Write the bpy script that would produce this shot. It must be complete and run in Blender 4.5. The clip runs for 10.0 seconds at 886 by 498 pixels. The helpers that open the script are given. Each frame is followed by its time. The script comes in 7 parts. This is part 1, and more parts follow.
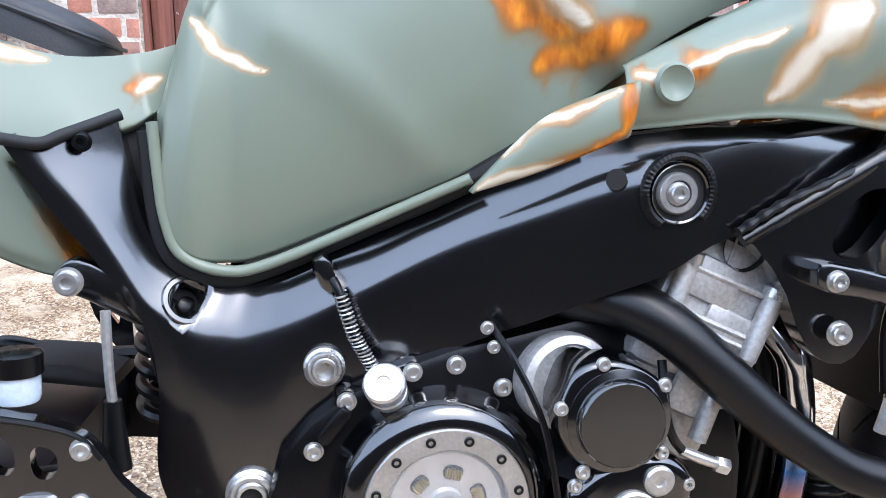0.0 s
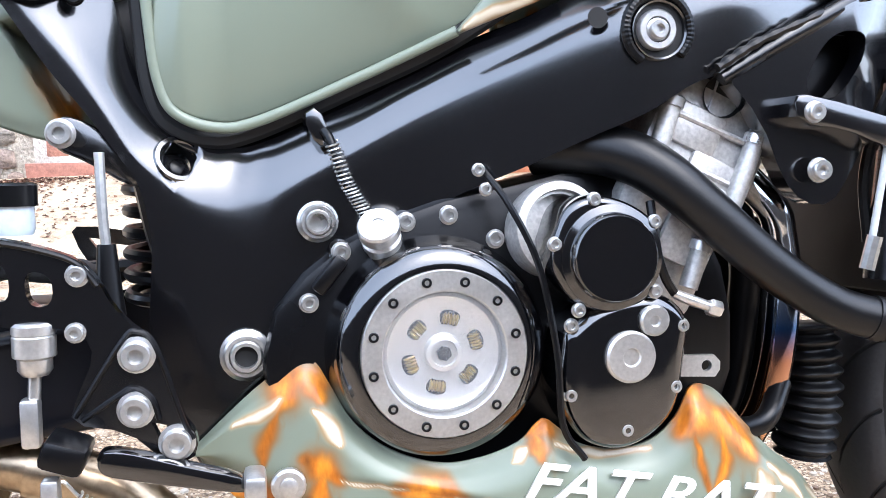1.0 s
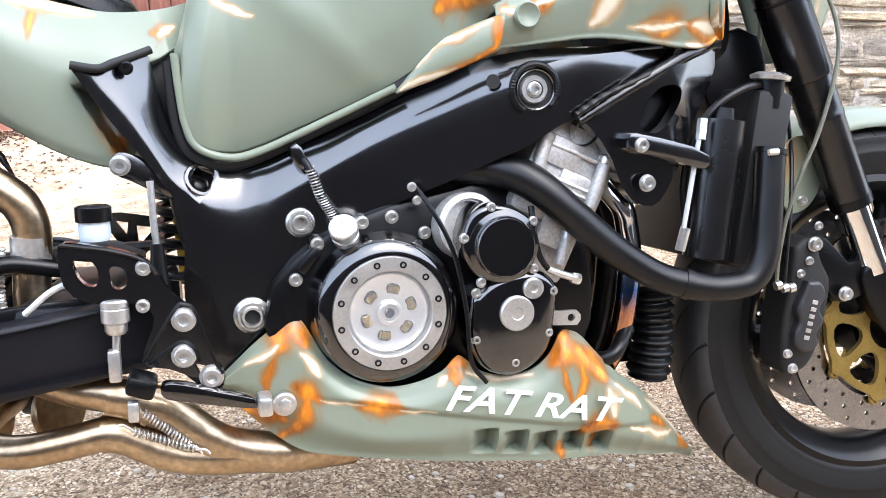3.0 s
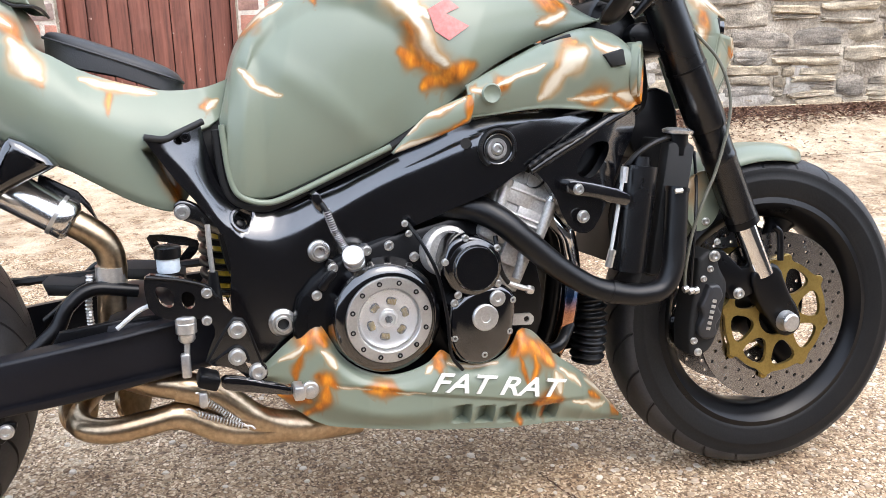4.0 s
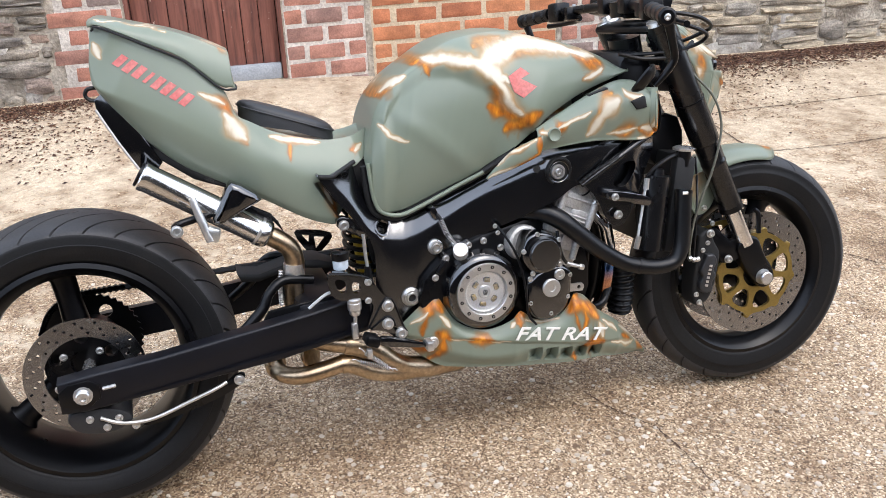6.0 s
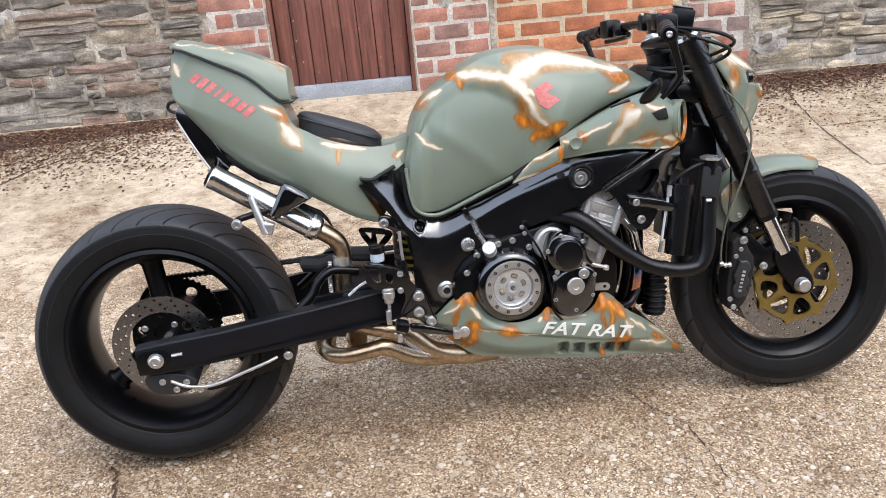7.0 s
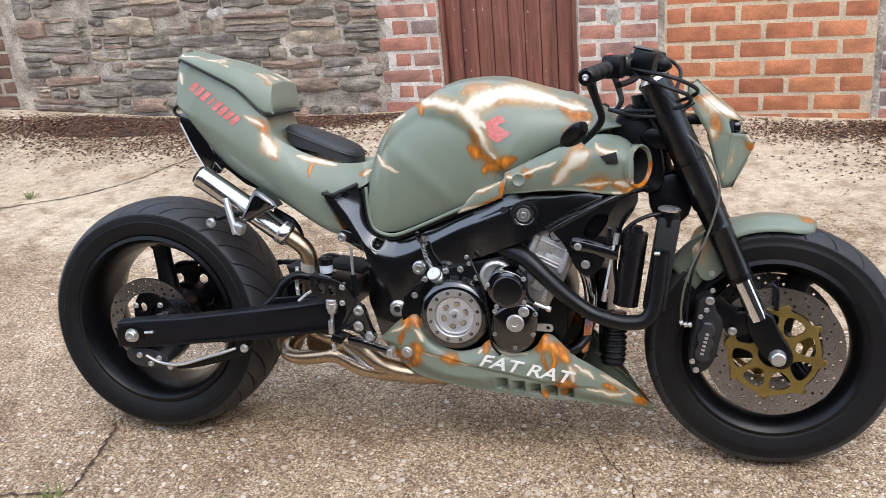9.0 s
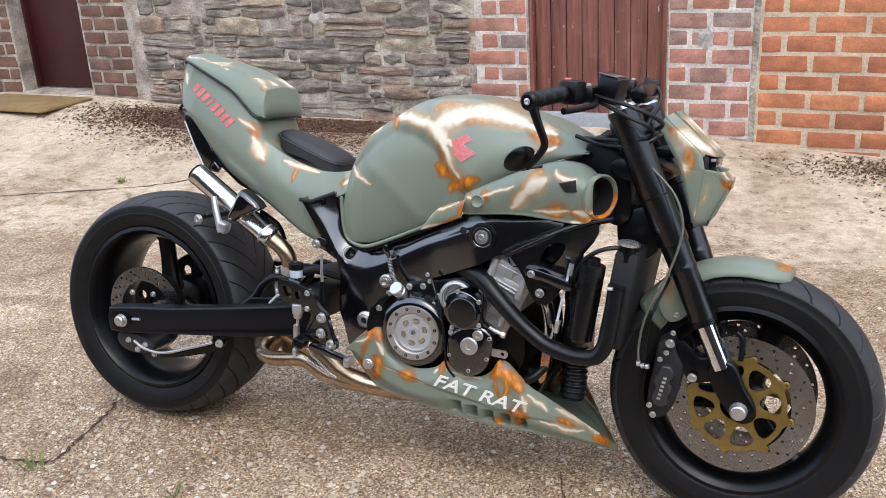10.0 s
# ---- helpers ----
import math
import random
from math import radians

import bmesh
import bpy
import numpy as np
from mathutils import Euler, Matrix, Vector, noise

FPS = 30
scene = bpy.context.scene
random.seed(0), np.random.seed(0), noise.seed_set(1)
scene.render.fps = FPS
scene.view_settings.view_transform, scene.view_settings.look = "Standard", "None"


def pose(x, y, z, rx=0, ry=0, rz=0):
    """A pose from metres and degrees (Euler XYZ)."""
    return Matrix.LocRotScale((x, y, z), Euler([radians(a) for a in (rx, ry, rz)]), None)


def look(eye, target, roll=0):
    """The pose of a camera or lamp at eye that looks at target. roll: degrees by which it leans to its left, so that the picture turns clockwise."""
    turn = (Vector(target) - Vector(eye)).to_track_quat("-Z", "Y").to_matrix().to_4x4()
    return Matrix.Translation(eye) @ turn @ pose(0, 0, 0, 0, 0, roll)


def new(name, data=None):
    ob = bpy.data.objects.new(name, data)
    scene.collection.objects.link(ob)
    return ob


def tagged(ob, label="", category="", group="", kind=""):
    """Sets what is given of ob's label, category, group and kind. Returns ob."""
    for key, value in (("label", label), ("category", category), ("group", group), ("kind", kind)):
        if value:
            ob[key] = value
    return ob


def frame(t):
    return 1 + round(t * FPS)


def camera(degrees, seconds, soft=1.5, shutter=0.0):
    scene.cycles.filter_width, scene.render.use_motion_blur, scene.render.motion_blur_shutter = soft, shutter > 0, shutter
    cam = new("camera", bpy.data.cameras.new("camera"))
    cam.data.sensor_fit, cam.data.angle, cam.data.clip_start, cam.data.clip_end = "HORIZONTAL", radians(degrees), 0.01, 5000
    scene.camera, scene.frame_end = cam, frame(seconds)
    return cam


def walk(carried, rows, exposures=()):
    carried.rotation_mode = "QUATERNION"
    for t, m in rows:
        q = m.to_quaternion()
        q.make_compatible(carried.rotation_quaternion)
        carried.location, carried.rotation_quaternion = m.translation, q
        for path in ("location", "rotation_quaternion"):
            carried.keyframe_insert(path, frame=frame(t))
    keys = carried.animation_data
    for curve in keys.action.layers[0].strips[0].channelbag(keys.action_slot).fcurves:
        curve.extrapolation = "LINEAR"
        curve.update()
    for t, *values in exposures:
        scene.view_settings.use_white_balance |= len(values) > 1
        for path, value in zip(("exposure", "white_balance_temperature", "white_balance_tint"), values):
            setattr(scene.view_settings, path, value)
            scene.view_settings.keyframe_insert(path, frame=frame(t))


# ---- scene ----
cam = camera(50.9, 10.0, soft=0.65)
PATH = [
    (0, (-0.037, -0.8, 0.849), (0.216, 1.087, 0.236), 0.8),
    (0.2, (-0.062, -0.797, 0.812), (0.258, 1.087, 0.224), 2.1),
    (0.5, (-0.066, -0.824, 0.737), (0.283, 1.093, 0.288), 0.4),
    (1, (-0.065, -0.857, 0.666), (0.264, 1.066, 0.226), -0.6),
    (1.5, (-0.027, -0.889, 0.667), (0.244, 1.02, 0.134), -0.9),
    (2, (-0.004, -0.918, 0.677), (0.248, 0.96, 0.036), -0.5),
    (2.5, (-0.031, -1.043, 0.746), (0.285, 0.846, 0.17), -1.6),
    (2.7, (-0.065, -1.096, 0.766), (0.297, 0.787, 0.197), -1.2),
    (3.8, (-0.185, -1.387, 0.974), (0.296, 0.431, 0.294), 0.0),
    (4, (-0.213, -1.454, 0.999), (0.285, 0.366, 0.337), -0.3),
    (4.5, (-0.253, -1.599, 1.084), (0.277, 0.2, 0.39), 0.4),
    (5, (-0.351, -1.679, 1.168), (0.276, 0.077, 0.442), -0.0),
    (5.5, (-0.493, -1.758, 1.278), (0.124, -0.019, 0.506), -0.9),
    (6, (-0.526, -1.91, 1.373), (-0.04, -0.157, 0.542), -2.2),
    (6.2, (-0.501, -1.963, 1.412), (-0.097, -0.183, 0.593), -2.7),
    (7.3, (-0.132, -2.203, 1.408), (-0.055, -0.359, 0.637), -5.5),
    (7.5, (-0.074, -2.19, 1.41), (0.01, -0.339, 0.659), -4.9),
    (8, (0.117, -2.167, 1.422), (0.074, -0.295, 0.717), -5.3),
    (8.3, (0.252, -2.2, 1.381), (0.059, -0.321, 0.722), -3.8),
    (8.5, (0.347, -2.2, 1.404), (0.043, -0.35, 0.706), -3.5),
    (9, (0.565, -2.145, 1.404), (0.092, -0.345, 0.673), -5.2),
    (9.5, (0.734, -2.049, 1.388), (0.182, -0.272, 0.654), -5.2),
    (10, (0.97, -1.992, 1.381), (0.203, -0.277, 0.693), -3.5),
]
walk(cam, [(t, look(eye, target, roll)) for t, eye, target, roll in PATH],
     [(0, 0.7, 5500, 10), (0.5, 1.0, 5550, 10), (1, 1.12, 5650, 10), (2, 1.02, 5900, 10), (2.5, 1.19, 5900, 10), (4, 0.66, 6150, 10), (5.5, 0.28, 6100, 10), (7.5, 0.14, 6050, 10), (10, 0.02, 5950, 10)])

# ---- world, sun, exposure ----
world = bpy.data.worlds.new("sky")
scene.world = world
world.use_nodes = True
wn = world.node_tree.nodes
sky = wn.new("ShaderNodeTexSky")
sky.sky_type = "NISHITA"
sky.sun_disc = False
sky.sun_elevation, sky.sun_rotation = radians(56), radians(150)
sky.air_density, sky.dust_density = 1.0, 4.0
wn["Background"].inputs["Strength"].default_value = 0.56
veil = wn.new("ShaderNodeMix")  # an even cover of thin cloud
veil.data_type = "RGBA"
veil.inputs["Factor"].default_value = 0.7
veil.inputs["B"].default_value = (3.1, 3.3, 3.65, 1)
world.node_tree.links.new(sky.outputs["Color"], veil.inputs["A"])
world.node_tree.links.new(veil.outputs["Result"], wn["Background"].inputs["Color"])
sun_data = bpy.data.lights.new("sun", "SUN")
sun_data.energy, sun_data.angle, sun_data.color = 0.4, radians(30), (1.0, 0.96, 0.9)
sun = new("sun", sun_data)
sun.matrix_world = look((1.6, -2.6, 5.0), (0, 0, 0))


# ---- materials ----
def material(name, base, rough=0.5, metal=0.0, vary=0.12, scale=6.0, fine=90.0, bump=0.15, depth=0.002,
             other=None, coat=0.0, rough_vary=0.1, spread=0.0, shine=0.5):
    """base colour with stains at one scale, grain at another, and fine relief."""
    m = bpy.data.materials.new(name)
    m.use_nodes = True
    n, l = m.node_tree.nodes, m.node_tree.links
    b = n["Principled BSDF"]
    tc = n.new("ShaderNodeTexCoord")
    big = n.new("ShaderNodeTexNoise")
    big.inputs["Scale"].default_value, big.inputs["Detail"].default_value = scale, 6
    small = n.new("ShaderNodeTexNoise")
    small.inputs["Scale"].default_value, small.inputs["Detail"].default_value = fine, 4
    l.new(tc.outputs["Object"], big.inputs["Vector"])
    l.new(tc.outputs["Object"], small.inputs["Vector"])
    ramp = n.new("ShaderNodeValToRGB")
    other = other or tuple(c * 0.62 for c in base)
    ramp.color_ramp.elements[0].color = (*[c * (1 - vary) + o * vary for c, o in zip(base, other)], 1)
    ramp.color_ramp.elements[0].position = 0.32
    ramp.color_ramp.elements[1].color = (*base, 1)
    ramp.color_ramp.elements[1].position = 0.68
    low = ramp.color_ramp.elements[0]
    low.color = (*[c + (o - c) * min(1, vary * 2.2) for c, o in zip(base, other)], 1)
    l.new(big.outputs["Fac"], ramp.inputs["Fac"])
    mix = n.new("ShaderNodeMix")
    mix.data_type, mix.blend_type = "RGBA", "MULTIPLY"
    mix.inputs["Factor"].default_value = min(1.0, vary * 2.5)
    grain = n.new("ShaderNodeMapRange")
    grain.inputs["From Min"].default_value, grain.inputs["From Max"].default_value = 0.3, 0.7
    grain.inputs["To Min"].default_value, grain.inputs["To Max"].default_value = 0.7, 1.15
    l.new(small.outputs["Fac"], grain.inputs["Value"])
    l.new(ramp.outputs["Color"], mix.inputs["A"])
    l.new(grain.outputs["Result"], mix.inputs["B"])
    last = mix.outputs["Result"]
    if spread:
        info = n.new("ShaderNodeObjectInfo")
        hsv = n.new("ShaderNodeHueSaturation")
        r = n.new("ShaderNodeMapRange")
        r.inputs["To Min"].default_value, r.inputs["To Max"].default_value = 1 - spread, 1 + spread
        l.new(info.outputs["Random"], r.inputs["Value"])
        l.new(r.outputs["Result"], hsv.inputs["Value"])
        s = n.new("ShaderNodeMapRange")
        s.inputs["To Min"].default_value, s.inputs["To Max"].default_value = 1 + spread * 0.4, 1 - spread * 0.3
        l.new(info.outputs["Random"], s.inputs["Value"])
        l.new(s.outputs["Result"], hsv.inputs["Saturation"])
        l.new(last, hsv.inputs["Color"])
        last = hsv.outputs["Color"]
    l.new(last, b.inputs["Base Color"])
    rr = n.new("ShaderNodeMapRange")
    rr.inputs["To Min"].default_value, rr.inputs["To Max"].default_value = max(0.02, rough - rough_vary), min(1, rough + rough_vary)
    l.new(big.outputs["Fac"], rr.inputs["Value"])
    l.new(rr.outputs["Result"], b.inputs["Roughness"])
    b.inputs["Metallic"].default_value = metal
    b.inputs["Coat Weight"].default_value = coat
    b.inputs["Coat Roughness"].default_value = 0.10
    b.inputs["Specular IOR Level"].default_value = shine
    bp = n.new("ShaderNodeBump")
    bp.inputs["Strength"].default_value, bp.inputs["Distance"].default_value = bump, depth
    l.new(small.outputs["Fac"], bp.inputs["Height"])
    l.new(bp.outputs["Normal"], b.inputs["Normal"])
    return m


def art_paint(name):
    """Satin grey-green paint with sprayed rust and bare bright patches; rust and bare are laid down by the meshes."""
    m = bpy.data.materials.new(name)
    m.use_nodes = True
    n, l = m.node_tree.nodes, m.node_tree.links
    b = n["Principled BSDF"]
    tc = n.new("ShaderNodeTexCoord")

    def noise_node(scale, detail=6):
        t = n.new("ShaderNodeTexNoise")
        t.inputs["Scale"].default_value, t.inputs["Detail"].default_value = scale, detail
        l.new(tc.outputs["Object"], t.inputs["Vector"])
        return t

    def edge(attr, tex, lo, hi, amount):
        a = n.new("ShaderNodeAttribute")
        a.attribute_name = attr
        s = n.new("ShaderNodeMath")
        s.operation = "MULTIPLY_ADD"
        l.new(tex.outputs["Fac"], s.inputs[0])
        s.inputs[1].default_value = amount
        l.new(a.outputs["Fac"], s.inputs[2])
        r = n.new("ShaderNodeMapRange")
        r.interpolation_type = "SMOOTHSTEP"
        r.inputs["From Min"].default_value, r.inputs["From Max"].default_value = lo + amount / 2, hi + amount / 2
        l.new(s.outputs[0], r.inputs["Value"])
        return r.outputs["Result"]

    def blend(a, bcol, fac):
        x = n.new("ShaderNodeMix")
        x.data_type = "RGBA"
        l.new(fac, x.inputs["Factor"])
        for sock, v in (("A", a), ("B", bcol)):
            if isinstance(v, tuple):
                x.inputs[sock].default_value = (*v, 1)
            else:
                l.new(v, x.inputs[sock])
        return x.outputs["Result"]

    mid, fine, patch, streak, grit = noise_node(16), noise_node(70), noise_node(4), noise_node(30, 8), noise_node(75, 8)
    mid.inputs["Distortion"].default_value, streak.inputs["Distortion"].default_value = 0.8, 1.2
    drip = n.new("ShaderNodeMapping")
    drip.inputs["Scale"].default_value = (1.0, 1.0, 0.35)
    l.new(tc.outputs["Object"], drip.inputs["Vector"])
    l.new(drip.outputs["Vector"], streak.inputs["Vector"])
    l.new(drip.outputs["Vector"], grit.inputs["Vector"])
    green = blend((0.158, 0.183, 0.137), (0.195, 0.223, 0.169), patch.outputs["Fac"])
    hot = n.new("ShaderNodeValToRGB")
    hot.color_ramp.elements.new(0.5)
    for e, (p, col) in zip(hot.color_ramp.elements, ((0.28, (0.16, 0.046, 0.004)), (0.50, (0.48, 0.140, 0.007)), (0.72, (0.80, 0.32, 0.018)))):
        e.position, e.color = p, (*col, 1)
    l.new(grit.outputs["Fac"], hot.inputs["Fac"])
    amber = blend((0.20, 0.080, 0.012), (0.46, 0.25, 0.07), grit.outputs["Fac"])

    def part_of(fac, k):
        x = n.new("ShaderNodeMath")
        x.operation = "MULTIPLY"
        l.new(fac, x.inputs[0])
        x.inputs[1].default_value = k
        return x.outputs[0]

    # thin brown wash and soft sprayed halo, amber edge and bright core, then the rust itself
    c = blend(green, (0.20, 0.110, 0.035), part_of(edge("rust", mid, 0.02, 0.70, 0.3), 0.75))
    c = blend(c, (0.24, 0.088, 0.012), part_of(edge("rust", streak, 0.28, 0.84, 0.5), 0.80))
    c = blend(c, hot.outputs["Color"], part_of(edge("rust", streak, 0.48, 1.0, 0.6), 0.90))
    c = blend(c, (0.36, 0.30, 0.19), part_of(edge("bare", mid, 0.05, 0.66, 0.3), 0.60))
    c = blend(c, amber, part_of(edge("bare", streak, 0.24, 0.66, 0.5), 0.60))
    c = blend(c, (0.64, 0.58, 0.45), part_of(edge("bare", streak, 0.48, 0.92, 0.45), 0.95))
    l.new(c, b.inputs["Base Color"])
    b.inputs["Roughness"].default_value = 0.33
    b.inputs["Coat Weight"].default_value = 0.15
    b.inputs["Specular IOR Level"].default_value = 0.32
    b.inputs["Coat Roughness"].default_value = 0.16
    bp = n.new("ShaderNodeBump")
    bp.inputs["Strength"].default_value, bp.inputs["Distance"].default_value = 0.04, 0.001
    l.new(fine.outputs["Fac"], bp.inputs["Height"])
    l.new(bp.outputs["Normal"], b.inputs["Normal"])
    return m


PAINT = art_paint("sprayed_grey_green_paint")
BLACK = material("black_frame_paint", (0.0020, 0.0020, 0.0028), 0.17, 0.0, 0.2, 5, 160, 0.03, 0.0008, coat=1.0, rough_vary=0.04, shine=1.0)
SATIN = material("satin_black_metal", (0.0028, 0.0028, 0.0034), 0.30, 0.0, 0.2, 9, 220, 0.10, 0.0008, shine=0.26)
GLOSS = material("gloss_black_enamel", (0.0020, 0.0020, 0.0026), 0.10, 0.0, 0.2, 7, 120, 0.03, 0.0005, coat=1.0, rough_vary=0.03, shine=0.9)
FORK = material("black_anodised_tube", (0.0035, 0.0035, 0.0042), 0.26, 0.0, 0.2, 9, 220, 0.06, 0.0008, shine=0.6)
SWING = material("blue_black_powder_coat", (0.0035, 0.0036, 0.0060), 0.42, 0.0, 0.2, 9, 220, 0.06, 0.0006, shine=0.30)
TREAD = material("worn_tyre_tread", (0.020, 0.020, 0.022), 0.56, 0.0, 0.3, 12, 240, 0.3, 0.0008, other=(0.034, 0.032, 0.031), shine=0.4)
RUBBER = material("tyre_rubber", (0.0055, 0.0055, 0.006), 0.5, 0.0, 0.3, 9, 240, 0.3, 0.0008, other=(0.012, 0.0115, 0.011), shine=0.22)
HOSE = material("rubber_hose", (0.0045, 0.0045, 0.005), 0.34, 0.0, 0.2, 12, 300, 0.2, 0.0006, shine=0.32)
VINYL = material("black_vinyl", (0.02, 0.02, 0.021), 0.5, 0.0, 0.15, 20, 420, 0.35, 0.0008)
STEEL = material("bright_steel", (0.66, 0.65, 0.63), 0.30, 0.85, 0.2, 14, 200, 0.08, 0.0004)
CHROME = material("polished_chrome", (0.80, 0.80, 0.80), 0.08, 1.0, 0.06, 8, 120, 0.02, 0.0002, rough_vary=0.04)
ALLOY = material("raw_cast_alloy", (0.58, 0.57, 0.55), 0.52, 0.75, 0.3, 18, 260, 0.35, 0.0009)
BRUSHED = material("brushed_alloy", (0.66, 0.65, 0.63), 0.36, 0.9, 0.15, 25, 320, 0.15, 0.0004)
TITAN = material("heat_tinted_steel", (0.56, 0.455, 0.32), 0.31, 1.0, 0.35, 7, 120, 0.06, 0.0003, other=(0.32, 0.215, 0.125))
POLISHED = material("polished_steel", (0.74, 0.73, 0.71), 0.20, 1.0, 0.12, 8, 160, 0.04, 0.0003, rough_vary=0.05)
BLUED = material("blued_chrome_pipe", (0.74, 0.75, 0.77), 0.10, 1.0, 0.2, 11, 120, 0.03, 0.0003)
bn, bl = BLUED.node_tree.nodes, BLUED.node_tree.links
heat_at, heat = bn.new("ShaderNodeSeparateXYZ"), bn.new("ShaderNodeValToRGB")
bl.new(next(x for x in bn if x.type == "TEX_COORD").outputs["Object"], heat_at.inputs[0])
while len(heat.color_ramp.elements) < 5:
    heat.color_ramp.elements.new(0.5)
for e, (p, c) in zip(heat.color_ramp.elements, ((0.30, (0.55, 0.30, 0.16)), (0.345, (0.45, 0.22, 0.14)), (0.375, (0.06, 0.16, 0.42)), (0.405, (0.50, 0.60, 0.74)), (0.43, (0.78, 0.78, 0.79)))):
    e.position, e.color = p, (*c, 1)
bl.new(heat_at.outputs["Z"], heat.inputs["Fac"])
bl.new(heat.outputs["Color"], bn["Principled BSDF"].inputs["Base Color"])
GOLD = material("gold_anodised_alloy", (0.40, 0.29, 0.09), 0.36, 0.9, 0.2, 20, 260, 0.12, 0.0004)
DISC = material("brake_disc_steel", (0.33, 0.33, 0.34), 0.26, 1.0, 0.35, 14, 320, 0.12, 0.0004, other=(0.24, 0.235, 0.235))
CALIPER = material("grey_black_caliper", (0.030, 0.030, 0.032), 0.42, 0.2, 0.2, 20, 260, 0.2, 0.0006)
# near-black; on holes and grooves it puts their shade into the colour
DARK = material("near_black_and_recess_shade", (0.004, 0.004, 0.004), 0.7, 0.0, 0.2, 10, 100, 0.1, 0.001)
WHITE = material("chipped_white_lettering", (0.80, 0.78, 0.72), 0.5, 0.0, 0.12, 40, 160, 0.1, 0.0004)
RED = material("faded_red_decal", (0.52, 0.115, 0.10), 0.42, 0.0, 0.3, 30, 160, 0.06, 0.0004, other=(0.55, 0.2, 0.17))
MILKY = material("milky_plastic", (0.55, 0.62, 0.68), 0.4, 0.0, 0.15, 40, 200, 0.05, 0.0004)
GREYTUBE = material("grey_clear_tube", (0.50, 0.52, 0.52), 0.3, 0.0, 0.15, 40, 200, 0.05, 0.0004)
LINE = material("olive_grey_line", (0.13, 0.13, 0.10), 0.4, 0.0, 0.2, 60, 300, 0.1, 0.0004)
YELLOW = material("yellow_spring_paint", (0.55, 0.38, 0.03), 0.4, 0.0, 0.2, 40, 200, 0.1, 0.0005)


# ---- mesh helpers ----
def catmull(pts, n):
    """n points along a smooth curve through pts."""
    p = [Vector(q) for q in pts]
    p = [2 * p[0] - p[1]] + p + [2 * p[-1] - p[-2]]
    out, k = [], len(p) - 3
    for i in range(n):
        f = i / (n - 1) * k
        j = min(int(f), k - 1)
        t = f - j
        a, b, c, d = p[j:j + 4]
        out.append(0.5 * (2 * b + (c - a) * t + (2 * a - 5 * b + 4 * c - d) * t * t + (3 * b - a - 3 * c + d) * t ** 3))
    return out


def link(bm, name, mat, smooth=38):
    me = bpy.data.meshes.new(name)
    bmesh.ops.recalc_face_normals(bm, faces=bm.faces)
    bm.to_mesh(me)
    bm.free()
    me.materials.append(mat)
    if smooth:
        me.shade_smooth()
        me.set_sharp_from_angle(angle=radians(smooth))
    return me


def part(name, bm, mat, parent, label="", smooth=38):
    ob = new(name, link(bm, name, mat, smooth))
    ob.parent = parent
    return tagged(ob, label)


def thing(name, label, category, group="", kind=""):
    return tagged(new(name), label, category, group, kind)


def prism(poly, y0, y1, bevel=0.003, seg=2, bm=None, plane="xz"):
    """A plate: an outline in x, z with its front at y0 and its back at y1, edges rounded at the front."""
    bm = bm or bmesh.new()
    put = {"xz": lambda a, c, h: (a, h, c), "xy": lambda a, c, h: (a, c, h), "yz": lambda a, c, h: (h, a, c)}[plane]
    area = sum(a[0] * b[1] - b[0] * a[1] for a, b in zip(poly, poly[1:] + poly[:1]))
    if area < 0:
        poly = poly[::-1]
    c = Vector((sum(p[0] for p in poly) / len(poly), sum(p[1] for p in poly) / len(poly)))
    n = len(poly)

    def inset(d):
        res = []
        for i in range(n):
            a, b, e = Vector(poly[i - 1][:2]), Vector(poly[i][:2]), Vector(poly[(i + 1) % n][:2])
            n1, n2 = Vector((-(b - a).y, (b - a).x)), Vector((-(e - b).y, (e - b).x))
            n1 = n1.normalized() if n1.length > 1e-9 else n2.normalized()
            n2 = n2.normalized() if n2.length > 1e-9 else n1
            m = n1 + n2
            m = m.normalized() if m.length > 1e-6 else n1
            res.append(b + m * d / max(0.5, m.dot(n1)))
        return res

    s = 1 if y1 > y0 else -1
    rings = []
    for k in range(seg + 1 if bevel else 1):
        a = math.pi / 2 * k / seg if bevel else math.pi / 2
        d, h = bevel * (1 - math.sin(a)), bevel * (1 - math.cos(a))
        rings.append([bm.verts.new(put(p.x, p.y, y0 + s * h)) for p in inset(d)])
    rings.append([bm.verts.new(put(p[0], p[1], y1)) for p in poly])
    for r, q in zip(rings, rings[1:]):
        for i in range(n):
            bm.faces.new((r[i], r[(i + 1) % n], q[(i + 1) % n], q[i]))
    bm.faces.new(rings[0])
    bm.faces.new(rings[-1][::-1])
    return bm


def rounded(pts, n=3):
    """Corner-cut an outline n times."""
    for _ in range(n):
        q = []
        for a, b in zip(pts, pts[1:] + pts[:1]):
            q += [(a[0] * 0.75 + b[0] * 0.25, a[1] * 0.75 + b[1] * 0.25), (a[0] * 0.25 + b[0] * 0.75, a[1] * 0.25 + b[1] * 0.75)]
        pts = q
    return pts


def smooth_outline(pts, n):
    loop = pts + pts[:3]
    return [(p.x, p.y) for p in catmull([(a, b, 0) for a, b in loop[:-2]], n + 1)][:-1]


def disc_outline(cx, cz, r, n=32):
    return [(cx + r * math.cos(2 * math.pi * i / n), cz + r * math.sin(2 * math.pi * i / n)) for i in range(n)]


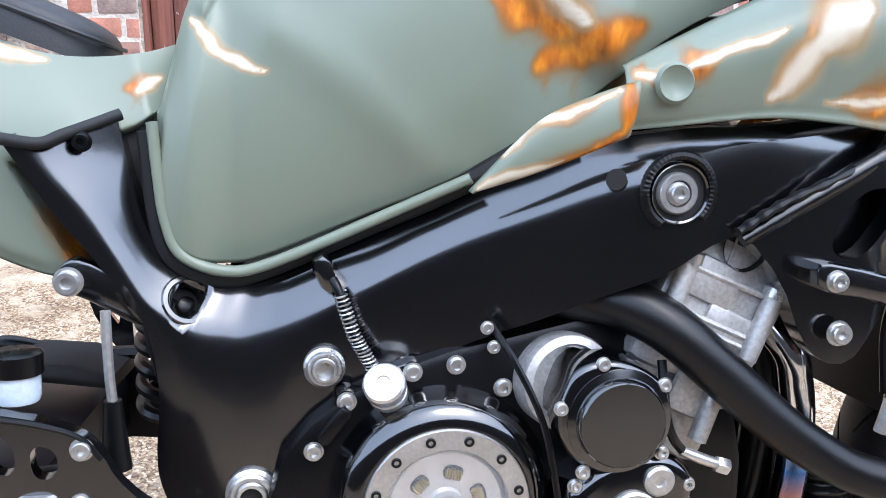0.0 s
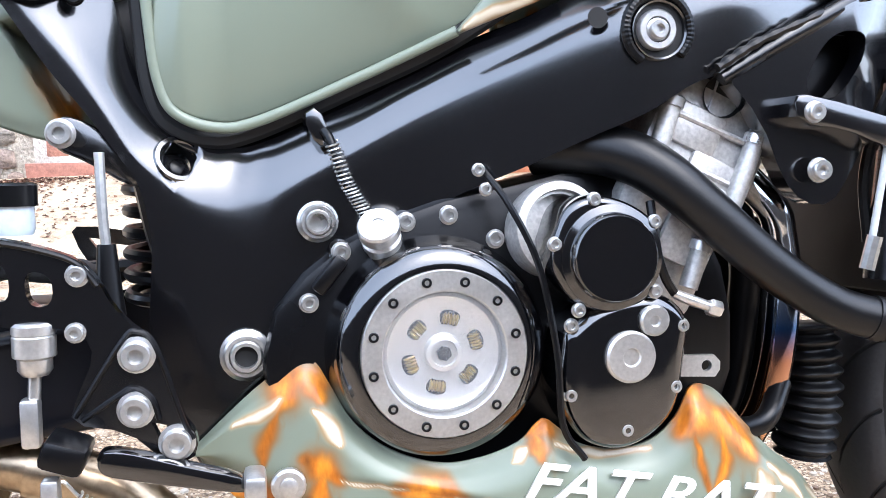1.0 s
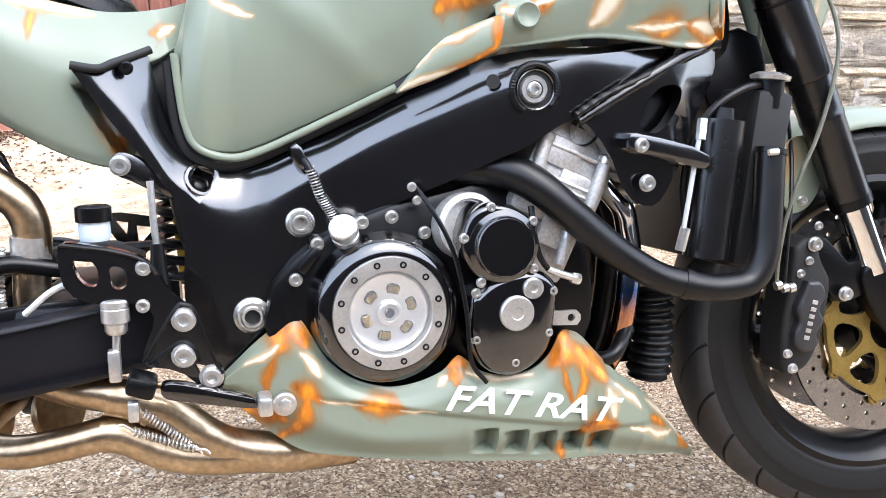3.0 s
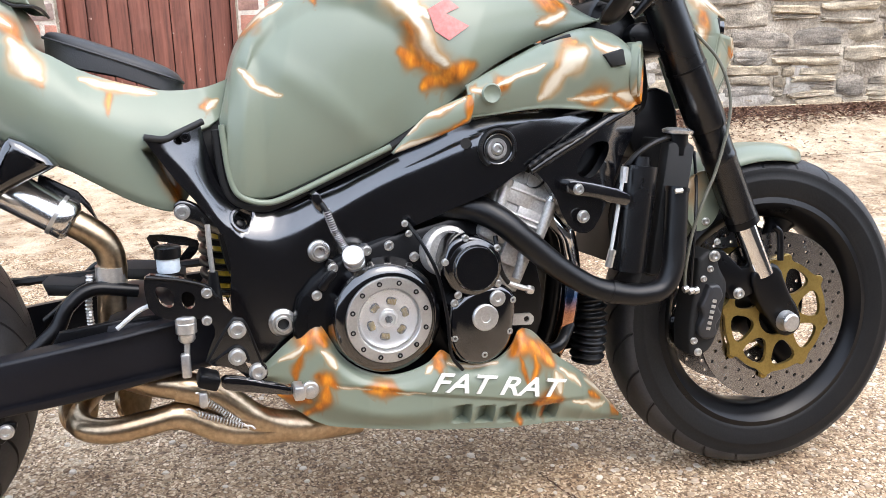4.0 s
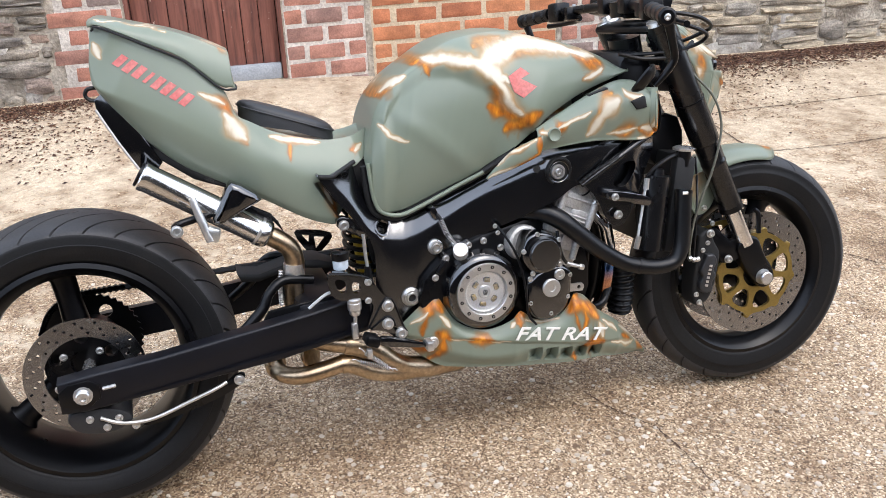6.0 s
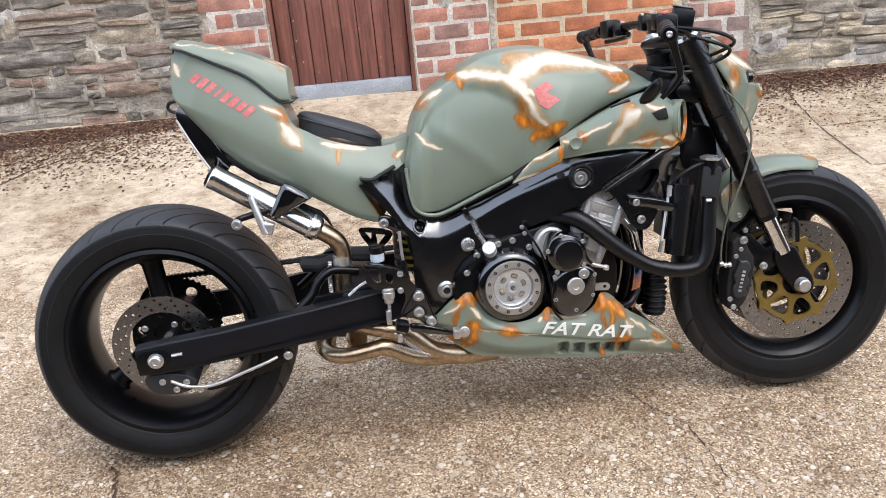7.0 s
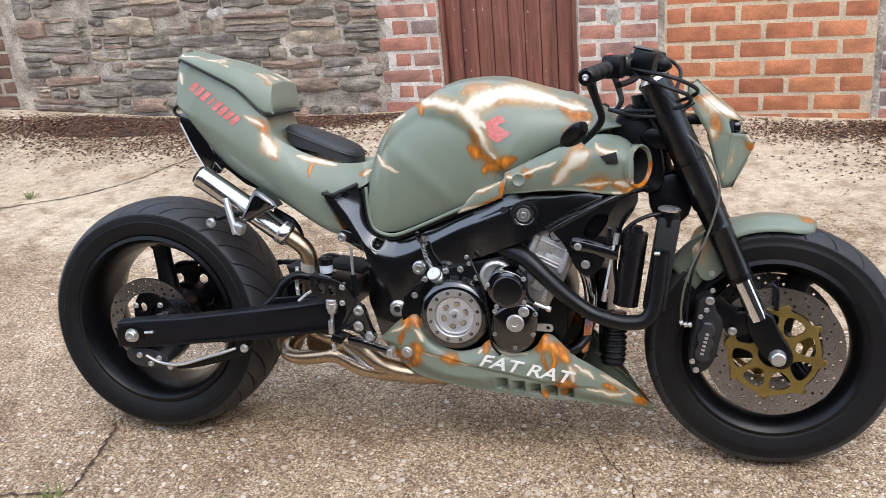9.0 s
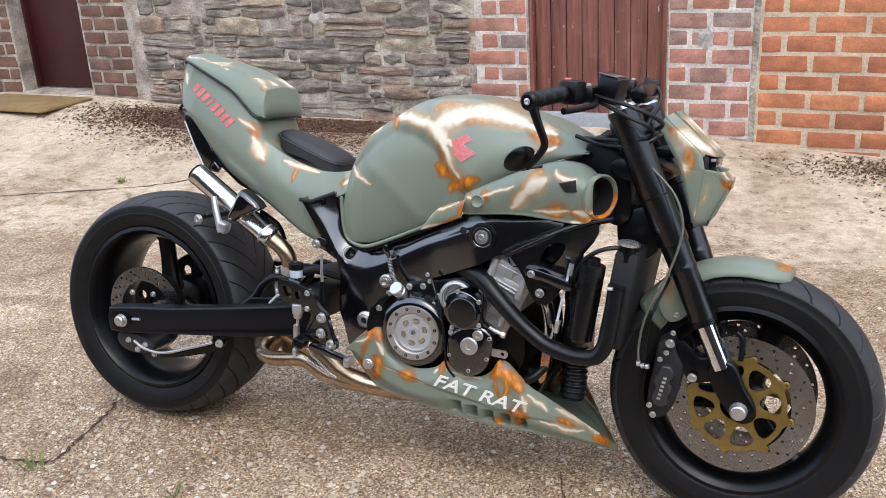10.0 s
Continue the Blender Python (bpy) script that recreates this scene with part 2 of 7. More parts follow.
def tube(pts, r, seg=12, steps=0, bm=None, caps=True, ribs=None):
    """A round tube along pts; r one radius or one for each end or point; ribs: (number, height)."""
    bm = bm or bmesh.new()
    steps = steps or max(2, (len(pts) - 1) * 8)
    c = catmull(pts, steps) if len(pts) > 2 else [Vector(pts[0]).lerp(Vector(pts[1]), i / (steps - 1)) for i in range(steps)]
    radii = list(r) if isinstance(r, (list, tuple)) else [r]
    rings, up = [], None
    for i, p in enumerate(c):
        t = (c[min(i + 1, steps - 1)] - c[max(i - 1, 0)]).normalized()
        if up is None:
            up = t.orthogonal().normalized()
        up = (up - t * up.dot(t)).normalized()
        side = t.cross(up)
        f = i / (steps - 1) * (len(radii) - 1)
        j = min(int(f), max(0, len(radii) - 2))
        rad = radii[0] if len(radii) == 1 else radii[j] * (1 - f + j) + radii[j + 1] * (f - j)
        if ribs:
            rad += ribs[1] * math.sin(2 * math.pi * ribs[0] * i / (steps - 1))
        rings.append([bm.verts.new(p + (up * math.cos(2 * math.pi * k / seg) + side * math.sin(2 * math.pi * k / seg)) * rad) for k in range(seg)])
    for a, b in zip(rings, rings[1:]):
        for k in range(seg):
            bm.faces.new((a[k], a[(k + 1) % seg], b[(k + 1) % seg], b[k]))
    if caps:
        bm.faces.new(rings[0][::-1])
        bm.faces.new(rings[-1])
    return bm


def lathe(profile, centre, axis=(0, 1, 0), seg=48, bm=None, closed=True):
    """Turn (radius, height) pairs round an axis through centre."""
    bm = bm or bmesh.new()
    ax = Vector(axis).normalized()
    u = ax.orthogonal().normalized()
    v = ax.cross(u)
    rings = []
    for r, h in profile:
        rings.append([bm.verts.new(Vector(centre) + ax * h + (u * math.cos(2 * math.pi * k / seg) + v * math.sin(2 * math.pi * k / seg)) * max(r, 1e-5)) for k in range(seg)])
    for a, b in zip(rings, rings[1:]):
        for k in range(seg):
            bm.faces.new((a[k], a[(k + 1) % seg], b[(k + 1) % seg], b[k]))
    if closed and profile[0] != profile[-1]:
        bm.faces.new(rings[0][::-1])
        bm.faces.new(rings[-1])
    return bm


def box(centre, size, bevel=0.003, turn=None, bm=None):
    bm = bm or bmesh.new()
    g = bmesh.ops.create_cube(bm, size=1)
    m = Matrix.Translation(centre) @ (turn or Matrix()) @ Matrix.Diagonal((*size, 1))
    bmesh.ops.transform(bm, matrix=m, verts=g["verts"])
    if bevel:
        e = {e for v in g["verts"] for e in v.link_edges}
        bmesh.ops.bevel(bm, geom=list(e), offset=bevel, segments=2, profile=0.5, affect="EDGES")
    return bm


def sheet(rows, bm=None):
    """A skin over rows of points."""
    bm = bm or bmesh.new()
    g = [[bm.verts.new(p) for p in row] for row in rows]
    for a, b in zip(g, g[1:]):
        for i in range(len(a) - 1):
            bm.faces.new((a[i], a[i + 1], b[i + 1], b[i]))
    return bm


def thicken(ob, t, offset=-1):
    m = ob.modifiers.new("thickness", "SOLIDIFY")
    m.thickness, m.offset = t, offset
    return ob


def smoothstep(a, b, x):
    t = min(1, max(0, (x - a) / (b - a)))
    return t * t * (3 - 2 * t)


def spray(me, bare, rust):
    """Lay sprayed strokes (points in x, z and a width) on a skin; rust runs down from its strokes in thin drips."""
    rnd = random.Random(int(len(me.vertices)))
    runs = []
    for pts, w in rust:
        runs.append((pts, w * 1.15, 1.0))
        for _ in range(2 + int(w * 420)):
            k = rnd.randrange(len(pts) - 1)
            f = rnd.random()
            x, z = pts[k][0] * (1 - f) + pts[k + 1][0] * f, pts[k][1] * (1 - f) + pts[k + 1][1] * f
            drop = rnd.uniform(1.2, 4.5) * w
            runs.append(([(x, z), (x + rnd.uniform(-.15, .15) * drop, z - drop)], w * rnd.uniform(.12, .26), rnd.uniform(.30, .52)))
    co = np.array([(v.co + 0.007 * noise.noise_vector(v.co * 26) + 0.002 * noise.noise_vector(v.co * 90 + Vector((3, 1, 7))))[:] for v in me.vertices])
    for key, strokes in (("bare", [(p, w, 1.0) for p, w in bare]), ("rust", runs)):
        best = np.zeros(len(co))
        for pts, w, k in strokes:
            n = len(pts) - 1
            for i, ((ax, az), (bx, bz)) in enumerate(zip(pts, pts[1:])):
                dx, dz = bx - ax, bz - az
                t = np.clip(((co[:, 0] - ax) * dx + (co[:, 2] - az) * dz) / (dx * dx + dz * dz + 1e-12), 0, 1)
                d = np.hypot(co[:, 0] - ax - t * dx, co[:, 2] - az - t * dz)
                wide = w * (0.5 + 0.62 * np.sin(np.pi * (i + t) / n))
                best = np.maximum(best, k * (1 - d / (wide * 3.2)))
        at = me.attributes.new(key, "FLOAT", "POINT")
        at.data.foreach_set("value", best.astype(np.float32))


_heads = {}


def bolt(parent, p, r, mat=None, axis=(0, -1, 0), depth=None, kind="socket", name="bolt"):
    """A screw head: dished washer and head with a hex socket, or a flanged hex nut."""
    mat = mat or STEEL
    key = (round(r, 4), mat.name, kind)
    if key not in _heads:
        if kind == "socket":
            prof = [(r * 1.25, 0), (r * 1.25, r * 0.16), (r, r * 0.2), (r, r * 0.85), (r * 0.9, r), (r * 0.52, r), (r * 0.5, r * 0.92), (r * 0.5, r * 0.4)]
            bm = lathe(prof, (0, 0, 0), (0, 0, 1), 18)
        else:
            bm = lathe([(r * 1.35, 0), (r * 1.3, r * 0.2), (r * 1.02, r * 0.3)], (0, 0, 0), (0, 0, 1), 18)
            lathe([(r, r * 0.3), (r, r * 1.0), (r * 0.85, r * 1.12), (r * 0.5, r * 1.12), (r * 0.46, r * 0.7)], (0, 0, 0), (0, 0, 1), 6, bm)
        _heads[key] = link(bm, name, mat, 30)
    ob = new(name, _heads[key])
    ob.parent = parent
    ob.matrix_local = Matrix.Translation(p) @ Vector(axis).to_track_quat("Z", "Y").to_matrix().to_4x4()
    return ob


def letters(text, size, depth, shear=0.0):
    """Lettering as a mesh in x, y, cut from the built-in font."""
    cu = bpy.data.curves.new("text", "FONT")
    cu.body, cu.size, cu.extrude, cu.shear, cu.offset = text, size, depth, shear, size * 0.014
    ob = bpy.data.objects.new("text", cu)
    scene.collection.objects.link(ob)
    me = bpy.data.meshes.new_from_object(ob.evaluated_get(bpy.context.evaluated_depsgraph_get()))
    bpy.data.objects.remove(ob)
    return me


# ---- ground ----
NEAR = (-0.003, -0.018)


def ground_z(x, y):
    near = NEAR[0] + NEAR[1] * 1.6 * math.tanh(x / 1.6)
    ramp = 0.035 * smoothstep(2.0, 3.2, y) * math.exp(-((x + 0.3) / 0.8) ** 2)
    far = smoothstep(1.9, 3.2, y) * (0.085 - 0.035 * smoothstep(0.4, 1.6, x) + 0.075 * smoothstep(-2.4, -4.4, x))
    lumps = 0.006 * noise.noise((x * 1.7, y * 1.7, 0)) + 0.003 * noise.noise((x * 6, y * 6, 3))
    calm = smoothstep(0.25, 0.6, abs(y))
    return near + ramp + far + lumps * calm


def ground_material():
    m = bpy.data.materials.new("exposed_aggregate_concrete")
    m.use_nodes = True
    n, l = m.node_tree.nodes, m.node_tree.links
    b = n["Principled BSDF"]
    tc = n.new("ShaderNodeTexCoord")

    def tex(kind, scale, **kw):
        t = n.new(kind)
        t.inputs["Scale"].default_value = scale
        l.new(tc.outputs["Object"], t.inputs["Vector"])
        return t

    def ramp(src, *stops):
        r = n.new("ShaderNodeValToRGB")
        e = r.color_ramp.elements
        while len(e) < len(stops):
            e.new(0.5)
        for q, (p, c) in zip(e, stops):
            q.position, q.color = p, (*c, 1)
        l.new(src, r.inputs["Fac"])
        return r.outputs["Color"]

    def mix(a, c, f, mode="MIX"):
        x = n.new("ShaderNodeMix")
        x.data_type, x.blend_type = "RGBA", mode
        for s, v in (("Factor", f), ("A", a), ("B", c)):
            if isinstance(v, (float, int)):
                x.inputs[s].default_value = v
            elif isinstance(v, tuple):
                x.inputs[s].default_value = (*v, 1)
            else:
                l.new(v, x.inputs[s])
        return x.outputs["Result"]

    warp = tex("ShaderNodeTexNoise", 40)
    add = n.new("ShaderNodeMix")
    add.data_type = "VECTOR"
    add.inputs["Factor"].default_value = 0.014
    l.new(tc.outputs["Object"], add.inputs[4])
    l.new(warp.outputs["Color"], add.inputs[5])

    def stones(scale):
        v = n.new("ShaderNodeTexVoronoi")
        v.inputs["Scale"].default_value = scale
        l.new(add.outputs[1], v.inputs["Vector"])
        sp = n.new("ShaderNodeSeparateColor")
        l.new(v.outputs["Color"], sp.inputs["Color"])
        return v, sp

    def times(a, c):
        x = n.new("ShaderNodeMath")
        x.operation = "MULTIPLY"
        l.new(a, x.inputs[0])
        l.new(c, x.inputs[1])
        return x.outputs[0]

    peb, pick = stones(68)
    mid, pick_mid = stones(118)
    fines, pick_fine = stones(230)
    tint = ((0.0, (0.13, 0.085, 0.05)), (0.25, (0.34, 0.245, 0.165)), (0.55, (0.46, 0.375, 0.28)), (0.85, (0.70, 0.63, 0.53)), (1.0, (0.24, 0.21, 0.19)))
    grit = ramp(pick_fine.outputs[1], (0.0, (0.085, 0.055, 0.034)), (0.35, (0.25, 0.18, 0.12)), (0.75, (0.40, 0.315, 0.225)), (1.0, (0.60, 0.53, 0.43)))
    col = grit
    for v, sp, share in ((mid, pick_mid, 0.40), (peb, pick, 0.62)):
        shape = ramp(v.outputs["Distance"], (0.30, (1, 1, 1)), (0.40, (0, 0, 0)))
        chosen = ramp(sp.outputs[1], (share, (0, 0, 0)), (share + 0.02, (1, 1, 1)))
        col = mix(col, ramp(sp.outputs[0], *tint), times(shape, chosen))
        rim = ramp(v.outputs["Distance"], (0.36, (1, 1, 1)), (0.42, (0.55, 0.5, 0.45)), (0.56, (1, 1, 1)))
        col = mix(col, rim, chosen, "MULTIPLY")
    wear = tex("ShaderNodeTexNoise", 1.1)
    wear.inputs["Detail"].default_value = 8
    # trowelled skin that has flaked away in ragged patches, more of it left towards the wall
    flake = tex("ShaderNodeTexNoise", 17)
    flake.inputs["Detail"].default_value, flake.inputs["Roughness"].default_value = 10, 0.68
    skin = ramp(tex("ShaderNodeTexNoise", 26).outputs["Fac"], (0.3, (0.36, 0.305, 0.24)), (0.7, (0.52, 0.46, 0.375)))
    pos = n.new("ShaderNodeSeparateXYZ")
    l.new(tc.outputs["Object"], pos.inputs[0])
    far = n.new("ShaderNodeMapRange")
    far.inputs["From Min"].default_value, far.inputs["From Max"].default_value = -0.3, 2.4
    far.inputs["To Max"].default_value = 0.34
    l.new(pos.outputs["Y"], far.inputs["Value"])
    sk = n.new("ShaderNodeMath")
    sk.operation = "MULTIPLY_ADD"
    l.new(wear.outputs["Fac"], sk.inputs[0])
    sk.inputs[1].default_value = 0.45
    l.new(far.outputs["Result"], sk.inputs[2])
    sk2 = n.new("ShaderNodeMath")
    sk2.operation = "ADD"
    l.new(sk.outputs[0], sk2.inputs[0])
    l.new(flake.outputs["Fac"], sk2.inputs[1])
    skr = n.new("ShaderNodeMapRange")
    skr.inputs["From Min"].default_value, skr.inputs["From Max"].default_value = 0.90, 0.99
    skr.inputs["To Max"].default_value = 0.85
    l.new(sk2.outputs[0], skr.inputs["Value"])
    col = mix(col, skin, skr.outputs["Result"])
    # brown dirt in the hollows, at two sizes
    dirt = tex("ShaderNodeTexNoise", 5.5)
    dirt.inputs["Detail"].default_value, dirt.inputs["Roughness"].default_value = 9, 0.65
    col = mix(col, ramp(dirt.outputs["Fac"], (0.36, (0.46, 0.38, 0.30)), (0.52, (1.0, 1.0, 1.0))), 0.62, "MULTIPLY")
    stain = ramp(wear.outputs["Fac"], (0.32, (0.62, 0.57, 0.51)), (0.60, (1.0, 1.0, 1.0)))
    col = mix(col, stain, 0.8, "MULTIPLY")
    col = mix(col, (1.41, 1.325, 1.17), 1.0, "MULTIPLY")
    fine = tex("ShaderNodeTexNoise", 420)
    col = mix(col, ramp(fine.outputs["Fac"], (0.3, (0.66, 0.66, 0.66)), (0.7, (1.16, 1.16, 1.16))), 0.8, "MULTIPLY")
    l.new(col, b.inputs["Base Color"])
    b.inputs["Roughness"].default_value = 0.8
    b1, b2 = n.new("ShaderNodeBump"), n.new("ShaderNodeBump")
    b1.inputs["Strength"].default_value, b1.inputs["Distance"].default_value, b1.invert = 0.9, 0.008, True
    l.new(peb.outputs["Distance"], b1.inputs["Height"])
    b2.inputs["Strength"].default_value, b2.inputs["Distance"].default_value = 0.4, 0.003
    l.new(fine.outputs["Fac"], b2.inputs["Height"])
    l.new(b1.outputs["Normal"], b2.inputs["Normal"])
    l.new(b2.outputs["Normal"], b.inputs["Normal"])
    return m


GROUND = ground_material()
SOIL = material("dark_leafy_soil", (0.085, 0.042, 0.024), 0.9, 0, 0.5, 7, 120, 0.8, 0.01, other=(0.05, 0.03, 0.02))


def axis_steps(lo, hi, step):
    near = [lo + step * i for i in range(int((hi - lo) / step) + 1)]
    out = [1.5, 4, 10, 30, 90, 250]
    return [lo - d for d in out[::-1]] + near + [near[-1] + d for d in out]


gx, gy = axis_steps(-6.0, 6.5, 0.085), axis_steps(-3.6, 3.7, 0.085)
ground = new("ground", link(sheet([[(x, y, ground_z(x, y)) for x in gx] for y in gy]), "ground", GROUND))
tagged(ground, "worn exposed-aggregate concrete yard with cracks", "ground", kind="structure")

# ---- old wall with two doors ----
WALL = Matrix.Translation((0, 3.225, 0)) @ Euler((0, 0, radians(-2.9))).to_matrix().to_4x4()
TOP = 3.0
D1, D2 = (-0.758, 0.045), (-5.05, -4.31)
MORTAR = material("pale_lime_mortar", (0.54, 0.475, 0.38), 0.92, 0, 0.5, 7, 60, 1.0, 0.014, other=(0.19, 0.155, 0.115))
PALE_MORTAR = material("pale_grey_mortar", (0.66, 0.60, 0.52), 0.92, 0, 0.35, 9, 70, 0.9, 0.008, other=(0.36, 0.31, 0.26))
SAND_MORTAR = material("sandy_yellow_mortar", (0.60, 0.48, 0.32), 0.92, 0, 0.3, 6, 80, 0.8, 0.006, other=(0.38, 0.30, 0.22))
LIME = material("flaking_lime_plaster", (0.56, 0.52, 0.45), 0.9, 0, 0.5, 18, 80, 0.9, 0.006, other=(0.24, 0.21, 0.18))


def stone_material(name, stops, strata=26.0, contrast=1.0, depth=0.016, stretch=0.28):
    """Layered rubble stone, each stone of its own tint."""
    m = bpy.data.materials.new(name)
    m.use_nodes = True
    n, l = m.node_tree.nodes, m.node_tree.links
    b = n["Principled BSDF"]
    tc, info, ramp = n.new("ShaderNodeTexCoord"), n.new("ShaderNodeObjectInfo"), n.new("ShaderNodeValToRGB")
    while len(ramp.color_ramp.elements) < len(stops):
        ramp.color_ramp.elements.new(0.5)
    for e, (p, c) in zip(ramp.color_ramp.elements, stops):
        e.position, e.color = p, (*c, 1)
    l.new(info.outputs["Random"], ramp.inputs["Fac"])
    shift = n.new("ShaderNodeVectorMath")
    shift.operation = "ADD"
    l.new(tc.outputs["Object"], shift.inputs[0])
    spread = n.new("ShaderNodeVectorMath")
    spread.operation = "SCALE"
    spread.inputs[0].default_value = (3.1, 5.7, 7.3)
    l.new(info.outputs["Random"], spread.inputs["Scale"])
    l.new(spread.outputs[0], shift.inputs[1])
    flat = n.new("ShaderNodeMapping")
    flat.inputs["Scale"].default_value = (stretch, 1.0, 1.0)
    l.new(shift.outputs[0], flat.inputs["Vector"])
    last = ramp.outputs["Color"]
    heights = []
    for scale, vec, dark, light in ((strata, flat.outputs[0], 0.42, 1.30), (9.0, shift.outputs[0], 0.62, 1.18), (110.0, shift.outputs[0], 0.68, 1.22)):
        t = n.new("ShaderNodeTexNoise")
        t.inputs["Scale"].default_value, t.inputs["Detail"].default_value, t.inputs["Roughness"].default_value = scale, 8, 0.62
        l.new(vec, t.inputs["Vector"])
        r = n.new("ShaderNodeMapRange")
        r.inputs["From Min"].default_value, r.inputs["From Max"].default_value = 0.34, 0.64
        r.inputs["To Min"].default_value, r.inputs["To Max"].default_value = 1 - (1 - dark) * contrast, 1 + (light - 1) * contrast
        l.new(t.outputs["Fac"], r.inputs["Value"])
        x = n.new("ShaderNodeMix")
        x.data_type, x.blend_type = "RGBA", "MULTIPLY"
        x.inputs["Factor"].default_value = 1.0
        l.new(last, x.inputs["A"])
        l.new(r.outputs["Result"], x.inputs["B"])
        last = x.outputs["Result"]
        heights.append(t.outputs["Fac"])
    l.new(last, b.inputs["Base Color"])
    b.inputs["Roughness"].default_value = 0.85
    normal = None
    for h, d in ((heights[0], depth), (heights[2], 0.004)):
        bp = n.new("ShaderNodeBump")
        bp.inputs["Strength"].default_value, bp.inputs["Distance"].default_value = 0.9, d
        l.new(h, bp.inputs["Height"])
        if normal:
            l.new(normal, bp.inputs["Normal"])
        normal = bp.outputs["Normal"]
    l.new(normal, b.inputs["Normal"])
    return m


BRICK_O = stone_material("orange_brick", [(0.0, (0.36, 0.125, 0.058)), (0.35, (0.48, 0.18, 0.078)), (0.7, (0.54, 0.215, 0.095)), (1.0, (0.42, 0.145, 0.068))], 13.0, 0.5, 0.006, 0.6)
BRICK_R = stone_material("old_red_brick", [(0.0, (0.37, 0.155, 0.105)), (0.3, (0.43, 0.20, 0.14)), (0.55, (0.32, 0.17, 0.13)), (0.75, (0.28, 0.205, 0.175)), (1.0, (0.45, 0.18, 0.11))], 13.0, 0.6, 0.007, 0.6)
# browner brick by the far door, with the shade there put into its colour
BRICK_SHADED = stone_material("shaded_brown_brick", [(0.0, (0.11, 0.060, 0.040)), (0.4, (0.17, 0.082, 0.052)), (0.7, (0.14, 0.092, 0.066)), (1.0, (0.20, 0.092, 0.056))], 13.0, 0.6, 0.007, 0.6)
STONE_M = stone_material("grey_brown_rubble_stone", [(0.0, (0.24, 0.21, 0.175)), (0.3, (0.38, 0.315, 0.225)), (0.6, (0.46, 0.375, 0.255)), (0.8, (0.31, 0.275, 0.23)), (1.0, (0.54, 0.45, 0.315))])
SLATE_M = stone_material("brown_slate_rubble", [(0.0, (0.16, 0.14, 0.12)), (0.3, (0.30, 0.25, 0.185)), (0.5, (0.24, 0.21, 0.185)), (0.7, (0.31, 0.21, 0.15)), (0.85, (0.42, 0.345, 0.245)), (1.0, (0.20, 0.175, 0.15))])
def door_material():
    """Old brown-red paint, worn along the grain, with pale flecks where it has chipped."""
    m = bpy.data.materials.new("brown_red_door_paint")
    m.use_nodes = True
    n, l = m.node_tree.nodes, m.node_tree.links
    b = n["Principled BSDF"]
    tc, grain = n.new("ShaderNodeTexCoord"), n.new("ShaderNodeMapping")
    grain.inputs["Scale"].default_value = (1.0, 1.0, 0.06)
    l.new(tc.outputs["Object"], grain.inputs["Vector"])

    def tex(scale, vec, detail=8):
        t = n.new("ShaderNodeTexNoise")
        t.inputs["Scale"].default_value, t.inputs["Detail"].default_value, t.inputs["Roughness"].default_value = scale, detail, 0.65
        l.new(vec, t.inputs["Vector"])
        return t.outputs["Fac"]

    def ramp(fac, *stops):
        r = n.new("ShaderNodeValToRGB")
        for e, (p, c) in zip(r.color_ramp.elements, stops):
            e.position, e.color = p, (*c, 1)
        l.new(fac, r.inputs["Fac"])
        return r.outputs["Color"]

    def mix(a, c, f):
        x = n.new("ShaderNodeMix")
        x.data_type = "RGBA"
        l.new(f, x.inputs["Factor"])
        for sock, v in (("A", a), ("B", c)):
            if isinstance(v, tuple):
                x.inputs[sock].default_value = (*v, 1)
            else:
                l.new(v, x.inputs[sock])
        return x.outputs["Result"]

    run = tex(42, grain.outputs["Vector"])
    col = ramp(run, (0.32, (0.085, 0.030, 0.022)), (0.66, (0.235, 0.088, 0.060)))
    col = mix(col, (0.30, 0.15, 0.11), ramp(tex(3.5, tc.outputs["Object"]), (0.52, (0, 0, 0)), (0.75, (0.5, 0.5, 0.5))))
    fleck = n.new("ShaderNodeMapping")
    fleck.inputs["Scale"].default_value = (1.0, 1.0, 0.4)
    l.new(tc.outputs["Object"], fleck.inputs["Vector"])
    col = mix(col, (0.50, 0.40, 0.33), ramp(tex(38, fleck.outputs["Vector"], 5), (0.67, (0, 0, 0)), (0.70, (1, 1, 1))))
    l.new(col, b.inputs["Base Color"])
    b.inputs["Roughness"].default_value = 0.6
    bp = n.new("ShaderNodeBump")
    bp.inputs["Strength"].default_value, bp.inputs["Distance"].default_value = 0.6, 0.003
    l.new(run, bp.inputs["Height"])
    l.new(bp.outputs["Normal"], b.inputs["Normal"])
    return m


DOOR_M = door_material()
# maroon paint darkened: the deep recess's shade is put into this colour
SHADED_DOOR = material("maroon_door_paint_with_shade", (0.050, 0.008, 0.006), 0.5, 0, 0.3, 4, 60, 0.2, 0.002)
SILL_M = material("grey_weathered_board", (0.36, 0.38, 0.40), 0.6, 0, 0.3, 9, 110, 0.3, 0.002)
LEDGE_M = material("pale_stone_ledge", (0.50, 0.46, 0.40), 0.85, 0, 0.35, 6, 120, 0.5, 0.004)

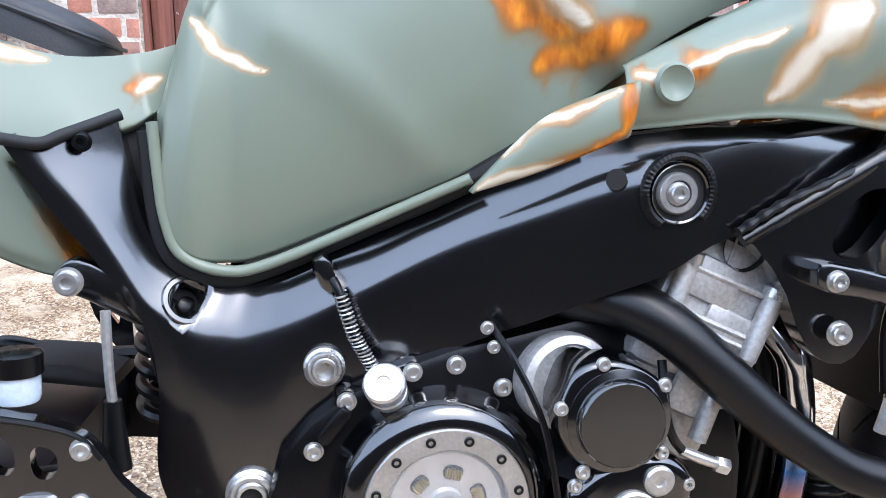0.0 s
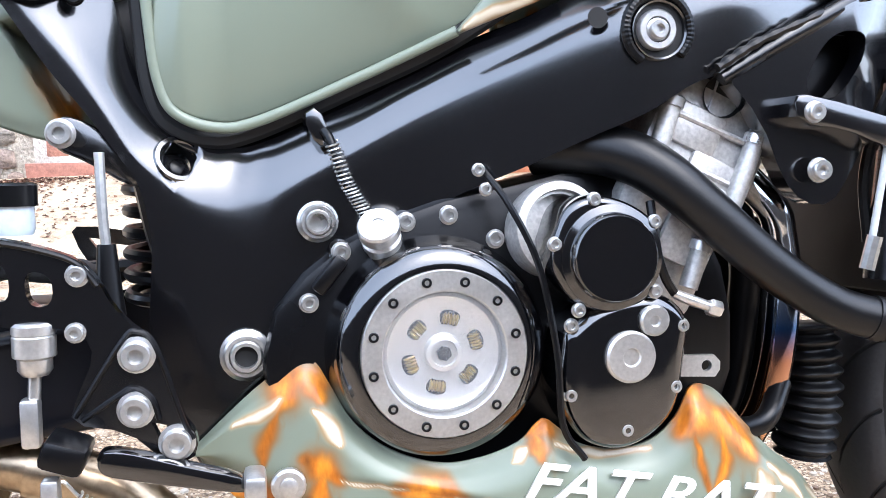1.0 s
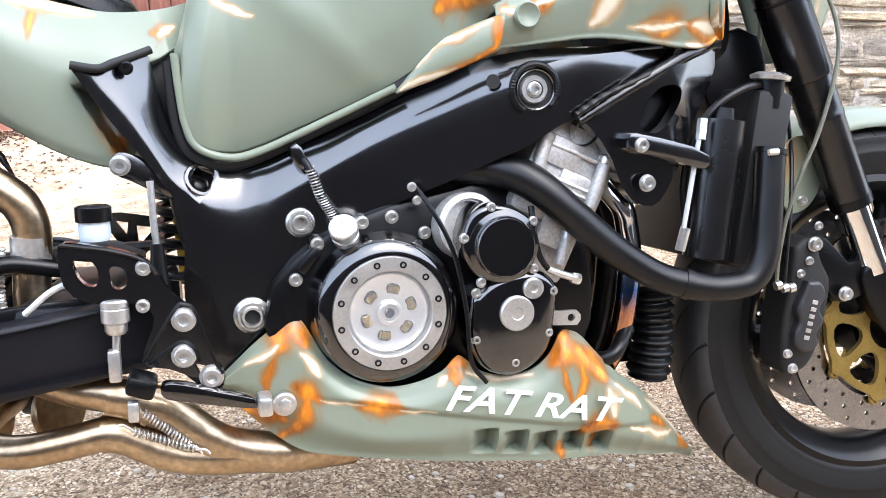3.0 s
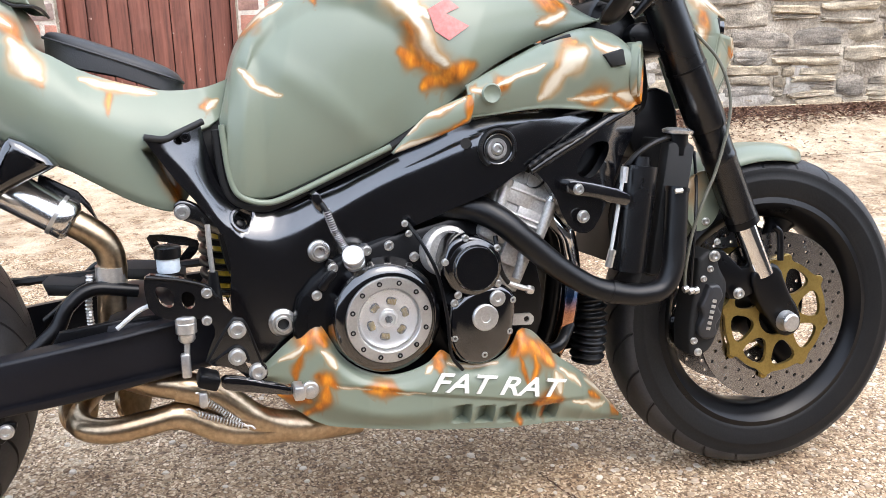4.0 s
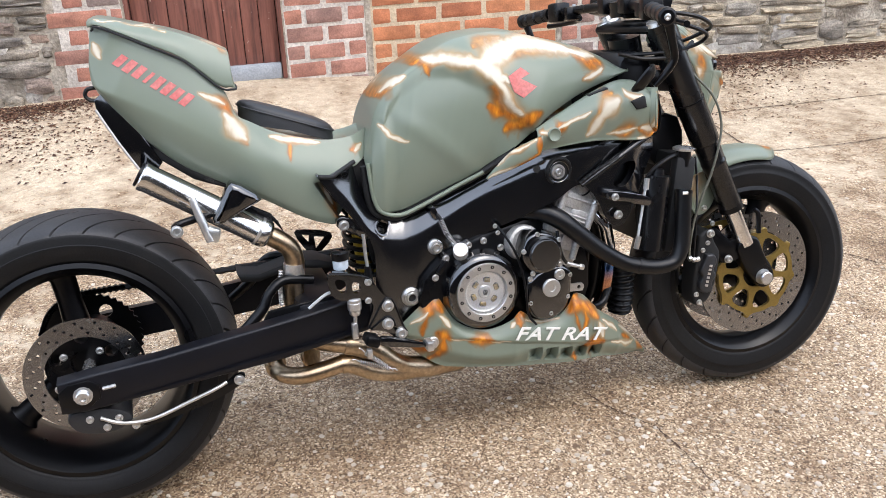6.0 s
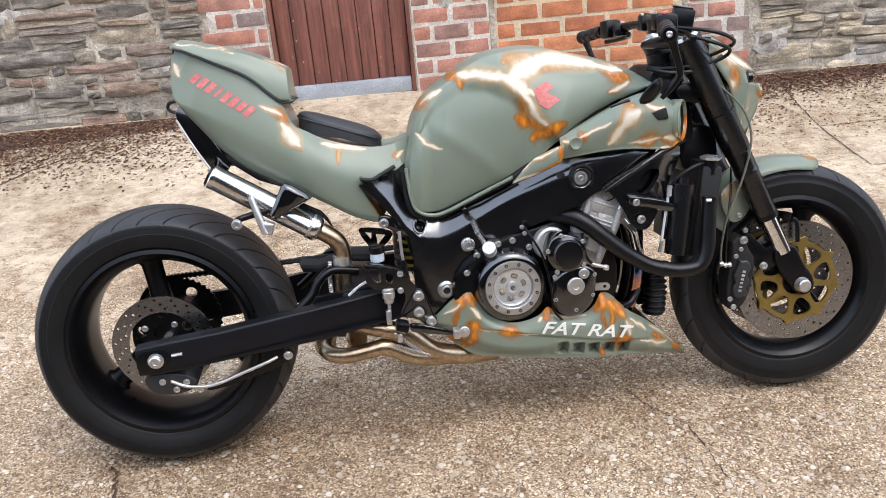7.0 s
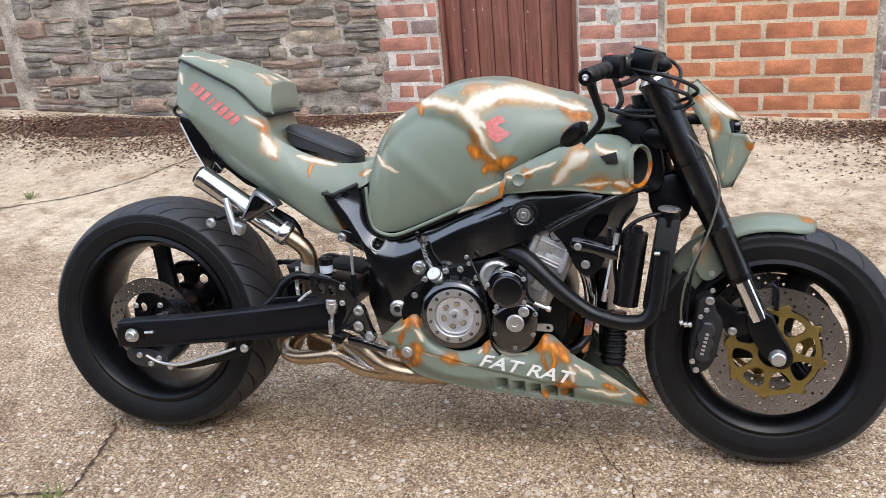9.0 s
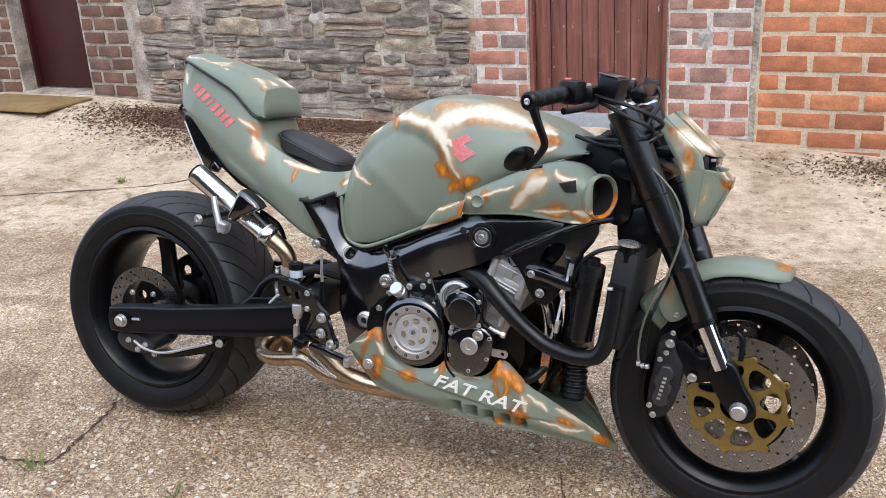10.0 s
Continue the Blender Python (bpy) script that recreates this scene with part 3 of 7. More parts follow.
bm = bmesh.new()
for u0, u1, z0, z1 in ((-14, D2[0], -0.4, TOP), (D2[1], D1[0], -0.4, TOP), (D1[1], 14, -0.4, TOP), (D1[0], D1[1], 2.2, TOP), (D2[0], D2[1], 2.25, TOP),
                       (D1[0], D1[1], -0.4, 0.10), (D2[0], D2[1], -0.4, 0.2)):
    box(((u0 + u1) / 2, 0.19, (z0 + z1) / 2), (u1 - u0, 0.34, z1 - z0), 0, None, bm)
wall = new("wall_north", link(bm, "wall_north", MORTAR, 0))
wall.matrix_world = WALL
tagged(wall, "old yard wall of rubble stone and brick in pale mortar", "wall", kind="structure")


def door(name, span, z0, z1, boards, label, rail=True, mat=None, inset=0.0):
    d = tagged(new(name), label, "door", kind="structure")
    d.matrix_world = WALL @ pose(0, inset, 0)
    mat = mat or DOOR_M
    low = 0.06 if rail else 0.0
    u0, u1 = span
    w = (u1 - u0 - 0.05) / boards
    for i in range(boards):
        c = u0 + 0.025 + w * (i + 0.5)
        part("plank", box((c, 0.075 + 0.002 * (i % 3), (z0 + z1 + low) / 2), (w - 0.004, 0.03, z1 - z0 - low), 0.004), mat, d)
    part("backing_board", box(((u0 + u1) / 2, 0.11, (z0 + z1) / 2), (u1 - u0, 0.03, z1 - z0), 0), DARK, d)
    for side in (u0 + 0.011, u1 - 0.011):
        part("door_frame", box((side, 0.06, (z0 + z1) / 2), (0.024, 0.09, z1 - z0 - 0.004), 0.004), mat, d)
    if rail:
        part("bottom_rail", box(((u0 + u1) / 2, 0.045, z0 + 0.045), (u1 - u0 - 0.05, 0.04, 0.085), 0.006), SILL_M, d, "weathered grey bottom board")
    return d


door("door_1", D1, 0.115, 2.2, 8, "closed brown-red plank door in a brick surround")
door("door_2", D2, 0.21, 2.25, 1, "closed plain red-brown door, recess shade in its colour", False, SHADED_DOOR, 0.13)
_pieces = {}


def piece_mesh(key, mat, w, h, d, rough, seed):
    """A worn block: a box with its corners knocked in, front at y = 0."""
    if key in _pieces:
        return _pieces[key]
    rnd = random.Random(seed)
    bm = bmesh.new()
    j = lambda a: rnd.uniform(-a, a) * rough
    ring = []
    c = min(w, h) * (0.03 + 0.12 * rough)
    base = [(-w / 2 + c, -h / 2), (w / 2 - c, -h / 2), (w / 2, -h / 2 + c), (w / 2, h / 2 - c), (w / 2 - c, h / 2), (-w / 2 + c, h / 2), (-w / 2, h / 2 - c), (-w / 2, -h / 2 + c)]
    base = [(x + j(0.12 * h), z + j(0.14 * h)) for x, z in base]
    e = 0.004 + 0.004 * rough
    front = [bm.verts.new((x - math.copysign(e, x), -d + j(d * 0.25), z - math.copysign(e, z))) for x, z in base]
    mid = [bm.verts.new((x, -d * 0.72, z)) for x, z in base]
    back = [bm.verts.new((x, 0.015, z)) for x, z in base]
    for a, b in ((front, mid), (mid, back)):
        for i in range(8):
            bm.faces.new((a[i], a[(i + 1) % 8], b[(i + 1) % 8], b[i]))
    cv = bm.verts.new((j(w * 0.1), -d - abs(j(d * 0.3)), j(h * 0.1)))
    for i in range(8):
        bm.faces.new((front[i], front[(i + 1) % 8], cv))
    _pieces[key] = link(bm, "piece", mat, 60)
    return _pieces[key]


def lay(name, me, u, z, tilt=0.0, out=0.0):
    ob = new(name, me)
    ob.parent = wall
    ob.matrix_local = pose(u, 0.02 - out, z, 0, tilt, 0)
    return ob


def brick_panel(u0, u1, z0, z1, mat, kind, ragged_left=False, ragged_right=False, half=False, seed=1, skip=None):
    """Coursed bricks, with half bricks at alternate ends."""
    rnd = random.Random(seed)
    L, H, J = (0.240, 0.078, 0.021) if kind == "orange" else (0.204, 0.076, 0.021)
    row = 0
    z = z0
    while z < z1:
        u = u0 + (0.0 if row % 2 else -0.55 * L)
        while u < u1 - 0.02:
            a, b = max(u, u0), min(u + L, u1)
            if ragged_left and a <= u0 + 0.01 and row % 2:
                a -= 0.09
            if ragged_right and b >= u1 - 0.01 and row % 2:
                b += 0.09
            w = b - a
            if w > 0.05 and not (skip and skip(a + w / 2, z + H / 2)):
                w = round(w / 0.02) * 0.02
                v = rnd.randrange(4)
                me = piece_mesh((kind, w, v), mat, w - J * 0.3, H, 0.008, 0.30, v + int(w * 1000))
                lay("brick", me, (a + b) / 2, z + H / 2 + rnd.uniform(-0.003, 0.003), rnd.uniform(-0.6, 0.6), rnd.uniform(-0.004, 0.004))
            u += L + J
        z += H + J
        row += 1


def stone_mesh(key, mat, w, h, seed):
    """A broken stone with an uneven outline and a rough, hollowed or bulging face; front towards -y."""
    if key in _pieces:
        return _pieces[key]
    rnd = random.Random(seed)
    bm = bmesh.new()
    outline = []
    for k in range(10):
        a = 2 * math.pi * (k + rnd.uniform(-.28, .28)) / 10
        c, q = math.cos(a) * 1.2, math.sin(a) * 1.2
        r = 1.04 / max(abs(c), abs(q))
        outline.append((w / 2 * min(1, max(-1, c * r)) * rnd.uniform(.90, 1.05), h / 2 * min(1, max(-1, q * r)) * rnd.uniform(.82, 1.10)))
    back = [bm.verts.new((x, 0.02, z)) for x, z in outline]
    edge = [bm.verts.new((x, -0.004 - rnd.uniform(0, .006), z)) for x, z in outline]
    face = [bm.verts.new((x - math.copysign(min(.012, w * .12), x), -0.010 - rnd.uniform(0, .012), z - math.copysign(min(.010, h * .14), z))) for x, z in outline]
    for a, b in ((edge, back), (face, edge)):
        for i in range(10):
            bm.faces.new((a[i], a[(i + 1) % 10], b[(i + 1) % 10], b[i]))
    mid = bm.verts.new((rnd.uniform(-.2, .2) * w, -0.012 - rnd.uniform(0, .012), rnd.uniform(-.2, .2) * h))
    for i in range(10):
        bm.faces.new((face[i], face[(i + 1) % 10], mid))
    _pieces[key] = link(bm, "piece", mat, 35)
    return _pieces[key]


def rubble(u0, u1, z0, z1, seed, low=0.05, high=0.13, mat=None):
    """Roughly coursed rubble: long flat stones, thick blocks and slivers; the courses wander."""
    rnd = random.Random(seed)
    z = z0
    while z < z1:
        h = rnd.uniform(low, high)
        u = u0 + rnd.uniform(0, 0.05)
        while u < u1 - 0.05:
            w = min(rnd.choice((0.09, 0.15, 0.21, 0.27, 0.34, 0.44)) * rnd.uniform(0.85, 1.15), u1 - u)
            cuts = 1 if h < 0.075 else rnd.choice((1, 1, 2, 2, 3) if h > 0.10 else (1, 1, 2))
            shares = [rnd.uniform(.6, 1.4) for _ in range(cuts)]
            zz = z
            for share in shares:
                hh = h * share / sum(shares)
                ww, kk = max(0.06, round(w / 0.03) * 0.03), max(0.022, round(hh / 0.008) * 0.008)
                if w > 0.06 and rnd.random() > 0.04:
                    v = rnd.randrange(3)
                    me = stone_mesh(("stone", ww, kk, v, mat.name), mat, ww - 0.012, kk - 0.007, v * 77 + int(ww * 900) + int(kk * 5000))
                    lay("stone", me, u + w / 2, zz + hh / 2 + 0.014 * math.sin(u * 3 + z * 9), rnd.uniform(-3.5, 3.5), rnd.uniform(-0.013, 0.010))
                zz += hh
            u += w + 0.002
        z += h


def build_wall_pieces():
    brick_panel(0.54, 1.61, -0.02, 1.35, BRICK_O, "orange", seed=3)
    brick_panel(0.06, 0.50, 0.02, 1.35, BRICK_R, "red", seed=5)
    brick_panel(-1.05, -0.775, 0.0, 1.35, BRICK_R, "red", ragged_left=True, seed=6)
    brick_panel(1.65, 1.93, 0.0, 1.35, BRICK_R, "red", ragged_right=True, seed=7)
    brick_panel(-4.29, -3.85, 0.1, 1.25, BRICK_SHADED, "dark", ragged_right=True, seed=8)
    brick_panel(-5.5, -5.07, 0.1, 1.25, BRICK_SHADED, "dark", seed=9)
    rubble(-3.74, -1.14, -0.02, 1.2, 11, 0.06, 0.14, SLATE_M)
    rubble(2.02, 5.2, -0.05, 1.05, 12, 0.06, 0.15, STONE_M)
    part("mortar_bed", box((1.075, 0.0195, 0.66), (1.10, 0.006, 1.38), 0), SAND_MORTAR, wall, "sandy mortar between the orange bricks")
    for u0, u1 in ((0.055, 0.505), (-1.10, -0.772), (1.645, 1.98)):
        part("mortar_bed", box(((u0 + u1) / 2, 0.0195, 0.66), (u1 - u0, 0.006, 1.38), 0), PALE_MORTAR, wall, "pale mortar between the old red bricks")
    for u0 in (0.515, 1.632):
        part("mortar_strip", box((u0, 0.018, 0.66), (0.034, 0.014, 1.40), 0.004), MORTAR, wall, "pale upright mortar strip")
    rnd = random.Random(31)
    for u, z, rx, rz in ((0.255, 0.64, 0.055, 0.06), (-1.42, 0.40, 0.06, 0.05), (3.12, 0.15, 0.13, 0.10), (2.15, 0.22, 0.12, 0.10), (-1.28, 0.16, 0.05, 0.07), (2.75, 0.05, 0.22, 0.05), (-3.0, 0.55, 0.10, 0.05), (-2.2, 0.75, 0.09, 0.05), (2.5, 0.62, 0.14, 0.06)):
        rim = [(u + rx * math.cos(a * math.pi / 9) * rnd.uniform(.7, 1.15), z + rz * math.sin(a * math.pi / 9) * rnd.uniform(.7, 1.15)) for a in range(18)]
        part("plaster_patch", prism(rim, 0.0115, 0.03, 0.001), LIME, wall, "flaking pale lime plaster")


ledge = new("window_ledge", link(box((-1.655, -0.02, 1.04), (0.80, 0.11, 0.105), 0.010), "window_ledge", LEDGE_M))
ledge.matrix_world = WALL @ pose(0, 0, 0, 0, 2.6, 0) @ pose(0, 0, -0.075)
tagged(ledge, "pale worn stone window ledge set in the rubble wall", "window ledge", kind="structure")

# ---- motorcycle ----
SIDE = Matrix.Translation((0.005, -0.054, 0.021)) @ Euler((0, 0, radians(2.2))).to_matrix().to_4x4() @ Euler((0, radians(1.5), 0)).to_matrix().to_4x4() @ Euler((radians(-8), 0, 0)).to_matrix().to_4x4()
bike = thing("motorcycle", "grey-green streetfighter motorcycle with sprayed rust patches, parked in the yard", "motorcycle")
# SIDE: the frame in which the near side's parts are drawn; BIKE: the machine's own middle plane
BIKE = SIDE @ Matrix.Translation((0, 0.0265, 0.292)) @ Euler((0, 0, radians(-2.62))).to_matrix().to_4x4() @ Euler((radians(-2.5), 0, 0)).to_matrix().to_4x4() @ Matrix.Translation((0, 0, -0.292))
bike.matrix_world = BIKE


def lerp_table(x, xs, ys):
    return float(np.interp(x, xs, ys))


def mirrored(bm):
    """Add the other side, mirrored in the bike's middle plane."""
    g = bmesh.ops.duplicate(bm, geom=bm.verts[:] + bm.edges[:] + bm.faces[:])
    vs = [e for e in g["geom"] if isinstance(e, bmesh.types.BMVert)]
    for v in vs:
        v.co.y = -v.co.y
    bmesh.ops.reverse_faces(bm, faces=[e for e in g["geom"] if isinstance(e, bmesh.types.BMFace)])
    return bm


def plate_holes(outline, holes, y0, y1, bm=None):
    """A flat plate in x, z with real holes through it."""
    bm = bm or bmesh.new()
    edges = []
    for loop in [outline] + holes:
        vs = [bm.verts.new((a, y0, c)) for a, c in loop]
        edges += [bm.edges.new((vs[i], vs[(i + 1) % len(vs)])) for i in range(len(vs))]
    bmesh.ops.triangle_fill(bm, use_beauty=True, use_dissolve=False, edges=edges)
    g = bmesh.ops.extrude_face_region(bm, geom=bm.faces[:])
    for v in [e for e in g["geom"] if isinstance(e, bmesh.types.BMVert)]:
        v.co.y = y1
    return bm


def polar(cx, cz, r, deg):
    return (cx + r * math.cos(radians(deg)), cz + r * math.sin(radians(deg)))


# -- wheels --
def tyre(name, parent, cx, cz, R, half, rim, grooves, label, sweep):
    """A tyre with a round crown and curved grooves cut in its tread."""
    nv = 50
    bm = bmesh.new()
    prof = []
    crown = [(rim - 0.004, half * 0.80), (rim + 0.006, half * 0.885), (rim + 0.010, half * 0.915), (rim + 0.0125, half * 0.918), (rim + 0.015, half * 0.93), (rim + (R - rim) * 0.42, half * 1.0),
             (rim + (R - rim) * 0.46, half * 1.0), (rim + (R - rim) * 0.475, half * 0.985), (rim + (R - rim) * 0.60, half * 0.975)]
    prof += crown[:-1]
    r0, y0 = crown[-1]
    for i in range(nv - 10):
        f = 1 - 2 * i / (nv - 11)
        a = f * math.acos(0.0) * 0.995
        prof.append((r0 + (R - r0) * math.cos(a) ** 0.86, y0 * math.sin(a)))
    prof += [(a, -b) for a, b in crown[:-1][::-1]]
    # rows of vertices run along the grooves, so their walls stay sharp
    pitch, wide = 2 * math.pi / grooves, 0.0062 / R
    steps = [(0, 0), (0.0009 / R, 1), (wide - 0.0009 / R, 1), (wide, 0)] + [(wide + (pitch - wide) * k / 5, 0) for k in range(1, 5)]
    rings = []
    for g in range(grooves):
        for off, deep in steps:
            ring = []
            for r, y in prof:
                q = abs(y) / half
                on = r > r0 - 1e-6 and q > 0.10
                lean = sweep * max(0.0, q - 0.10) ** 0.75 if r > r0 - 1e-6 else sweep * 0.9 ** 0.75
                cut = 0.0055 * deep * smoothstep(0.08, 0.20, q) * (1 - smoothstep(0.90, 0.975, q)) if on else 0.0
                th = pitch * g + off + lean + (0.5 * pitch if y > 0 else 0.0) * smoothstep(0.0, 0.10, q)
                ring.append(bm.verts.new((cx + (r - cut) * math.cos(th), y, cz + (r - cut) * math.sin(th))))
            rings.append((ring, deep))
    for (a, da), (b, db) in zip(rings, rings[1:] + rings[:1]):
        for i in range(len(prof) - 1):
            f = bm.faces.new((a[i], a[i + 1], b[i + 1], b[i]))
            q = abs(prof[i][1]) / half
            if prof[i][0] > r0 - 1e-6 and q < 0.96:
                # groove floors take DARK: their shade is put into the colour
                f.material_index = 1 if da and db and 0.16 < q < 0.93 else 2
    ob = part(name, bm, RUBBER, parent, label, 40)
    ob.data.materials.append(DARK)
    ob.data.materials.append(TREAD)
    return ob


def wheel(cx, cz, R, half, rim, spokes, rim_half, name, label):
    s = rim_half
    loop = [(rim + 0.004, -s), (rim - 0.006, -s - 0.003), (rim - 0.016, -s * 0.93), (rim - 0.022, -s * 0.78), (rim - 0.032, -s * 0.6), (rim - 0.036, -s * 0.3), (rim - 0.036, s * 0.3),
            (rim - 0.032, s * 0.6), (rim - 0.022, s * 0.78), (rim - 0.016, s * 0.93), (rim - 0.006, s + 0.003), (rim + 0.004, s), (rim - 0.006, s * 0.86), (rim - 0.018, s * 0.4), (rim - 0.018, -s * 0.4), (rim - 0.006, -s * 0.86), (rim + 0.004, -s)]
    w = part(name, lathe(loop, (cx, 0, cz), (0, 1, 0), 96), SATIN, bike, label)
    for a in spokes:
        u, v = Vector((math.cos(radians(a)), 0, math.sin(radians(a)))), Vector((-math.sin(radians(a)), 0, math.cos(radians(a))))
        rows = []
        for r, wd, th in ((0.035, 0.036, 0.045), (0.07, 0.030, 0.040), (0.13, 0.026, 0.032), (rim - 0.05, 0.027, 0.030), (rim - 0.030, 0.045, 0.036)):
            c = Vector((cx, 0, cz)) + u * r
            rows.append([c + v * (wd * math.cos(2 * math.pi * k / 12)) + Vector((0, th * 0.5 * math.sin(2 * math.pi * k / 12) * 1.2, 0)) for k in range(13)])
        part("spoke", sheet(rows), SATIN, w)
    part("hub", lathe([(0.02, -0.07), (0.05, -0.07), (0.055, -0.03), (0.045, 0), (0.055, 0.03), (0.05, 0.07), (0.02, 0.07)], (cx, 0, cz), (0, 1, 0), 32), SATIN, w)
    return w


RX, RZ, FX, FZ = -0.819, 0.312, 0.797, 0.289
rear_wheel = wheel(-0.822, 0.3015, 0.3255, 0.118, 0.232, (98, 218, 338), 0.108, "rear_wheel", "wide black three-spoke rear wheel")
tyre("tyre", rear_wheel, -0.822, 0.3015, 0.3255, 0.118, 0.232, 30, "wide worn black tyre", 0.42)
front_wheel = wheel(0.797, 0.286, 0.303, 0.060, 0.218, (70, 190, 310), 0.052, "front_wheel", "black three-spoke front wheel")
tyre("tyre", front_wheel, 0.797, 0.286, 0.303, 0.060, 0.218, 24, "black front tyre with curved tread grooves", -0.26)


def brake_disc(parent, cx, cz, y, r1, r0, holes, mat=None):
    hs = []
    for k in range(holes):
        for j, f in enumerate((0.22, 0.5, 0.78)):
            a = 360 / holes * (k + 0.33 * j)
            x, z = polar(cx, cz, r0 + (r1 - r0) * f, a)
            hs.append(disc_outline(x, z, 0.0036, 7))
    return part("brake_disc", plate_holes(disc_outline(cx, cz, r1, 96), [disc_outline(cx, cz, r0, 72)] + hs, y, y + 0.005), mat or DISC, parent, "drilled steel brake disc", 25)


for y in (-0.083, 0.078):
    fd = brake_disc(front_wheel, FX, FZ, y, 0.160, 0.110, 20)
    win = []
    for k in range(8):
        a = 45 * k + 12
        win.append(rounded([polar(FX, FZ, 0.050, a - 14), polar(FX, FZ, 0.100, a - 19), polar(FX, FZ, 0.100, a + 19), polar(FX, FZ, 0.050, a + 14)], 2))
    rim_out = []
    for k in range(96):
        a = 360 / 96 * k
        rim_out.append(polar(FX, FZ, 0.106 + 0.009 * max(0, math.cos(radians(8 * (a - 34)))) ** 3, a))
    part("carrier", plate_holes(rim_out, [disc_outline(FX, FZ, 0.036, 32)] + win, y - 0.004, y + 0.004), GOLD, fd, "gold disc carrier with windows", 25)
    for k in range(8):
        x, z = polar(FX, FZ, 0.112, 45 * k + 34)
        part("bobbin", lathe([(0.0085, 0), (0.0085, -0.004), (0.007, -0.006), (0.004, -0.006), (0.0035, -0.002)], (x, y - 0.003, z), (0, 1, 0), 14), GOLD, fd)
rd = brake_disc(rear_wheel, RX, RZ, -0.072, 0.122, 0.082, 18)
part("carrier", plate_holes(disc_outline(RX, RZ, 0.083, 48), [disc_outline(RX, RZ, 0.03, 24)] + [disc_outline(*polar(RX, RZ, 0.058, 72 * k + 20), 0.014, 14) for k in range(5)], -0.078, -0.062), SATIN, rd, "black disc carrier")
for k in range(5):
    x, z = polar(RX, RZ, 0.06, 72 * k + 56)
    bolt(rd, (x, -0.078, z), 0.0065)

teeth = [polar(-.822, .3015, .108 + .006 * (k % 2), 360 / 84 * k) for k in range(84)]
spr = part("rear_sprocket", plate_holes(teeth, [disc_outline(-.822, .3015, .045, 28)] + [disc_outline(*polar(-.822, .3015, .078, 60 * k), .015, 14) for k in range(6)], .108, .114), SATIN, rear_wheel, "dark steel rear sprocket", 25)
part("carrier", lathe([(.03, .06), (.066, .06), (.066, .105), (.03, .105)], (-.822, 0, .3015), (0, 1, 0), 36), SATIN, spr)
part("drive_chain", tube([(-.930, .111, .330), (-.905, .111, .378), (-.865, .111, .408), (-.822, .111, .416), (-.70, .111, .420), (-.50, .110, .428), (-.20, .108, .440)], .0075, 6, 120, ribs=(60, .0016)), SATIN, bike, "oily black drive chain")

# -- frame --
FY = ([-0.35, -0.25, -0.1, 0.0, 0.06, 0.2, 0.35, 0.5], [-0.088, -0.088, -0.096, -0.106, -0.120, -0.172, -0.165, -0.09])


def frame_y(x):
    return lerp_table(x, *FY)


TOPS = [(-.222, .690), (-.216, .659), (-.209, .63), (-.198, .601), (-.182, .58), (-.163, .566), (-.14, .558), (-.125, .5575), (-.114, .557), (-.10, .561), (-.088, .565),
        (-.075, .571), (-.06, .578), (-.016, .596), (.031, .618), (.077, .64), (.114, .654), (.162, .675), (.21, .684), (.25, .688), (.305, .69), (.42, .70)]
CREASE = [(-.285, .668), (-.272, .65), (-.246, .618), (-.225, .583), (-.205, .548), (-.185, .528), (-.165, .514), (-.145, .5085), (-.131, .507), (-.12, .51), (-.108, .514),
          (-.09, .522), (-.067, .533), (-.03, .554), (.02, .583), (.06, .603), (.107, .624), (.155, .645), (.205, .662), (.25, .675), (.305, .682), (.42, .69)]
EDGE = [(-.305, .672), (-.291, .65), (-.265, .61), (-.240, .578), (-.216, .543), (-.201, .518), (-.193, .47), (-.196, .40), (-.182, .354), (-.155, .28), (-.09, .28),
        (-.078, .40), (-.06, .451), (-.02, .477), (.03, .495), (.075, .515), (.113, .531), (.16, .553), (.205, .573), (.25, .598), (.30, .61), (.37, .63)]


def frame_side():
    n = 110
    rows = [catmull([(a, frame_y(a) + d, c) for a, c in line], n) for line, d in ((TOPS, 0.060), (TOPS, 0.030), (CREASE, 0.0), (EDGE, 0.0), (EDGE, 0.03))]
    bm = bmesh.new()
    full = []
    for a, b, k in zip(rows, rows[1:], (1, 3, 6, 1)):
        for i in range(k):
            full.append([p.lerp(q, i / k) for p, q in zip(a, b)])
    full.append(rows[-1])
    # soften the crease
    for i in (3, 4, 5):
        full[i] = [p * 0.5 + (q + r) * 0.25 for p, q, r in zip(full[i], full[i - 1], full[i + 1])]
    sheet(full, bm)
    hole = Vector((-.169, 0, .541))
    bmesh.ops.delete(bm, geom=[f for f in bm.faces if (Vector((f.calc_center_median().x, 0, f.calc_center_median().z)) - hole).length < .014], context="FACES")
    return bm


frame_part = thicken(part("frame_spar", frame_side(), BLACK, bike, "gloss black alloy frame spar with an angled top face", 30), 0.006, -1)
bm = frame_side()
for v in bm.verts:
    v.co.y = -v.co.y
thicken(part("frame_spar", bm, BLACK, bike, "", 30), 0.006, -1)
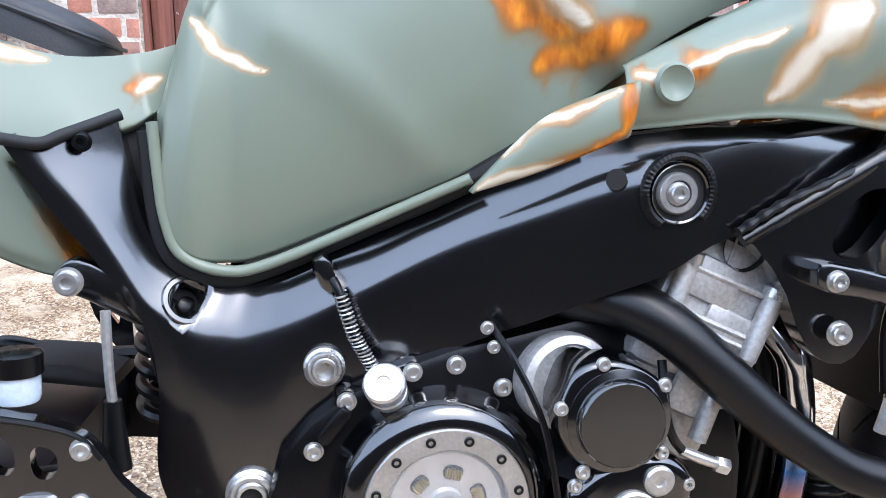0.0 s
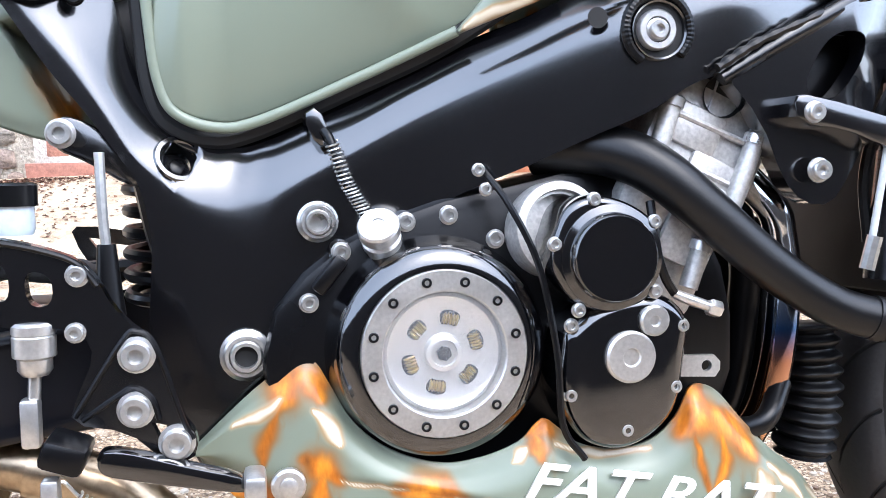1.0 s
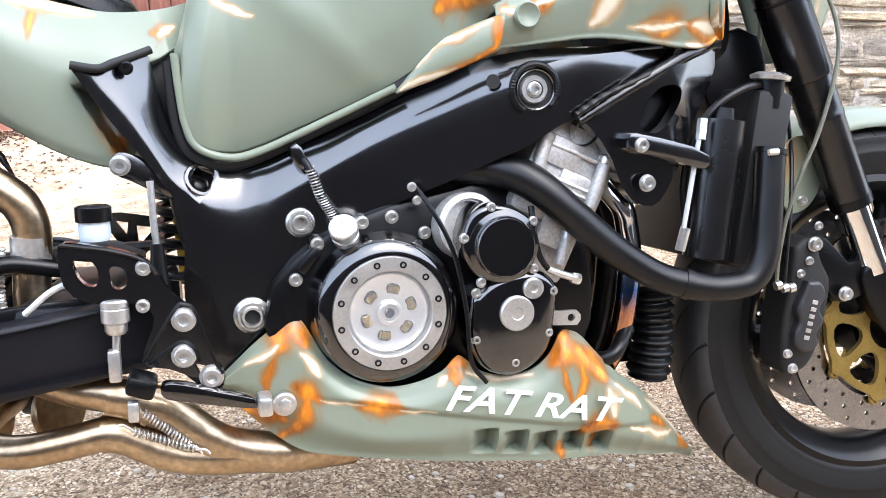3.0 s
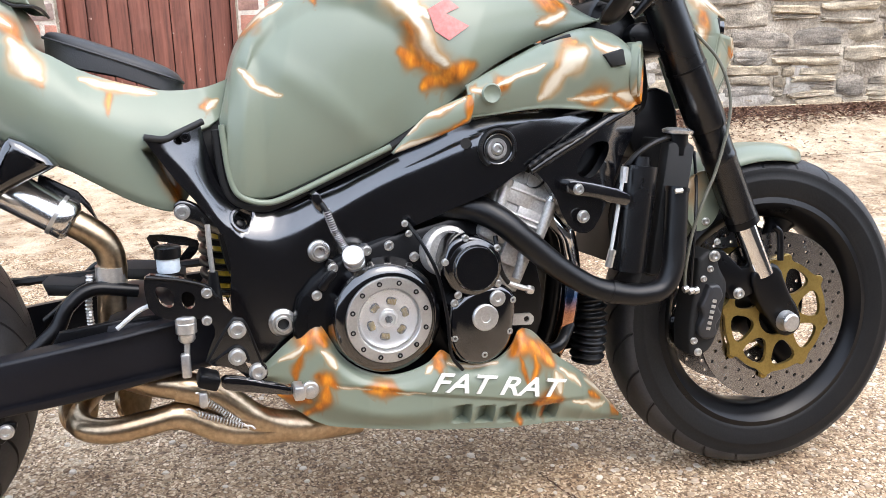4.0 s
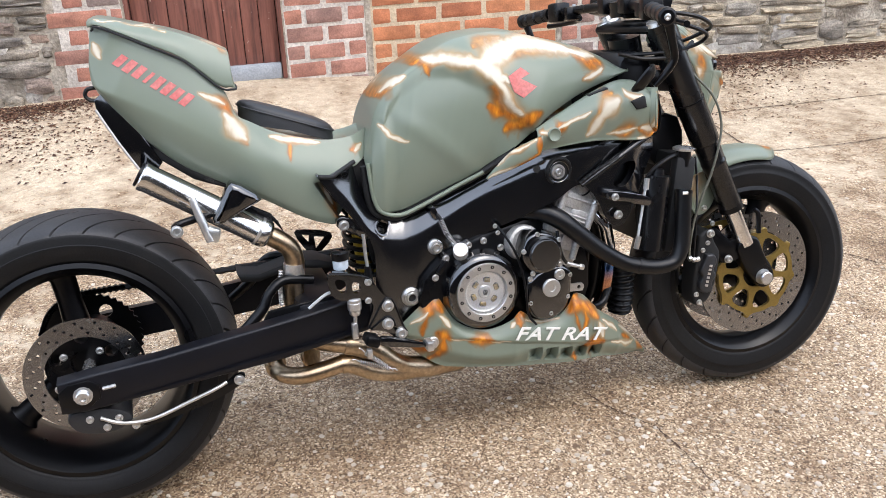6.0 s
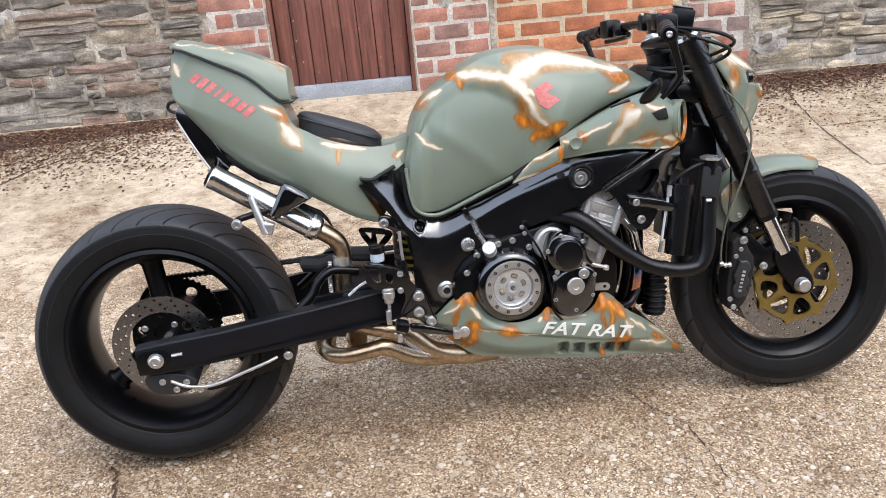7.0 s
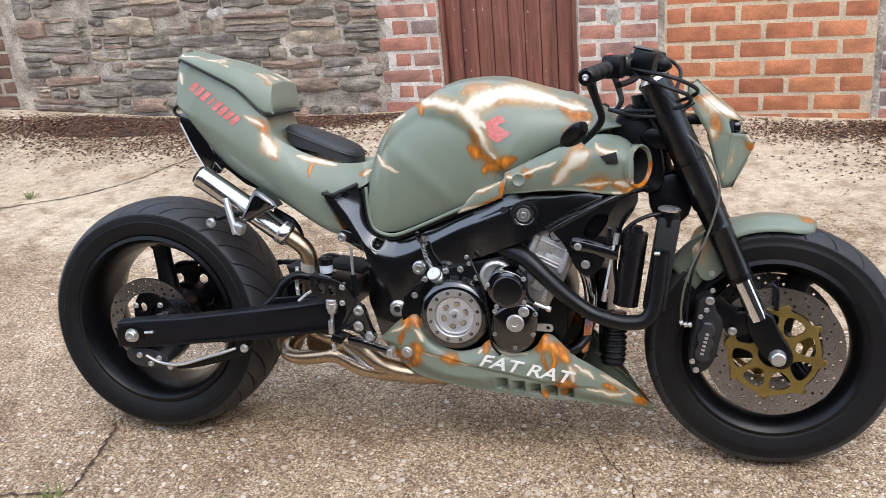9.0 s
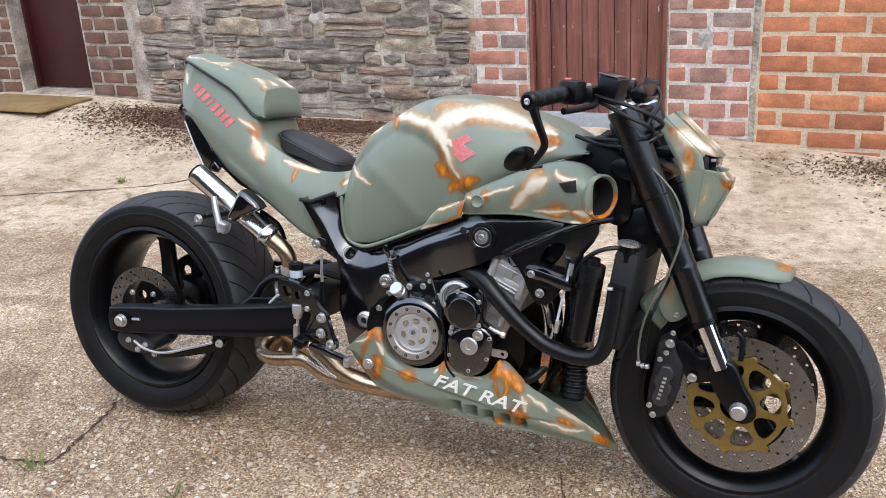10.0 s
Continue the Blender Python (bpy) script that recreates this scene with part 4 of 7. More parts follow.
# welded tab, brace and engine hangers
part("weld_collar", tube([(0.212 + 0.0285 * math.cos(a * math.pi / 12), -0.1735 + 0.05 * (0.0285 * math.cos(a * math.pi / 12)), 0.639 + 0.0285 * math.sin(a * math.pi / 12)) for a in range(-3, 17)], 0.0040, 8, 120, ribs=(40, 0.0003)), SATIN, frame_part, "rippled weld bead")
part("boss_ring", lathe([(0.0245, 0.015), (0.0245, -0.001), (0.0235, -0.003), (0.0220, -0.002), (0.021, 0.012)], (0.212, -0.174, 0.638), (0, 1, 0), 32), BLACK, frame_part)
part("slotted_nut", lathe([(0.0165, 0.01), (0.0165, -0.003), (0.015, -0.005), (0.0105, -0.005), (0.010, 0.002)], (0.210, -0.174, 0.638), (0, 1, 0), 24), STEEL, frame_part)
# dark disc level with the spar, painted shade for the bore
part("bore_floor", lathe([(0.0, 0.0), (0.022, 0.0)], (0.212, -0.1725, 0.638), (0, 1, 0), 24, closed=False), DARK, frame_part)
bolt(frame_part, (0.210, -0.176, 0.638), 0.0075)
part("weld_seam", tube([(0.262, -0.178, 0.608), (0.30, -0.176, 0.630), (0.36, -0.17, 0.655), (0.43, -0.135, 0.684)], 0.004, 8, 40, ribs=(30, 0.0009)), SATIN, frame_part, "rough weld seam")
bm = plate_holes(rounded([(.270, .606), (.300, .626), (.420, .678), (.470, .690), (.470, .655), (.430, .600), (.390, .520), (.372, .494), (.346, .496), (.326, .517), (.306, .566)], 1), [rounded([(.345, .600), (.369, .640), (.404, .642), (.404, .622), (.376, .582), (.352, .584)], 2)], -.172, -.150)
for v in bm.verts:
    v.co.y += 0.55 * max(0, v.co.x - 0.40)
part("engine_hanger", bm, BLACK, frame_part, "black cast engine hanger with a window", 30)
part("brace_tube", tube([(.268, -.172, .600), (.34, -.170, .640), (.43, -.150, .682), (.49, -.10, .692)], [.006, .008, .009, .009], 12, 24), FORK, frame_part)
part("inner_web", box((.375, -.120, .600), (.12, .03, .09), .008), SATIN, frame_part)
part("bracket_arm", prism(rounded([(0.318, 0.584), (0.335, 0.586), (0.428, 0.562), (0.428, 0.538), (0.40, 0.543), (0.369, 0.556), (0.322, 0.562)], 1), -0.20, -0.172, 0.003), BLACK, frame_part)
for p, r in (((0.336, -0.20, 0.571), 0.0072), ((0.353, -0.182, 0.524), 0.0085), ((-0.258, -0.095, 0.561), 0.0095)):
    bolt(frame_part, p, r)
bolt(frame_part, (-0.245, -0.084, 0.670), 0.0065, SATIN)
# added dark tube that hides the sky-lit lip and makes a black band
part("edge_trim", tube([(-.303, -.098, .673), (-.275, -.094, .669), (-.259, -.087, .675), (-.238, -.076, .683), (-.218, -.066, .691)], .005, 12, 30), DARK, frame_part, "dark tube added over the spar's top edge")
part("tail_tab", prism(rounded([(-0.271, 0.570), (-0.253, 0.579), (-0.20, 0.545), (-0.20, 0.512), (-0.246, 0.541), (-0.268, 0.549)], 2), -0.078, -0.06, 0.003), BLACK, frame_part)
part("frame_bore", lathe([(0.0215, 0.0012), (0.0200, -0.0004), (0.0165, -0.0005), (0.0152, 0.0010), (0.0148, 0.03)], (-0.169, -0.0795, 0.541), (-.33, .84, -.43), 32, closed=False), BLACK, frame_part, "bored hole in the spar")
part("bore_floor", lathe([(0.0, 0.022), (0.0146, 0.022)], (-0.169, -0.0795, 0.541), (-.33, .84, -.43), 28, closed=False), DARK, frame_part)
part("inner_boss", lathe([(.0075, .03), (.0075, .014), (.006, .013), (0, .013)], (-.167, -.0795, .540), (-.33, .84, -.43), 16), SATIN, frame_part)
# no bore cut here: a dark disc stands for the hole's shade
part("bore_floor", lathe([(0.0, -0.001), (0.0085, -0.001)], (0.163, -0.1665, 0.648), (0, 1, 0), 20, closed=False), DARK, frame_part)
for c, r, k in (((-0.059, -0.1065, 0.487), 0.0150, 0.010), ((-0.12, -0.0985, 0.377), 0.0190, 0.015)):
    nut = part("pivot_nut", lathe([(r * 1.15, 0.006), (r * 1.15, -0.001), (r, -0.003), (r, -0.006), (r * 0.9, -0.008), (r * 0.74, -0.008), (r * 0.72, -0.005), (r * 0.70, -0.010), (r * 0.64, -0.012), (r * 0.5, -0.012), (r * 0.48, 0.004)], c, (0, 1, 0), 24), STEEL, frame_part, "steel swingarm pivot nut")
    part("nut_core", lathe([(0, -0.004), (r * 0.5, -0.004)], c, (0, 1, 0), 20, closed=False), DARK if r > 0.0165 else STEEL, nut)

part("inner_subframe", prism([(-.31, .68), (-.19, .70), (-.15, .60), (-.20, .56), (-.26, .60)], -.045, .045, .006), DARK, bike)

# -- tank --
TANK_TOP = [(-.190, .70), (-.176, .75), (-.158, .807), (-.121, .855), (-.060, .896), (.011, .935), (.081, .947), (.151, .945), (.234, .922), (.317, .899), (.386, .868), (.43, .835)]
TANK_LOW = [(-.192, .69), (-.189, .65), (-.184, .61), (-.172, .583), (-.141, .570), (-.104, .575), (-.02, .611), (.06, .648), (.140, .700), (.205, .752), (.300, .797), (.43, .833)]
TANK_W = [(-.19, .050), (-.18, .082), (-.15, .115), (-.10, .136), (0, .150), (.1, .157), (.2, .150), (.3, .130), (.40, .105), (.43, .09)]
KNEE = [(-.150, .780), (-.138, .816), (-.103, .861), (-.049, .893), (.011, .891), (.069, .863), (.107, .816), (.146, .769), (.172, .735)]


def knee_depth(x, z):
    """How far a point lies below the knee ridge."""
    return min(lerp_table(x, [p[0] for p in KNEE], [p[1] for p in KNEE]) - z, (x + 0.165) * 1.2, (0.185 - x) * 1.2)


def tank_skin():
    nu, nv = 170, 110
    top, low = catmull([(a, 0, c) for a, c in TANK_TOP], nu), catmull([(a, 0, c) for a, c in TANK_LOW], nu)
    rows = []
    for a, b in zip(top, low):
        xm = (a.x + b.x) / 2
        w = lerp_table(xm, [p[0] for p in TANK_W], [p[1] for p in TANK_W])
        k = smoothstep(0.08, 0.17, b.x)
        yb = max(-w, frame_y(b.x) + 0.006) * (1 - k) - w * 0.98 * k
        h = a.z - b.z
        c1, c2 = Vector((a.x, -w * 0.95, a.z)), Vector((b.x * 0.75 + a.x * 0.25, -w * 1.06, b.z + h * 0.42))
        e = Vector((b.x, yb, b.z))
        half = []
        for j in range(nv + 1):
            t = j / nv
            p = a * (1 - t) ** 3 + c1 * 3 * t * (1 - t) ** 2 + c2 * 3 * t * t * (1 - t) + e * t ** 3
            d = knee_depth(p.x, p.z)
            if d > 0 and t > 0.2:
                p.y += 0.020 * smoothstep(0.0, 0.045, d) * (1 - 0.6 * smoothstep(0.10, 0.30, d)) * smoothstep(0, 0.012, t - 0.2)
                cr = (p.x + 0.134) * 0.64 + (p.z - 0.794) * 0.77
                p.y -= 0.0035 * math.exp(-((cr) / 0.02) ** 2) * smoothstep(0.02, 0.06, d)
            half.append(p)
        left = [Vector((p.x, -p.y, p.z)) for p in half[:0:-1]]
        rows.append(left + half)
    return sheet(rows)


tank = thicken(part("fuel_tank", tank_skin(), PAINT, bike, "grey-green fuel tank with sprayed rust, pale streaks and painted-in highlights", 60), 0.004)
# pale strokes: airbrushed art, partly tank shoulder highlights put into the colour
TANK_PALE = [([(-0.043, 0.892), (-0.004, 0.893), (0.039, 0.885), (0.073, 0.868)], 0.0111), ([(0.05, 0.881), (0.08, 0.868), (0.102, 0.846)], 0.0159), ([(0.083, 0.861), (0.106, 0.822), (0.123, 0.79), (0.139, 0.765)], 0.0073), ([(0.071, 0.88), (0.098, 0.897), (0.142, 0.906)], 0.0198), ([(0.116, 0.908), (0.175, 0.913), (0.232, 0.903), (0.278, 0.89)], 0.014), ([(0.259, 0.896), (0.306, 0.883), (0.35, 0.868)], 0.0052), ([(-0.158, 0.766), (-0.142, 0.745), (-0.104, 0.724)], 0.0036), ([(-0.094, 0.862), (-0.116, 0.851), (-0.139, 0.828)], 0.0037), ([(0.358, 0.847), (0.329, 0.834), (0.305, 0.825)], 0.0039), ([(0.119, 0.833), (0.108, 0.854)], 0.0049)]
TANK_RUST = [([(-0.07, 0.883), (-0.051, 0.89), (-0.026, 0.884)], 0.0071), ([(0.061, 0.916), (0.087, 0.925), (0.118, 0.925)], 0.0057), ([(0.103, 0.893), (0.164, 0.894), (0.24, 0.895)], 0.0057), ([(0.086, 0.826), (0.104, 0.803), (0.12, 0.777), (0.13, 0.757)], 0.0113), ([(0.114, 0.732), (0.144, 0.751), (0.187, 0.762)], 0.0085), ([(0.143, 0.757), (0.138, 0.736)], 0.0085), ([(0.294, 0.88), (0.324, 0.863), (0.358, 0.855)], 0.0090), ([(0.358, 0.847), (0.325, 0.832), (0.302, 0.825)], 0.0045), ([(-0.145, 0.819), (-0.125, 0.843)], 0.0057), ([(-0.048, 0.880), (-0.040, 0.862)], 0.0040), ([(0.079, 0.787), (0.107, 0.767)], 0.0085)]
spray(tank.data, [(p, w * 0.92) for p, w in TANK_PALE], [(p, w * 0.95) for p, w in TANK_RUST])
part("tank_lip", tube([(p.x, (frame_y(p.x) + 0.008) if p.x < 0.15 else -0.15, p.z - 0.004) for p in catmull([(a, 0, c) for a, c in TANK_LOW[:8]], 30)], 0.0048, 10, 80), PAINT, tank)
part("tank_gasket", tube([(p.x - 0.006, frame_y(p.x) + 0.026, p.z - 0.012) for p in catmull([(a, 0, c) for a, c in TANK_LOW[:9]], 30)], 0.009, 8, 60), DARK, tank)


def lay_on(bm, me, lift, cuts=4):
    """Drape a thin flat piece over the near side of a skin."""
    bmesh.ops.triangulate(bm, faces=bm.faces)
    bmesh.ops.subdivide_edges(bm, edges=bm.edges, cuts=cuts, use_grid_fill=True)
    co = np.array([v.co[:] for v in me.vertices])
    co = co[co[:, 1] < -0.02]
    for v in bm.verts:
        d = (co[:, 0] - v.co.x) ** 2 + (co[:, 2] - v.co.z) ** 2
        k = np.argsort(d)[:4]
        w = 1 / (d[k] + 1e-8)
        v.co.y = float((co[k, 1] * w).sum() / w.sum()) - lift + v.co.y
    return bm


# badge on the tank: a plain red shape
part("tank_badge", lay_on(prism([(.118, .848), (.150, .865), (.168, .851), (.146, .842), (.180, .823), (.147, .802), (.127, .816), (.152, .830)], 0.0, 0.004, 0.0), tank.data, 0.002), RED, tank, "faded red angular badge")

part("seam_strap", box((.318, -.150, .797), (.050, .022, .012), .003, Euler((0, radians(-17), 0)).to_matrix().to_4x4()), SATIN, tank, "black rubber strap at the tank seam")

# -- side intake fairings --
INT_TOP = [(.166, .735), (.21, .757), (.30, .798), (.37, .818), (.415, .816), (.440, .806), (.455, .793)]
INT_LOW = [(.161, .685), (.20, .689), (.28, .697), (.34, .694), (.40, .687), (.440, .687), (.456, .697)]


def intake_skin(sign):
    nu, nv = 100, 40
    t, b = catmull([(x, 0, z) for x, z in INT_TOP], nu), catmull([(x, 0, z) for x, z in INT_LOW], nu)
    rows = []
    for i, (p, q) in enumerate(zip(t, b)):
        w = lerp_table((p.x + q.x) / 2, [.16, .3, .42, .5], [.176, .190, .178, .165])
        yt = lerp_table(p.x, [.16, .3, .4, .5], [.160, .150, .125, .10])
        row = []
        for j in range(nv + 1):
            s = j / nv
            c = p.lerp(q, s)
            bulge = math.sin(math.pi * min(1, s * 1.05) ** 0.9)
            y = (yt * (1 - s) + (w - 0.012) * s) + (w - yt * (1 - s) - (w - 0.012) * s) * bulge ** 0.7
            row.append(Vector((c.x, -y * sign, c.z)))
        rows.append(row)
    # the skin draws in to the round mouth at its forward end
    m, out, last = Vector((.473, -.141 * sign, .746)), Vector((-.54, -.84 * sign, 0)), rows[-1]
    fwd = Vector((.84, -.54 * sign, 0))
    for f, r, back in ((.35, .053, .010), (.7, .051, .002), (.92, .049, 0), (1, .046, -.002), (1, .0435, -.006)):
        ring = [m + fwd * (back if back < 0 else 0) + (Vector((0, 0, math.cos(math.pi * j / nv))) + out * math.sin(math.pi * j / nv)) * r for j in range(nv + 1)]
        rows.append([p.lerp(q, f) for p, q in zip(last, ring)])
    return sheet(rows)


INT_BARE = [([(0.359, 0.781), (0.333, 0.77), (0.316, 0.749)], 0.0107), ([(0.321, 0.758), (0.3, 0.734), (0.281, 0.716)], 0.0071), ([(0.377, 0.801), (0.387, 0.789), (0.422, 0.783)], 0.0037), ([(0.286, 0.765), (0.254, 0.751), (0.21, 0.733)], 0.0026), ([(0.329, 0.707), (0.375, 0.713), (0.41, 0.713)], 0.0027), ([(0.421, 0.713), (0.459, 0.714)], 0.0047), ([(0.413, 0.688), (0.435, 0.689)], 0.0028), ([(0.176, 0.728), (0.192, 0.725), (0.214, 0.733)], 0.0035)]
INT_RUST = [([(0.356, 0.786), (0.323, 0.776), (0.306, 0.756)], 0.0036), ([(0.318, 0.753), (0.299, 0.739), (0.284, 0.726)], 0.0035), ([(0.381, 0.787), (0.412, 0.785)], 0.0027), ([(0.232, 0.743), (0.21, 0.731)], 0.0035), ([(0.352, 0.71), (0.385, 0.714), (0.376, 0.704)], 0.0046), ([(0.416, 0.711), (0.444, 0.706), (0.472, 0.7)], 0.0047), ([(0.463, 0.723), (0.474, 0.7)], 0.0047), ([(0.324, 0.79), (0.345, 0.797)], 0.0036), ([(0.175, 0.729), (0.182, 0.727)], 0.0026)]
for s in (1, -1):
    f = thicken(part("intake_fairing", intake_skin(s), PAINT, bike, "grey-green air intake fairing with rust streaks", 60), 0.004)
    spray(f.data, [(p, w * 1.1) for p, w in INT_BARE], [(p, w * 1.7) for p, w in INT_RUST])
    lip = part("intake_mouth", lathe([(.049, .012), (.0505, .002), (.0495, -.002), (.046, -.003), (.043, .001), (.0415, .006)], (.473, -s * .141, .746), (-.84, s * .54, 0), 40, closed=False), PAINT, f)
    spray(lip.data, [([(.445, .70), (.465, .79)], .004)], [([(.44, .695), (.50, .70)], .014), ([(.49, .72), (.51, .75)], .010)])
    part("intake_duct", lathe([(0.0, 0.05), (0.0385, 0.05), (0.0405, 0.004)], (.473, -s * .141, .746), (-.84, s * .54, 0), 32, closed=False), DARK, f, "dark intake duct")
    part("vent_scoop", prism([(.385, .776), (.420, .784), (.425, .760), (.400, .757)], -0.186 * s, -0.165 * s, 0.004), DARK, f)
    part("screw_dimple", lathe([(0.0, 0.004), (0.008, 0.0035), (0.0125, 0.0005), (0.0135, -0.0005), (0.016, 0.003)], (0.20, -0.1855 * s, 0.722), (0, s, 0), 20, closed=False), PAINT, f)

# small rust-edged panel between tank and spar
up = catmull([(.050, -.150, .638), (.082, -.166, .676), (.105, -.174, .697), (.140, -.180, .713), (.172, -.184, .724)], 34)
lo = catmull([(.054, -.150, .636), (.085, -.166, .648), (.115, -.176, .660), (.140, -.182, .671), (.164, -.186, .681)], 34)
pan = part("side_panel", sheet([[a.lerp(b, k / 14) + Vector((0, -.007 * math.sin(math.pi * k / 14) ** 0.5, 0)) for k in range(15)] for a, b in zip(up, lo)]), PAINT, bike, "small grey-green panel edged in rust", 50)
thicken(pan, .004)
spray(pan.data, [([(.055, .641), (.085, .652), (.115, .664)], .0028), ([(.07, .664), (.10, .692), (.16, .719)], .0022)], [([(.085, .650), (.12, .664), (.156, .682)], .0034), ([(.158, .684), (.166, .705), (.168, .72)], .0032), ([(.10, .690), (.14, .710)], .0026)])

# -- tail unit --
# drawn about the middle plane
TAIL_TOP = [(-.709, 1.003), (-.690, .999), (-.650, .981), (-.607, .958), (-.537, .921), (-.495, .888), (-.468, .860), (-.455, .830), (-.444, .803), (-.418, .787), (-.385, .768), (-.357, .757), (-.333, .749), (-.306, .742), (-.262, .734), (-.210, .737), (-.170, .750)]
TAIL_LOW = [(-.717, .960), (-.722, .917), (-.715, .874), (-.681, .824), (-.627, .761), (-.571, .711), (-.514, .677), (-.455, .646), (-.395, .612), (-.330, .574), (-.285, .556), (-.262, .553), (-.245, .565), (-.228, .600), (-.210, .640), (-.190, .675), (-.166, .706)]


def tail_side(sign):
    nu, nv = 170, 64
    t, b = catmull([(x, 0, z) for x, z in TAIL_TOP], nu), catmull([(x, 0, z) for x, z in TAIL_LOW], nu)
    rows = []
    for p, q in zip(t, b):
        yt = lerp_table(p.x, [-.71, -.67, -.5, -.45, -.40, -.3, -.21, -.17], [.062, .085, .092, .092, .082, .082, .078, .054])
        w = lerp_table((p.x + q.x) / 2, [-.715, -.66, -.55, -.45, -.33, -.25, -.2, -.168], [.070, .096, .112, .117, .118, .117, .110, .072])
        yb = lerp_table(q.x, [-.72, -.6, -.5, -.4, -.3, -.25, -.2, -.168], [.06, .072, .080, .094, .106, .110, .102, .064])
        row = []
        for j in range(nv + 1):
            s = j / nv
            c = p.lerp(q, s)
            down, full, turn = p.z - c.z, p.z - q.z, .10
            y = yt + (w - yt) * math.sin(min(1, max(0, down / turn)) * math.pi / 2)
            if full > turn and down > turn:
                y = w + (yb - w) * ((down - turn) / (full - turn)) ** 1.6
            y -= .004 * smoothstep(.88, 1, s) ** 2
            # the skin steps in where the frame's rear arm lies over it
            nose = lerp_table(c.x, [-.305, -.258, -.205, -.166], [.648, .658, .678, .706])
            over = min(nose - c.z, c.x + .305 - (.648 - c.z) * .56)
            y -= .045 * smoothstep(0, .010, over)
            row.append(Vector((c.x, -sign * y, c.z)))
        rows.append(row)
    return rows


def tail_body():
    right, left = tail_side(1), tail_side(-1)
    rows = []
    for r, q in zip(right, left):
        a, b = q[0], r[0]
        dip = -0.012 * smoothstep(-.46, -.41, a.x)
        mid = [a.lerp(b, k / 10) + Vector((0, 0, dip * math.sin(math.pi * k / 10) ** 0.6)) for k in range(1, 10)]
        rows.append(q[::-1] + mid + r)
    return sheet(rows)


tail = thicken(part("tail_unit", tail_body(), PAINT, bike, "grey-green tail unit with rust streaks", 60), 0.004)
TAIL_BARE = [([(-0.471, 0.806), (-0.454, 0.778), (-0.432, 0.752)], 0.0098), ([(-0.519, 0.855), (-0.491, 0.842), (-0.471, 0.83)], 0.0042), ([(-0.383, 0.753), (-0.339, 0.742), (-0.282, 0.731)], 0.0042), ([(-0.707, 0.967), (-0.698, 0.942)], 0.0058), ([(-0.204, 0.709), (-0.192, 0.718)], 0.0042), ([(-0.276, 0.64), (-0.262, 0.59)], 0.004)]
TAIL_RUST = [([(-0.501, 0.846), (-0.474, 0.835), (-0.459, 0.807)], 0.0056), ([(-0.443, 0.761), (-0.431, 0.742)], 0.0042), ([(-0.355, 0.743), (-0.317, 0.737)], 0.0042), ([(-0.215, 0.71), (-0.195, 0.716)], 0.0042), ([(-0.514, 0.852), (-0.494, 0.844)], 0.0028), ([(-0.272, 0.635), (-0.258, 0.565)], 0.006), ([(-0.343, 0.74), (-0.346, 0.705)], 0.003)]
spray(tail.data, TAIL_BARE, TAIL_RUST)


def cowl_skin():
    seam = catmull([(-.714, -.060, 1.000), (-.690, -.0875, 1.002), (-.607, -.094, .962), (-.537, -.0965, .925), (-.475, -.0965, .869), (-.449, -.0955, .862)], 48)
    ridge = catmull([(-.716, -.050, 1.011), (-.690, -.066, 1.017), (-.62, -.072, 1.000), (-.555, -.075, .983), (-.50, -.076, .961), (-.450, -.075, .935)], 48)
    rows = []
    for s, r in zip(seam, ridge):
        half = [s.lerp(r, k / 10) + Vector((0, -0.006 * math.sin(math.pi * k / 10), 0)) for k in range(11)]
        top = [r.lerp(Vector((r.x, 0, r.z + 0.007)), k / 6) for k in range(1, 7)]
        row = half + top
        rows.append(row + [Vector((p.x, -p.y, p.z)) for p in row[-2::-1]])
    # front face under a rounded brow
    last = rows[-1]
    for k, (dx, f) in enumerate(((0.002, 0.02), (0.003, 0.08), (0.004, 0.5), (0.008, 0.98))):
        rows.append([Vector((p.x + dx, p.y * (1 - 0.012 * k), p.z + (0.861 - p.z) * f)) for p in last])
    return sheet(rows)


cowl = thicken(part("seat_cowl", cowl_skin(), PAINT, bike, "humped grey-green seat cowl with a dark seam", 35), 0.004)
spray(cowl.data, [([(-.70, 1.014), (-.62, 1.000), (-.555, .984)], .0012), ([(-.50, .962), (-.452, .938)], .0022)], [([(-.470, .945), (-.452, .932)], .0025)])
part("cowl_seam", tube([(-.707, -.072, .994), (-.690, -.0895, .998), (-.607, -.0960, .958), (-.537, -.0985, .921), (-.475, -.0985, .865), (-.449, -.0960, .858), (-.440, -.080, .859), (-.438, 0, .862), (-.440, .080, .859)], 0.0024, 6, 90), DARK, cowl)

# red lettering on the tail shows as plain bars
for k in range(8):
    f = k / 7
    x, z, h, w = -.660 + .118 * f, .932 - .086 * f, .029 - .002 * (k % 3 == 0), .0146 if k != 3 else .007
    turn = Euler((0, radians(36.5), 0)).to_matrix()
    glyph = [(Vector((x, 0, z)) + turn @ Vector((dx * w / 2 + dz * .004, 0, dz * h / 2)))[:] for dx, dz in ((-1, -1), (1, -1), (1, 1), (-1, 1))]
    part("letter_bar", lay_on(prism([(p[0], p[2]) for p in glyph], 0.0, 0.003, 0.0), tail.data, 0.0018, 2), RED, tail, "faded red letter stroke")


